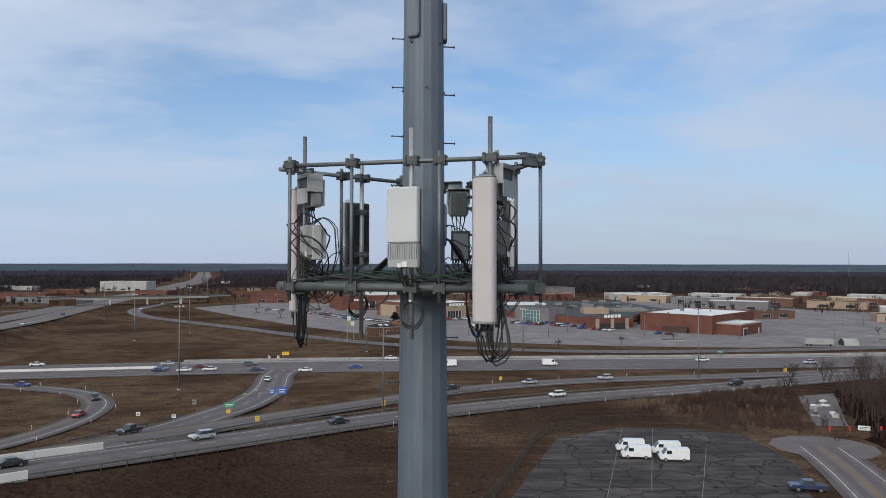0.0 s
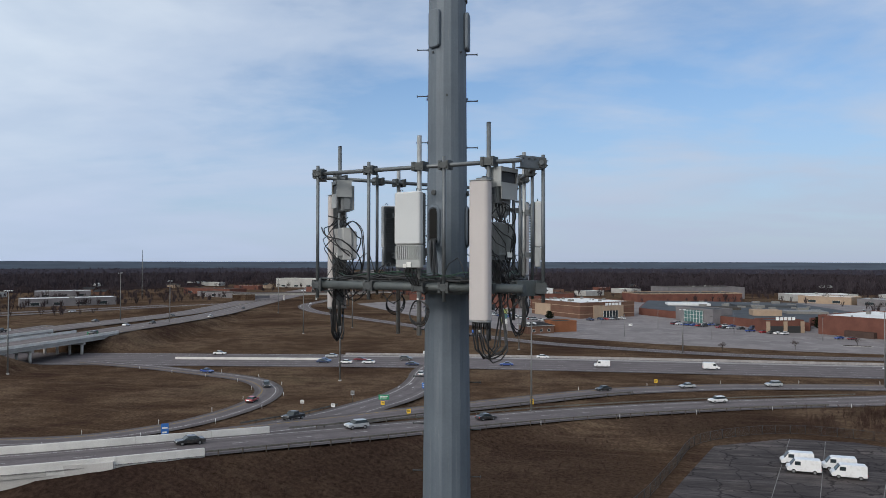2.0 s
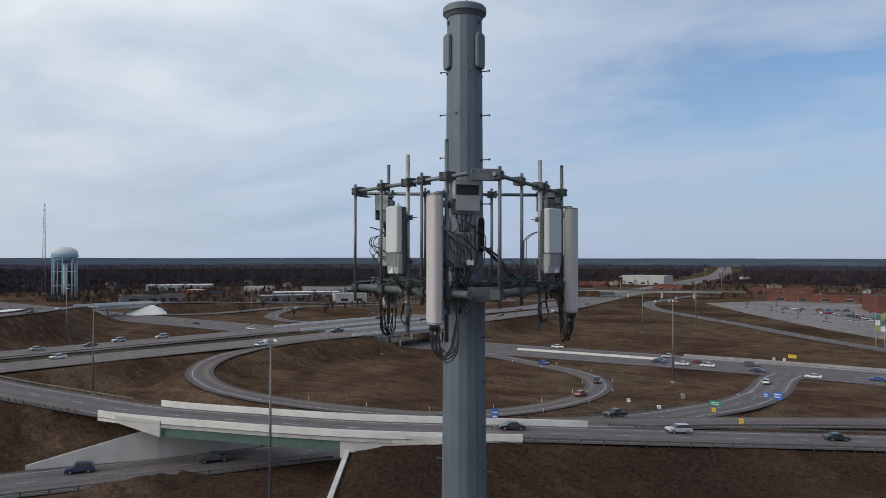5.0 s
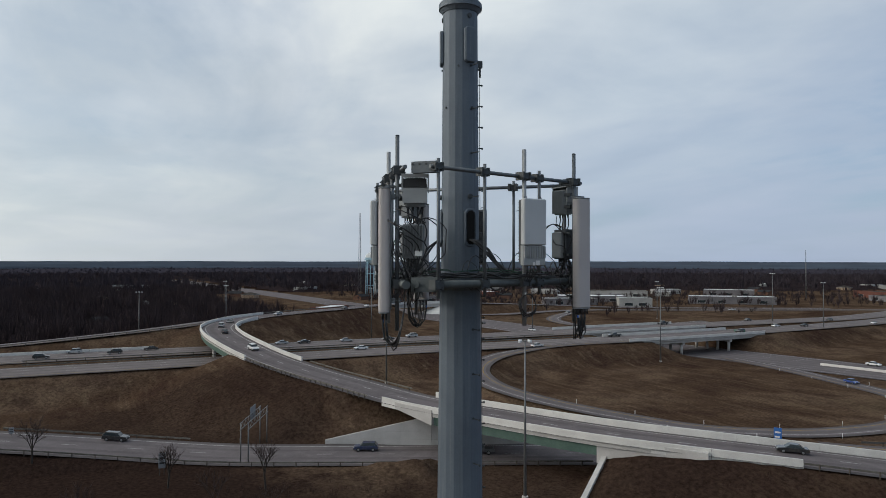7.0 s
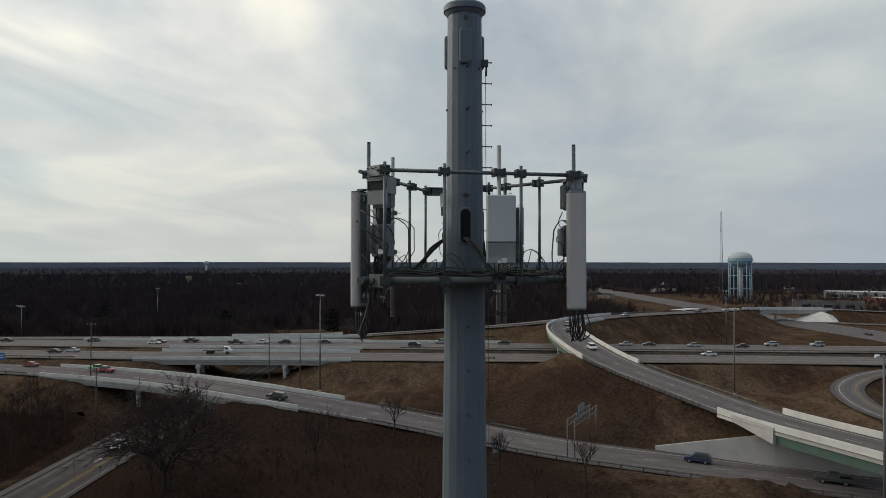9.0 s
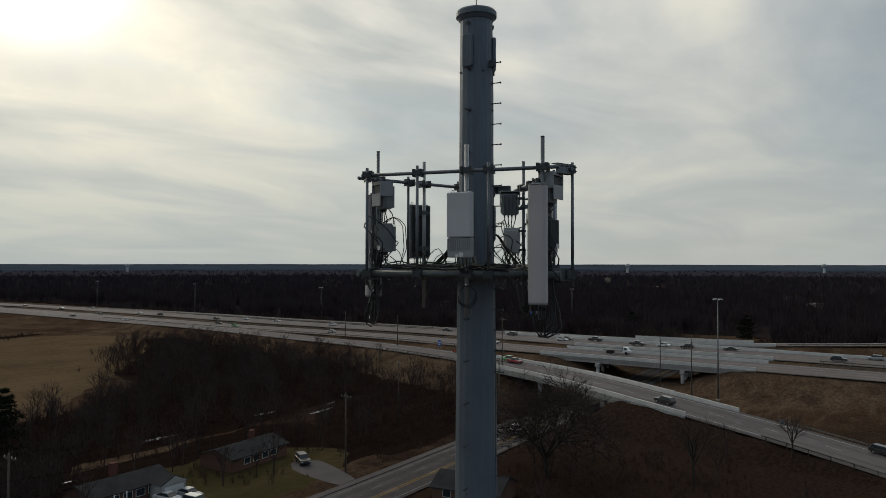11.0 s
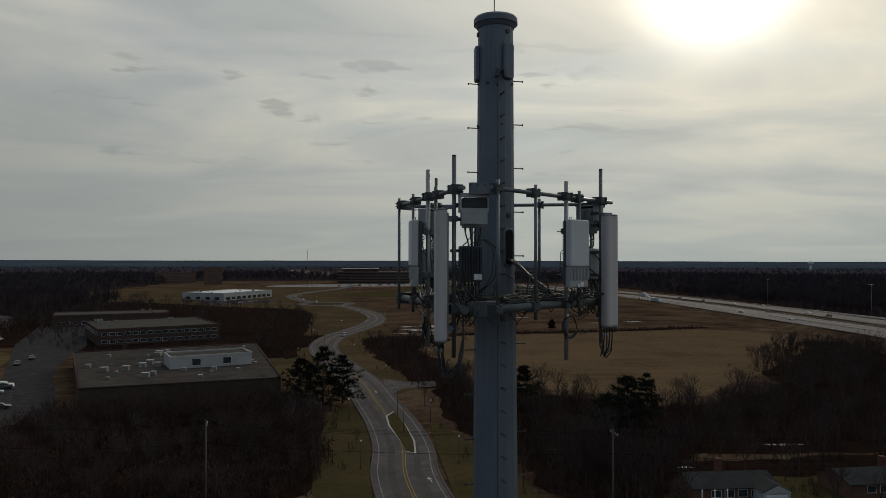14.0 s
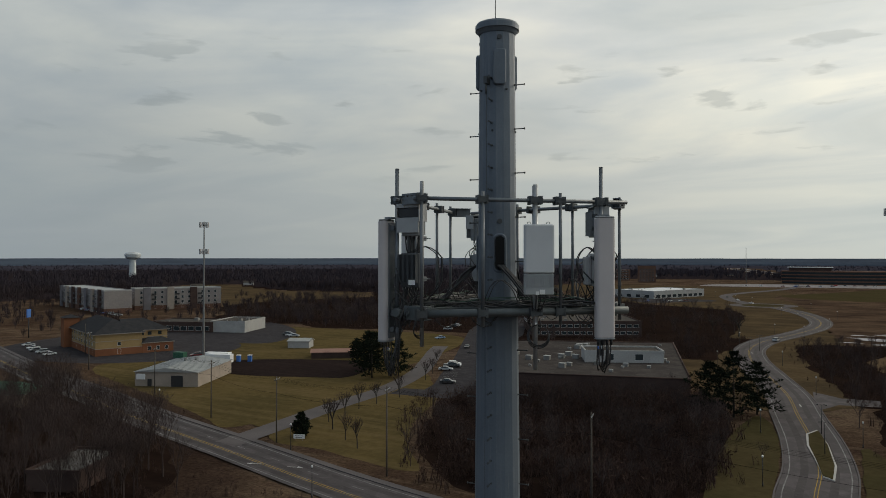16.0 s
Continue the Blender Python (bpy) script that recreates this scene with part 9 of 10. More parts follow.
# dumped slabs on the rubble strip
rn = random.Random(4)
for i in range(9):
    t = rn.random()
    x, y = 93 + 14 * t + rn.uniform(-3, 3), 152 + 32 * t
    sl = part("dumped_slab", Geo().rbox((0, 0, 0.25), (rn.uniform(1.2, 2.6), rn.uniform(0.8, 1.6), rn.uniform(0.3, 0.7)), 0.08), M["sign_white"] if i % 2 else M["deck"], at=pose(x, y, 0.02, 0, rn.uniform(-8, 8), rn.uniform(0, 180)))
    tagged(sl, "pale dumped concrete slab on rubble", "slab", "dumped slabs")

# ---- trees and woods ----
def twig_material(name, c0, c1):
    m = bpy.data.materials.new(name)
    m.use_nodes = True
    n = Nodes(m.node_tree)
    rnd = n.add("NewGeometry").outputs["Random Per Island"]
    c = n.mix(rnd, c0, c1)
    co = n.add("NewGeometry").outputs["Position"]
    b = n.add("TexNoise", {"Vector": co, "Scale": 0.05, "Detail": 4.0}).outputs[0]
    c = n.mix(1.0, c, n.ramp(b, [(0.3, 0.7), (0.7, 1.25)]), "MULTIPLY")
    p = n.add("BsdfPrincipled", {"Base Color": c, "Roughness": 0.95, "Specular IOR Level": 0.0})
    n.add("OutputMaterial", {0: p.outputs[0]})
    return m


M["bark"] = surface("grey_brown_bark", (0.045, 0.037, 0.031), (0.030, 0.025, 0.021), rough=0.95, scale=2.0, fine=12, bump=0.4)
M["twigs"] = twig_material("bare_winter_twigs", (0.047, 0.0355, 0.033), (0.085, 0.0645, 0.060))
M["brush"] = twig_material("russet_winter_brush", (0.044, 0.0284, 0.0244), (0.088, 0.057, 0.0465))
# middle-distance twigs: a slight purple haze tint is put into the colour
M["middle_wood"] = twig_material("grey_brown_bare_woods", (0.036, 0.0305, 0.0365), (0.064, 0.0545, 0.064))
M["needles"] = twig_material("dark_pine_needles", (0.009, 0.0125, 0.0092), (0.023, 0.029, 0.0185))
# farthest crowns: aerial haze painted in as a bluer, paler colour
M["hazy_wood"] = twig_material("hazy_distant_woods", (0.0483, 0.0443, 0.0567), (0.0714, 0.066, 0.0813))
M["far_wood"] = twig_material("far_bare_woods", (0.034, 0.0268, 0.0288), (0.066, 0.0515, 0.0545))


def blade(V, F, p, q, w, rn):
    """A thin twig as one long triangle."""
    d = q - p
    s = d.cross(Vector((rn.uniform(-1, 1), rn.uniform(-1, 1), rn.uniform(-0.4, 0.4))))
    if s.length < 1e-6:
        return
    s = s.normalized() * w
    o = len(V)
    V += [p - s, p + s, q]
    F.append((o, o + 1, o + 2))


def shrub(rn, h, stems, twigs, w=0.045):
    V, F = [], []
    for i in range(stems):
        az, out = rn.uniform(0, 6.28), rn.uniform(0.1, 0.55)
        p = Vector((rn.uniform(-0.3, 0.3), rn.uniform(-0.3, 0.3), -0.1))
        q = Vector((math.cos(az) * out * h * 0.6, math.sin(az) * out * h * 0.6, h * rn.uniform(0.6, 1.0)))
        blade(V, F, p, q, w, rn)
        for k in range(twigs):
            a = p.lerp(q, rn.uniform(0.3, 1.0))
            d = Vector((rn.uniform(-1, 1), rn.uniform(-1, 1), rn.uniform(0.1, 1.2))).normalized()
            blade(V, F, a, a + d * h * rn.uniform(0.14, 0.3), w * 0.7, rn)
    return V, F


def as_arrays(parts_):
    """Vertices and triangles of several (V, F) or Geo pieces as arrays."""
    vs, fs, o = [], [], 0
    for V, F in parts_:
        vs.append(np.array([tuple(v) for v in V], float))
        for f in F:
            for i in range(1, len(f) - 1):
                fs.append((f[0] + o, f[i] + o, f[i + 1] + o))
        o += len(V)
    return np.concatenate(vs), np.array(fs, int)


def forest_mesh(name, variants, places, material):
    """One mesh of many plants: places = rows of x, y, z, scale, turn, variant."""
    vs, fs, o = [], [], 0
    for x, y, z, s, a, k in places:
        V, F = variants[int(k)]
        c, sn = math.cos(a), math.sin(a)
        W = np.empty_like(V)
        W[:, 0] = (V[:, 0] * c - V[:, 1] * sn) * s + x
        W[:, 1] = (V[:, 0] * sn + V[:, 1] * c) * s + y
        W[:, 2] = V[:, 2] * s + z
        vs.append(W)
        fs.append(F + o)
        o += len(V)
    V, F = np.concatenate(vs), np.concatenate(fs)
    me = bpy.data.meshes.new(name)
    me.vertices.add(len(V))
    me.vertices.foreach_set("co", V.ravel())
    me.loops.add(len(F) * 3)
    me.loops.foreach_set("vertex_index", F.ravel())
    me.polygons.add(len(F))
    me.polygons.foreach_set("loop_start", np.arange(0, len(F) * 3, 3))
    me.update(calc_edges=True)
    me.materials.append(material)
    return me


def branching(rn, h, kids, spread, w, trunk=0.28, up=0.18, thick_=0.013, limb=1.0):
    """A bare tree that forks again and again: thick limbs as a Geo, twigs as triangles, scaled to height h."""
    wood, V, F = Geo(), [], []

    def go(p, d, ln, r, lv):
        q = p + d * ln + Vector((rn.uniform(-0.06, 0.06), rn.uniform(-0.06, 0.06), 0)) * ln
        if lv < 3:
            wood.cyl(p, q, r, r * (0.72 if lv else 0.8), (7, 5, 4)[lv], cap=False)
        else:
            blade(V, F, p, q, w * (1.0 if lv < 4 else 0.6), rn)
        if lv >= len(kids):
            return
        a0 = rn.uniform(0, 6.28)
        side = d.orthogonal().normalized()
        other = d.cross(side)
        for i in range(kids[lv]):
            a = a0 + 6.28 * i / kids[lv] + rn.uniform(-0.5, 0.5)
            s = rn.uniform(0.45, 1.0) if lv else rn.uniform(0.75 if limb == 1.0 else 0.5, 1.0)
            d2 = (d + (side * math.cos(a) + other * math.sin(a)) * spread * rn.uniform(0.55, 1.15) + Vector((0, 0, up))).normalized()
            go(p.lerp(q, s), d2, ln * rn.uniform(0.62, 0.86) * (1.0 if lv else limb), r * 0.54, lv + 1)

    go(Vector((0, 0, -0.2)), Vector((rn.uniform(-0.04, 0.04), rn.uniform(-0.04, 0.04), 1)).normalized(), h * trunk, h * thick_, 0)
    k = h / max(v.z for v in V)
    wood.v = [(x * k, y * k, z * k) for x, y, z in wood.v]
    return wood, [v * k for v in V], F


trn = random.Random(77)
big = []
for i in range(5):
    wood, V, F = branching(trn, 10, (4, 3, 4, 4), 0.62, 0.035, 0.34, 0.22)
    big.append(as_arrays([(wood.v, wood.f), (V, F)]))
tall = []
for i in range(4):
    wood, V, F = branching(trn, 10, (4, 3, 4, 4, 3), 0.5, 0.022, 0.36, 0.3, 0.010)
    tall.append(as_arrays([(wood.v, wood.f), (V, F)]))
mid_trees = []
for i in range(6):
    wood, V, F = branching(trn, 10, (4, 3, 3, 3), 0.6, 0.05, 0.3, 0.2)
    mid_trees.append(as_arrays([(wood.v, wood.f), (V, F)]))
def far_tree(n, w):
    """A bare crown seen from afar: a trunk and a brush of rising twigs in a rounded dome."""
    V, F = [], []
    lean = Vector((trn.uniform(-0.5, 0.5), trn.uniform(-0.5, 0.5), 9.2))
    blade(V, F, Vector((0, 0, -0.5)), lean, 0.2, trn)
    wide = trn.uniform(3.0, 4.4)
    for k in range(n):
        az, out = trn.uniform(0, 6.28), wide * trn.uniform(0.05, 1.0) ** 0.6
        z = trn.uniform(1.5, 5.5)
        p = Vector((math.cos(az) * out * 0.4, math.sin(az) * out * 0.4, z))
        top = 4.6 + 5.4 * math.sqrt(max(0.0, 1 - (out / (wide * 1.08)) ** 2)) * trn.uniform(0.82, 1.08)
        q = Vector((math.cos(az) * out, math.sin(az) * out, max(z + 1.0, top)))
        blade(V, F, p, q, w * trn.uniform(0.6, 1.3), trn)
    return as_arrays([(V, F)])


far_trees = [far_tree(40, 0.13) for i in range(8)]
middle_trees = [far_tree(18, 0.32) for i in range(8)]
distant_trees = [far_tree(9, 0.75) for i in range(8)]
shrubs = [as_arrays([shrub(trn, 1.0, 7, 4, 0.026)]) for i in range(6)]


def road_gap(x, y, extra=3.0):
    """Whether a plan point is clear of every road."""
    for r in ROADS.values():
        L = r["L"]
        if np.min((L[:, 0] - x) ** 2 + (L[:, 1] - y) ** 2) < (r["w"] / 2 + extra) ** 2:
            return False
    return True


def scatter(poly, count, lo, hi, rn, kinds_=6, extra=4.0, avoid=()):
    xs, ys = [p[0] for p in poly], [p[1] for p in poly]
    out = []
    tries = 0
    while len(out) < count and tries < count * 20:
        tries += 1
        x, y = rn.uniform(min(xs), max(xs)), rn.uniform(min(ys), max(ys))
        if not inside(x, y, poly) or noise.noise((x * 0.09, y * 0.09, 3.0)) < -0.32:
            continue
        if rn.random() < 0.4:
            x, y = x + rn.gauss(0, 5), y + rn.gauss(0, 5)
        if math.hypot(x, y) < 25 or any(math.hypot(x - a, y - b) < c for a, b, c in avoid) or not road_gap(x, y, extra):
            continue
        out.append((x, y, land_z(x, y) - 0.05, rn.uniform(lo, hi), rn.uniform(0, 6.28), rn.randrange(kinds_)))
    return out


HOUSES = ((-52.5, -97, 8.5), (-78, -97.5, 8.5), (-84, -51, 8), (-58, -86, 8), (113, -340, 34), (66, -218, 40), (160, -420, 34), (230, -400, 26), (108, -63, 5), (-17, -214, 3), (-83, -88, 5))
# woods that stand near: leaf litter, trees scaled from 10 m, undergrowth scaled from 1 m
THICKET = [(84, -146), (70, -112), (50, -92), (30, -90), (13, -108), (16, -156), (30, -184), (74, -168), (80, -160)]
BEHIND_HOUSES = [(-16, -205), (-12, -168), (-20, -128), (-36, -112), (-60, -120), (-100, -120), (-150, -128), (-185, -150), (-175, -185), (-140, -205), (-100, -178), (-70, -166), (-36, -190)]
BY_HIGHWAY = [(-126, -226), (-176, -292), (-205, -300), (-222, -230), (-214, -170), (-170, -150), (-125, -168)]
STREET_TREES = [(90, -66), (92, -44), (150, -60), (185, -100), (150, -108), (112, -84)]
EAST_WOOD = [(92, 132), (98, 148), (106, 168), (120, 196), (150, 212), (200, 215), (190, 150), (130, 110), (96, 108)]
SCRUB_HILL = [(48, 160), (62, 176), (84, 192), (108, 204), (104, 188), (92, 160), (82, 144), (70, 148)]
ROAD_SCRUB = [(-26, -196), (-10, -196), (-2, -232), (4, -262), (12, -322), (-6, -336), (-30, -322), (-14, -290), (-20, -246)]
NORTH_BRUSH = [(-60, 78), (-40, 98), (-18, 120), (4, 142), (30, 162), (46, 160), (22, 146), (10, 110), (2, 84), (-40, 62)]
STREET_BRUSH = [(-100, -8), (-104, 20), (-92, 50), (-70, 50), (-60, 0), (-70, -50), (-124, -52), (-130, -22)]
SOUTH_BRUSH = [(-96, -78), (-130, -78), (-165, -96), (-180, -130), (-140, -130), (-108, -108)]
CAMPUS_WOOD = [(165, -440), (210, -320), (330, -320), (420, -420), (340, -620), (200, -620), (170, -520)]
WEST_EDGE = [(-292, 60), (-286, -60), (-290, -180), (-300, -320), (-338, -320), (-345, -180), (-352, -60), (-372, 20), (-380, 60)]
VERGE_BRUSH = [(20, -60), (40, -66), (72, -74), (90, -68), (94, -46), (60, -40), (25, -45)]
CAMPUS_BELT = [(36, -262), (52, -280), (104, -262), (140, -300), (190, -300), (260, -300), (300, -460), (200, -600), (120, -560), (60, -520), (44, -400), (40, -330)]
GARDEN_WOOD = [(-24, -128), (-24, -104), (-33, -93), (-44, -97), (-50, -111), (-58, -120), (-40, -120)]
BACK_BELT = [(312, -284), (260, -300), (200, -306), (176, -318), (186, -345), (215, -395), (262, -392), (300, -376), (350, -335)]
YARDS = [(-38, -84), (-70, -84), (-104, -86), (-104, -116), (-64, -116), (-38, -110)]
WEST_STRIP = [(-300, -270), (-298, -80), (-330, -80), (-328, -270)]
FIELD_HEDGE = [(-10, -326), (-40, -340), (-93, -347), (-140, -358), (-176, -368), (-178, -374), (-140, -366), (-93, -354), (-50, -350), (-12, -334)]
HEDGE = [(24, -330), (30, -345), (60, -330), (70, -280), (44, -262), (36, -290)]
NEAR = (("thicket_trees", "dense dark bare thicket beside the winding road", THICKET, 300, 0.4, 0.72, mid_trees, "twigs", 3), ("thicket_undergrowth", "dense dark undergrowth of a bare thicket", THICKET, 2700, 1.6, 4.6, shrubs, "brush", 3),
        ("house_woods", "tall bare winter trees behind the houses", BEHIND_HOUSES, 330, 0.4, 1.05, big, "twigs", 4), ("house_undergrowth", "brown undergrowth between bare trees", BEHIND_HOUSES, 2500, 1.0, 3.6, shrubs, "brush", 3),
        ("garden_trees", "dark bare trees crowding the house gardens", GARDEN_WOOD, 70, 0.5, 0.95, mid_trees, "twigs", 3), ("garden_brush", "dark brush crowding the house gardens", GARDEN_WOOD, 600, 1.0, 3.0, shrubs, "brush", 3),
        ("highway_woods", "grey bare trees beside the interstate", BY_HIGHWAY, 240, 0.45, 0.85, mid_trees, "twigs", 8), ("highway_undergrowth", "dense brown brush beside the interstate", BY_HIGHWAY, 1600, 1.4, 3.6, shrubs, "brush", 6),
        ("street_trees", "tall slender bare trees beside the street", STREET_TREES, 140, 0.8, 1.45, tall, "twigs", 3), ("street_undergrowth", "brown brush under bare trees", STREET_TREES, 700, 0.8, 2.2, shrubs, "brush", 3),
        ("east_woods", "bare brown trees beside the dead end", EAST_WOOD, 190, 0.7, 1.2, big, "twigs", 4), ("east_undergrowth", "brown brush beside the dead end", EAST_WOOD, 700, 1.5, 3.2, shrubs, "brush", 4),
        ("hill_scrub", "low russet scrub on the slope", SCRUB_HILL, 1100, 1.0, 2.4, shrubs, "brush", 3), ("road_scrub", "low dark scrub beside the winding road", ROAD_SCRUB, 900, 1.2, 2.6, shrubs, "brush", 3),
        ("road_scrub_trees", "small bare trees beside the winding road", ROAD_SCRUB, 50, 0.45, 0.8, mid_trees, "twigs", 3),
        ("bank_brush", "low russet brush on the embankment", NORTH_BRUSH, 1000, 0.4, 1.1, shrubs, "brush", 4), ("street_brush", "low brown brush between the roads", STREET_BRUSH, 1300, 0.5, 1.6, shrubs, "brush", 4),
        ("street_brush_trees", "small bare trees between the roads", STREET_BRUSH, 14, 0.5, 0.9, mid_trees, "twigs", 8), ("south_brush", "brown brush beside the street", SOUTH_BRUSH, 1100, 0.6, 2.2, shrubs, "brush", 4),
        ("south_brush_trees", "bare trees beside the street", SOUTH_BRUSH, 36, 0.5, 0.9, mid_trees, "twigs", 6),
        ("campus_woods", "bare woods beyond the offices", CAMPUS_WOOD, 250, 0.7, 1.2, mid_trees, "twigs", 5), ("campus_undergrowth", "brown undergrowth beyond the offices", CAMPUS_WOOD, 900, 1.8, 3.6, shrubs, "brush", 5),
        ("west_edge_brush", "dark brush along the edge of the western woods", WEST_EDGE, 1300, 1.6, 4.2, shrubs, "brush", 6),
        ("verge_brush", "low brown brush on the near verge of the street", VERGE_BRUSH, 900, 0.5, 1.5, shrubs, "brush", 3),
        ("belt_trees", "bare trees round the offices and car parks", CAMPUS_BELT, 330, 0.5, 1.0, mid_trees, "twigs", 5), ("belt_brush", "dark brush round the offices", CAMPUS_BELT, 1300, 1.2, 3.2, shrubs, "brush", 5),
        ("lawn_belt_trees", "dark bare trees behind the broad lawn", BACK_BELT, 170, 0.45, 1.0, mid_trees, "twigs", 5), ("lawn_belt_brush", "dark brush behind the broad lawn", BACK_BELT, 1100, 1.4, 3.8, shrubs, "brush", 5),
        ("yard_trees", "slender bare trees round the houses", YARDS, 34, 0.5, 0.95, mid_trees, "twigs", 4), ("yard_brush", "dark brush round the houses", YARDS, 260, 0.8, 2.2, shrubs, "brush", 4),
        ("west_strip_trees", "bare trees at the edge of the western woods", WEST_STRIP, 130, 0.85, 1.35, mid_trees, "twigs", 6), ("west_strip_brush", "dense dark brush at the edge of the western woods", WEST_STRIP, 420, 4.0, 7.0, shrubs, "brush", 6),
        ("field_hedge", "dark ragged hedgerow between two fields", FIELD_HEDGE, 900, 0.8, 1.9, shrubs, "brush", 3),
        ("hedge_brush", "dark brush and small trees beside the office", HEDGE, 260, 1.5, 3.4, shrubs, "brush", 3))
for i, (name, label, poly, count, lo, hi, kinds_, key, gap) in enumerate(NEAR):
    pl = scatter(poly, count, lo, hi, random.Random(100 + i), len(kinds_), gap, HOUSES)
    tagged(new(name, forest_mesh(name, kinds_, pl, M[key])), label, "woods", kind="stuff")
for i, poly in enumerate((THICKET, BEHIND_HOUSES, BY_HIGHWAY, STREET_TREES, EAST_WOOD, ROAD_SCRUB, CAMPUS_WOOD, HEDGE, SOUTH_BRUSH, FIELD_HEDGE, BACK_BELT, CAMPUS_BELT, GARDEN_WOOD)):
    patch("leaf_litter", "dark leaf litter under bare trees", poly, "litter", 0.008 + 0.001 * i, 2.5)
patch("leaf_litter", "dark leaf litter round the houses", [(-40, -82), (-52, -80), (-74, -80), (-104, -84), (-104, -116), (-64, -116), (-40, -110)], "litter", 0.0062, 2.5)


def single_tree(x, y, h, spread, label, seed, forks=(5, 4, 4, 4), crown=0.26, thick=0.03, up=0.18, bole=0.014, limb=1.0):
    rn = random.Random(seed)
    t = thing("bare_tree", pose(x, y, land_z(x, y)), label, "tree", "single bare trees")
    wood, V, F = branching(rn, h, forks, spread, thick, crown, up, bole, limb)
    part("trunk", wood, M["bark"], t)
    part("crown", Geo().add(V, F), M["twigs"], t)
    return t


single_tree(-101, -46.5, 21, 1.2, "large spreading bare oak beside the street", 7, (9, 5, 5, 4, 4), 0.09, 0.042, 0.1, 0.0095, 2.3)
single_tree(-110, -24, 13, 0.5, "slender bare tree on the rough slope", 2)
single_tree(-132, -12, 9, 0.6, "small bare tree by the guardrail", 3)
single_tree(-104, 22, 9, 0.5, "thin bare tree before the lower road", 4)
single_tree(-112, 8, 8, 0.5, "thin bare tree before the lower road", 5)
single_tree(-142, -58, 11, 0.6, "bare tree beside the collector bridge", 6)
for i, (x, y) in enumerate(((97, -117), (97, -123), (99.5, -132), (99, -139), (98.5, -149), (92, -112), (84, -106), (78, -102), (106.5, -176), (111.5, -189), (118, -203))):
    single_tree(x, y, 6.2 + (i % 3) * 0.6, 0.45, "young bare street tree with upswept twigs", 20 + i, (5, 4, 3, 3), 0.28, 0.035)
for i, (x, y, h) in enumerate(((38, -352, 14), (52, -366, 10), (88, 312, 5), (57, 300, 4.5), (-70, -368, 5), (-62, -372, 4), (-58, -352, 4.5), (96, 176, 9), (112, 206, 8))):
    single_tree(x, y, h, 0.8, "lone bare tree in the open", 40 + i)


def conifer(x, y, h, r, label, seed, tiers=11):
    rn = random.Random(seed)
    t = thing("pine_tree", pose(x, y, 0), label, "tree", "conifers")
    part("trunk", Geo().cyl((0, 0, -0.2), (0, 0, h * 0.95), 0.02 * h, 0.02, 7), M["bark"], t)
    V, F = [], []
    for i in range(tiers):
        f = (i + rn.random()) / tiers
        z = h * (0.06 + 0.9 * f)
        reach = r * min(1.0, (1.05 - f) * 1.7) + 0.2
        for k in range(6):
            az = k * 1.05 + i * 1.9 + rn.uniform(-0.4, 0.4)
            ln = reach * rn.uniform(0.45, 1.2)
            p = Vector((0, 0, z))
            q = p + Vector((math.cos(az) * ln, math.sin(az) * ln, rn.uniform(-0.05, 0.45) * ln))
            blade(V, F, p, q, 0.05, rn)
            for s in (0.5, 0.78, 1.0):
                c = p.lerp(q, s)
                size = (0.35 + 0.11 * r) * rn.uniform(0.6, 1.25)
                for j in range(15):
                    d = Vector((rn.uniform(-1, 1), rn.uniform(-1, 1), rn.uniform(-0.5, 0.9))).normalized()
                    a = c + d * size * rn.uniform(0.0, 0.5)
                    blade(V, F, a, a + d * size * rn.uniform(0.6, 1.2), 0.13, rn)
    part("crown", Geo().add(V, F), M["needles"], t)
    return t


for i, (x, y, h, r) in enumerate(((17, -168, 15.5, 6.2), (23, -172, 12.5, 5.4), (12.5, -174, 12.5, 4.6), (123, -171, 15, 6.4), (129, -178, 14.5, 5.8), (117, -177, 12, 4.6), (134, -186, 10, 3), (94, -104, 4.9, 1.6), (-50, -135, 13, 5.5), (-44, -131, 10, 4.5), (-31, -152, 13, 4),
                                  (-60, -150, 11, 3.5), (128, 420, 6, 2), (-90, -370, 5, 2), (-56, -362, 4, 1.8), (150, -200, 8, 3), (-22, 452, 5, 2.5), (-330, -110, 14, 4), (-345, -60, 13, 4), (-352, -180, 14, 4))):
    conifer(x, y, h, r, "dark green pine with irregular boughs", 60 + i)

# far woods
CLEAR = ([(-780, 110), (-800, 480), (-560, 740), (-520, 1050), (-150, 1050), (-40, 860), (250, 850), (640, 780), (720, 480), (520, 250), (260, 60), (-300, 90), (-420, 110)],
         [(-300, 120), (-285, -200), (-300, -500), (-330, -1100), (-200, -1100), (-90, -1130), (120, -1260), (330, -1230), (330, -720), (230, -640), (210, -480), (600, -420), (620, -230), (330, -40), (250, 150)],
         [(430, -385), (322, -462), (420, -610), (552, -600), (700, -690), (760, -640), (600, -420)])


def wooded(x, y):
    r = np.hypot(x, y)
    m = (r > 300)
    for c in CLEAR:
        m &= ~inside(x, y, c)
    for name in ("interstate_south", "interstate_north", "cross_highway", "cross_street", "west_ramp", "flyover_ramp"):
        L = ROADS[name]["L"][::3 if "ramp" in name else 6]
        for a in np.array_split(np.arange(len(x)), max(1, len(x) // 3000)):
            d2 = ((x[a, None] - L[None, :, 0]) ** 2 + (y[a, None] - L[None, :, 1]) ** 2).min(1)
            m[a] &= d2 > (34 if "inter" in name else 12 if "ramp" in name else 26) ** 2
    return m


nr = np.random.RandomState(9)
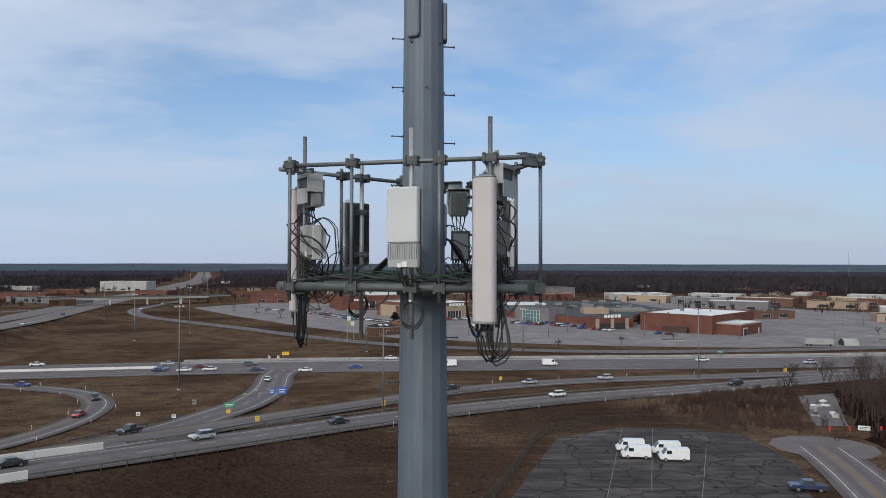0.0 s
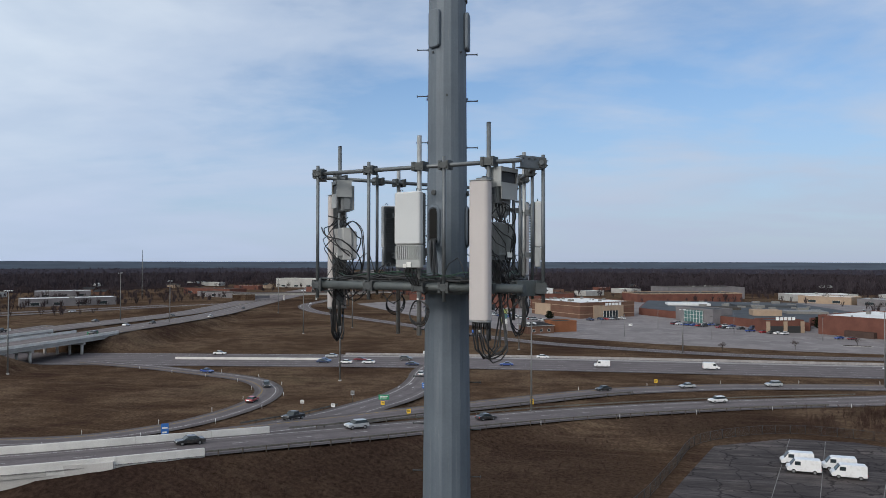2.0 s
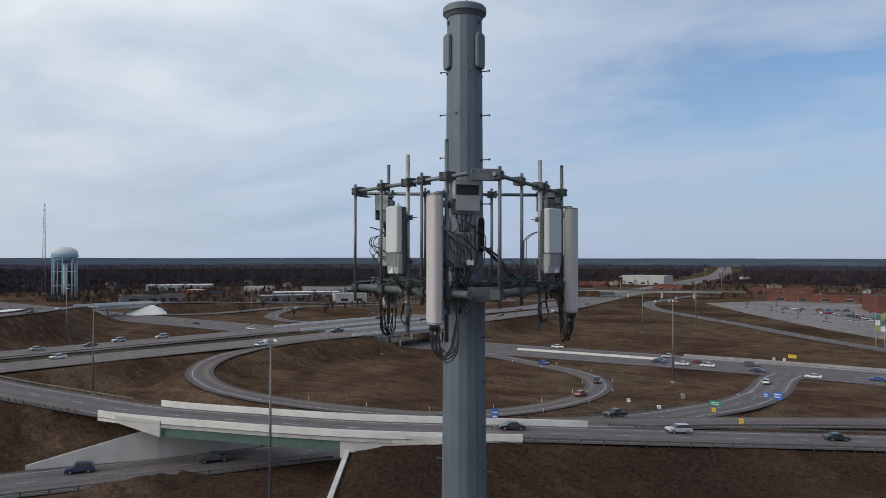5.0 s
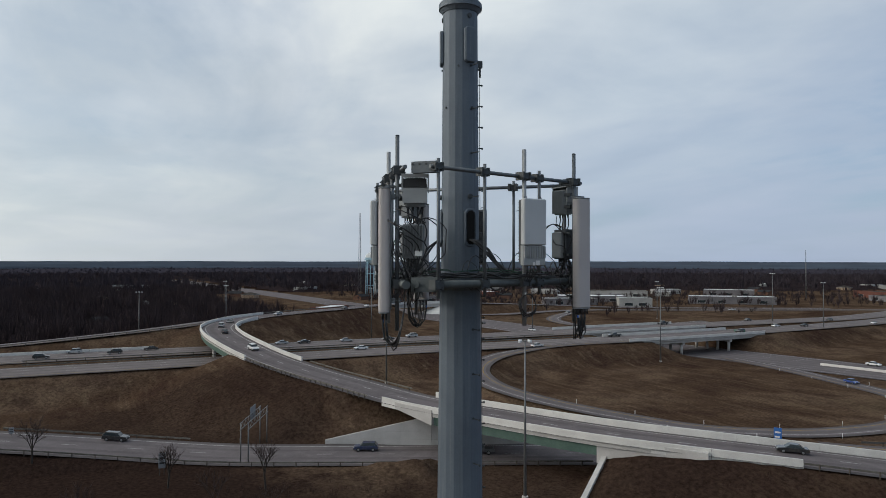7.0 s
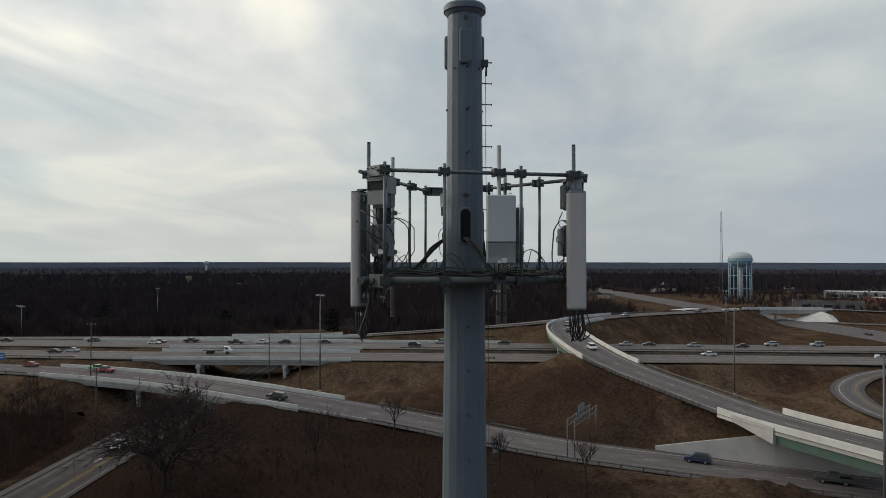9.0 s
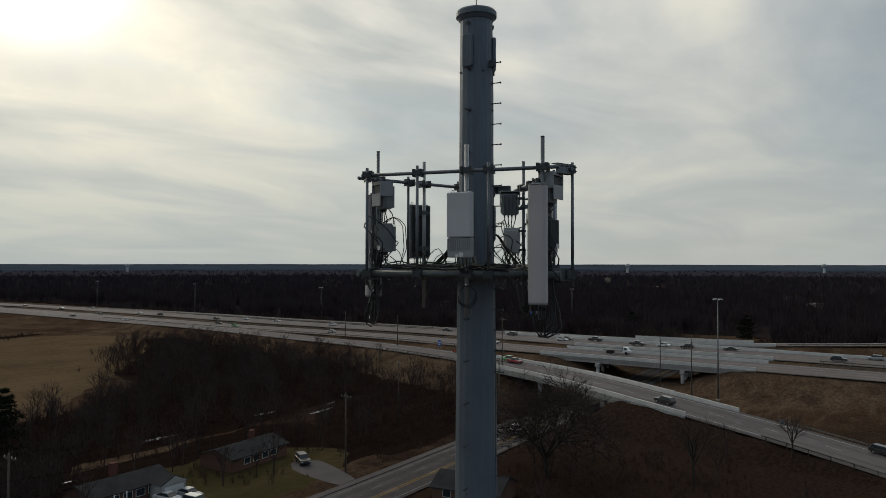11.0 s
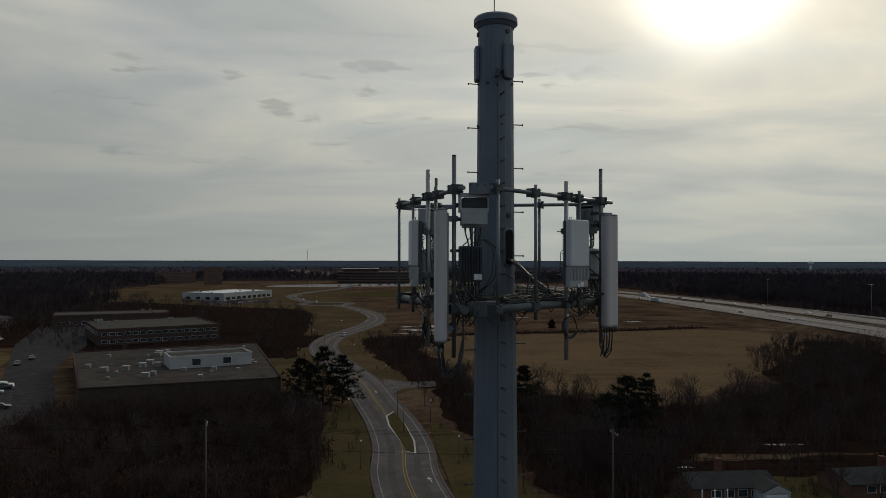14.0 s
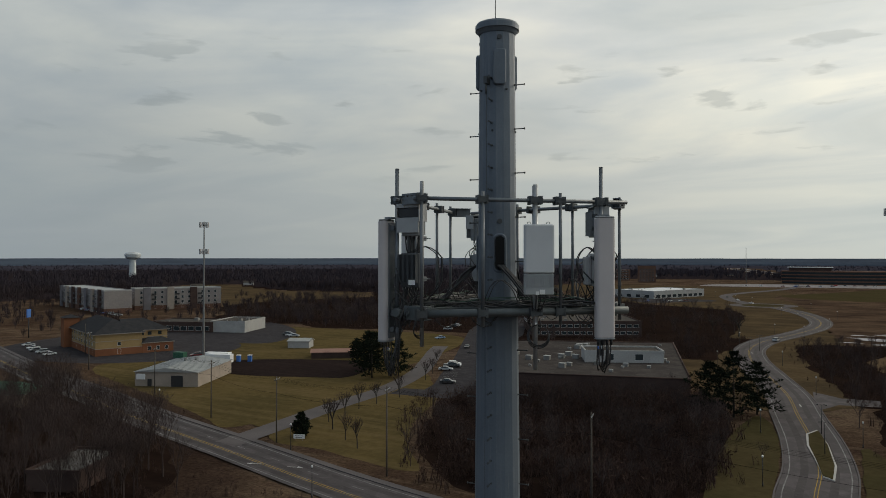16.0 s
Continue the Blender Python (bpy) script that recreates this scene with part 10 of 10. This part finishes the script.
def ring(n, r0, r1, power):
    u = nr.rand(n)
    r = r0 + (r1 - r0) * u ** power
    a = nr.rand(n) * 2 * math.pi
    return r * np.cos(a), r * np.sin(a)


for name, n, r0, r1, power, lo, hi in (("woods_edge", 27000, 300, 850, 0.8, 0.8, 1.55), ("woods_middle", 22000, 750, 1800, 0.95, 0.9, 1.7), ("woods_far", 9500, 1600, 2950, 1.0, 1.0, 1.55)):
    x, y = ring(n, r0, r1, power)
    keep = wooded(x, y)
    if name != "woods_edge":
        keep &= nr.rand(n) < 0.9
    pl = [(a, b, 0.0, nr.uniform(lo, hi), nr.uniform(0, 6.28), nr.randint(8)) for a, b in zip(x[keep], y[keep])]
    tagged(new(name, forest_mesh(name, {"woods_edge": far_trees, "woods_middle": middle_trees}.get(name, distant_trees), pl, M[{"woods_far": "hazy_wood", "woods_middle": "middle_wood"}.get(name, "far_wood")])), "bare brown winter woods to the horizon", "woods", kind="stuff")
# scattered trees among the far shops and houses
x, y = nr.uniform(-900, 800, 3600), nr.uniform(240, 1250, 3600)
keep = (np.hypot(x, y) > 330) & inside(x, y, CLEAR[0]) & ((y > 640) | (x < -330) | (x > 400) | ((x > 200) & (y > 500)))
pl = [(a, b, 0.0, nr.uniform(0.45, 0.95), nr.uniform(0, 6.28), nr.randint(8)) for a, b in zip(x[keep], y[keep]) if road_gap(a, b, 8)]
tagged(new("suburb_trees", forest_mesh("suburb_trees", middle_trees, pl, M["far_wood"])), "bare trees scattered among far shops", "woods", kind="stuff")
x, y = nr.uniform(-760, -330, 650), nr.uniform(230, 640, 650)
pl = [(a, b, 0.0, nr.uniform(0.45, 0.85), nr.uniform(0, 6.28), nr.randint(8)) for a, b in zip(x, y) if math.hypot(a, b) > 520 and road_gap(a, b, 8)]
tagged(new("suburb_trees", forest_mesh("suburb_trees_west", middle_trees, pl, M["far_wood"])), "bare trees behind the far shops", "woods", kind="stuff")
x, y = nr.uniform(180, 620, 700), nr.uniform(-480, -180, 700)
pl = [(a, b, 0.0, nr.uniform(0.5, 1.0), nr.uniform(0, 6.28), nr.randint(8)) for a, b in zip(x, y) if road_gap(a, b, 8) and not inside(a, b, [(180, -120), (320, -140), (330, -290), (150, -290)]) and math.hypot(a - 445, b + 330) > 70]
tagged(new("suburb_trees", forest_mesh("suburb_trees_south", far_trees, pl, M["far_wood"])), "bare trees scattered round the apartments", "woods", kind="stuff")
# the closed canopy of the woods behind their edges
na, nrad = 420, 90
rad = 330 * (4250 / 330) ** (np.arange(nrad) / (nrad - 1))
A, R_ = np.meshgrid(np.linspace(0, 2 * math.pi, na, endpoint=False), rad)
CX, CY = (R_ * np.cos(A)).ravel(), (R_ * np.sin(A)).ravel()
mask = wooded(CX, CY).reshape(nrad, na)
inner = mask & np.roll(mask, 1, 1) & np.roll(mask, -1, 1)
inner[1:] &= mask[:-1]
CZ = np.array([3.4 + 1.2 * noise.noise((a * 0.012, b * 0.012, 0)) + 1.2 * noise.noise((a * 0.06, b * 0.06, 4)) for a, b in zip(CX, CY)]).reshape(nrad, na)
CZ = np.where(inner, CZ + (R_ > 1700) * 3.5, -0.6)
g = Geo()
g.v = list(zip(CX.tolist(), CY.tolist(), CZ.ravel().tolist()))
g.f = [(j * na + i, j * na + (i + 1) % na, (j + 1) * na + (i + 1) % na, (j + 1) * na + i) for j in range(nrad - 1) for i in range(na) if mask[j, i] or mask[j + 1, i] or mask[j, (i + 1) % na] or mask[j + 1, (i + 1) % na]]
g.sm = [False] * len(g.f)
M["canopy"] = surface("bare_wood_canopy", (0.0290, 0.0228, 0.0255), (0.0215, 0.0170, 0.0190), rough=1.0, scale=0.02, fine=30, bump=0.8, space="World", third=(0.0378, 0.0281, 0.0284), gloss=0.0)
cells = g.f
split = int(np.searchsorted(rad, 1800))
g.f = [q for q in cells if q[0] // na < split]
tagged(part("woods_canopy", g, M["canopy"]), "closed brown canopy of winter woods", "woods", kind="stuff")
# canopy past 1800 m carries the blue of distance haze in its colour
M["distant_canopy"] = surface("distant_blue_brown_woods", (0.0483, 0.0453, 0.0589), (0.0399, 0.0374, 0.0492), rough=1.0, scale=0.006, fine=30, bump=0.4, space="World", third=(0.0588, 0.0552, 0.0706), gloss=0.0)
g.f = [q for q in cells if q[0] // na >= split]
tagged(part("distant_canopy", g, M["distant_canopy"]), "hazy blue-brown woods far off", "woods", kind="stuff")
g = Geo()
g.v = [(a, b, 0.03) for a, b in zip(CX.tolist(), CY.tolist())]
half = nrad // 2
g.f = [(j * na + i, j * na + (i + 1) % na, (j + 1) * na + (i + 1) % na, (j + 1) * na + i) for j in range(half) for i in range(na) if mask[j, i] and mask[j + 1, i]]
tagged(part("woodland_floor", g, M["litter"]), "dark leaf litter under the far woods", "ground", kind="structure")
# low hills at the edge of sight, haze painted into their blue colour
g = Geo()
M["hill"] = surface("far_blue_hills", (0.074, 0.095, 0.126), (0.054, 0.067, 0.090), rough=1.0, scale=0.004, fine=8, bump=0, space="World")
k = 360
RISE = ((2880, 2), (2888, 13), (3290, 12), (3298, 19), (3880, 18), (3888, 25), (4300, 24), (4310, 31))
for rr, zz in RISE:
    for i in range(k):
        a = 2 * math.pi * i / k
        z = zz + 3.0 * noise.noise((math.cos(a) * 5, math.sin(a) * 5, rr * 0.01)) + 1.2 * noise.noise((math.cos(a) * 30, math.sin(a) * 30, rr * 0.02))
        g.v.append((rr * math.cos(a), rr * math.sin(a), z))
g.f = [(j * k + i, j * k + (i + 1) % k, (j + 1) * k + (i + 1) % k, (j + 1) * k + i) for j in range(len(RISE) - 1) for i in range(k)]
g.sm = [True] * len(g.f)
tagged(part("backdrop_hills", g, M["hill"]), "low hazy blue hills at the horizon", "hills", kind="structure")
# houses in the far woods
rn = random.Random(31)
hs = [block("far_house", "small pale house among bare trees", 0, 0, 0, 13, 9, 4.5, w_, r_, "house", "far houses", roof_kind="gable", rise=2.6) for w_, r_ in (("white_wall", "roof_grey"), ("beige", "roof_dark"), ("white_wall", "roof_metal"))]
spots = [(-575, 46), (-640, 20), (-600, -60), (-720, -90), (-560, 60), (-800, 40), (-900, -40), (-420, 880), (-330, 1150), (150, 930), (60, 960), (300, 980), (420, 930), (-700, -420), (-620, -640), (620, 880), (700, 700), (-1000, 300), (-880, 420), (-860, 520), (520, -700), (640, -560), (460, -820), (300, -1320), (380, -1400), (180, -1400), (500, -1180), (-300, -1500), (-700, 700), (-640, 830), (820, 560)]
for i, (x, y) in enumerate(spots):
    if i < 3:
        hs[i].matrix_basis = pose(x, y, 0, 0, 0, rn.uniform(0, 180))
    else:
        copy_thing(hs[i % 3], pose(x, y, 0, 0, 0, rn.uniform(0, 180)))
# low houses and shops scattered through the suburbs
rn = random.Random(52)
KITS = [block("suburb_house", lab, 0, 0, 0, w_, d_, h_, wall, roof, "house", "suburb houses", roof_kind=rk, rise=2.2) for lab, w_, d_, h_, wall, roof, rk in (
    ("pale house with a grey gabled roof among bare trees", 13, 9, 3.6, "white_wall", "roof_grey", "gable"), ("brick house with a dark gabled roof among bare trees", 15, 9, 3.2, "brick_brown", "roof_dark", "gable"),
    ("low white shop with a pale flat roof", 30, 16, 4.6, "white_wall", "roof_white", "flat"), ("low grey shop with a flat roof", 24, 14, 4.2, "grey_wall", "roof_metal", "flat"),
    ("tan house with a grey hipped roof", 14, 11, 3.4, "beige", "roof_grey", "hip"), ("low brick shop with a pale flat roof", 34, 14, 4.4, "brick", "roof_white", "flat"))]
placed = []
for x0, x1, y0, y1, count in ((-900, -460, 130, 640, 16), (-640, -330, 640, 1000, 7), (-240, 160, 760, 1050, 9), (180, 760, 500, 980, 18), (-1000, -420, -420, 60, 9), (330, 720, -980, -640, 6)):
    made = 0
    for k in range(count * 12):
        x, y = rn.uniform(x0, x1), rn.uniform(y0, y1)
        if made >= count:
            break
        if any(math.hypot(x - a, y - b) < 34 for a, b in placed) or not road_gap(x, y, 26) or any(math.hypot(x - f[0], y - f[1]) < f[3] * 0.5 + 24 for f in FAR) or inside(x, y, CLEAR_LOT):
            continue
        placed.append((x, y))
        made += 1
        kit = rn.randrange(6)
        m = pose(x, y, 0, 0, 0, rn.choice((0, 45, 90, 130)) + rn.uniform(-8, 8))
        if KITS[kit].matrix_basis.translation.length < 1:
            KITS[kit].matrix_basis = m
        else:
            copy_thing(KITS[kit], m)
# tall lamps over the shopping centre's car park
lot_lamp = thing("car_park_lamp", pose(-90, 455, 0), "slim grey twin-head lamp in the car park", "lamp", "car park lamps")
part("pole", Geo().cyl((0, 0, -0.2), (0, 0, 11), 0.12, 0.08, 8), M["mast"], lot_lamp)
for sx in (-1, 1):
    part("head", Geo().rbox((0.55 * sx, 0, 11), (0.8, 0.4, 0.2), 0.06), M["dark_metal"], lot_lamp)
for x, y in ((-120, 500), (-60, 425), (-30, 400), (10, 420), (40, 395), (75, 372), (60, 345), (110, 350), (20, 350), (150, 330), (205, 345), (230, 380), (-150, 560), (-85, 540), (215, 430), (260, 410)):
    copy_thing(lot_lamp, pose(x, y, 0, 0, 0, (x * 7 + y) % 90))
for i, (x, y) in enumerate(((-128, 520), (-118, 508), (-100, 470), (-80, 448), (-150, 540), (-70, 470), (-140, 580), (-95, 500), (-20, 372), (118, 330), (232, 352), (246, 362), (268, 386), (224, 330))):
    single_tree(x, y, 4.2 + i % 3, 0.7, "small bare tree in a car park bed", 90 + i, (4, 3, 3, 3))
    bed = thing("planting_bed", pose(x, y, 0, 0, 0, -48 if x < 0 else -10), "kerbed bed of dark mulch in the car park", "planting bed", "car park beds")
    part("kerb", Geo().prism([(-5.2, -1.3), (5.2, -1.3), (6.0, 0), (5.2, 1.3), (-5.2, 1.3), (-6.0, 0)], -0.1, 0.17), M["deck"], bed)
    part("mulch", Geo().prism([(-5.0, -1.1), (5.0, -1.1), (5.75, 0), (5.0, 1.1), (-5.0, 1.1), (-5.75, 0)], 0.16, 0.22), M["mulch"], bed)
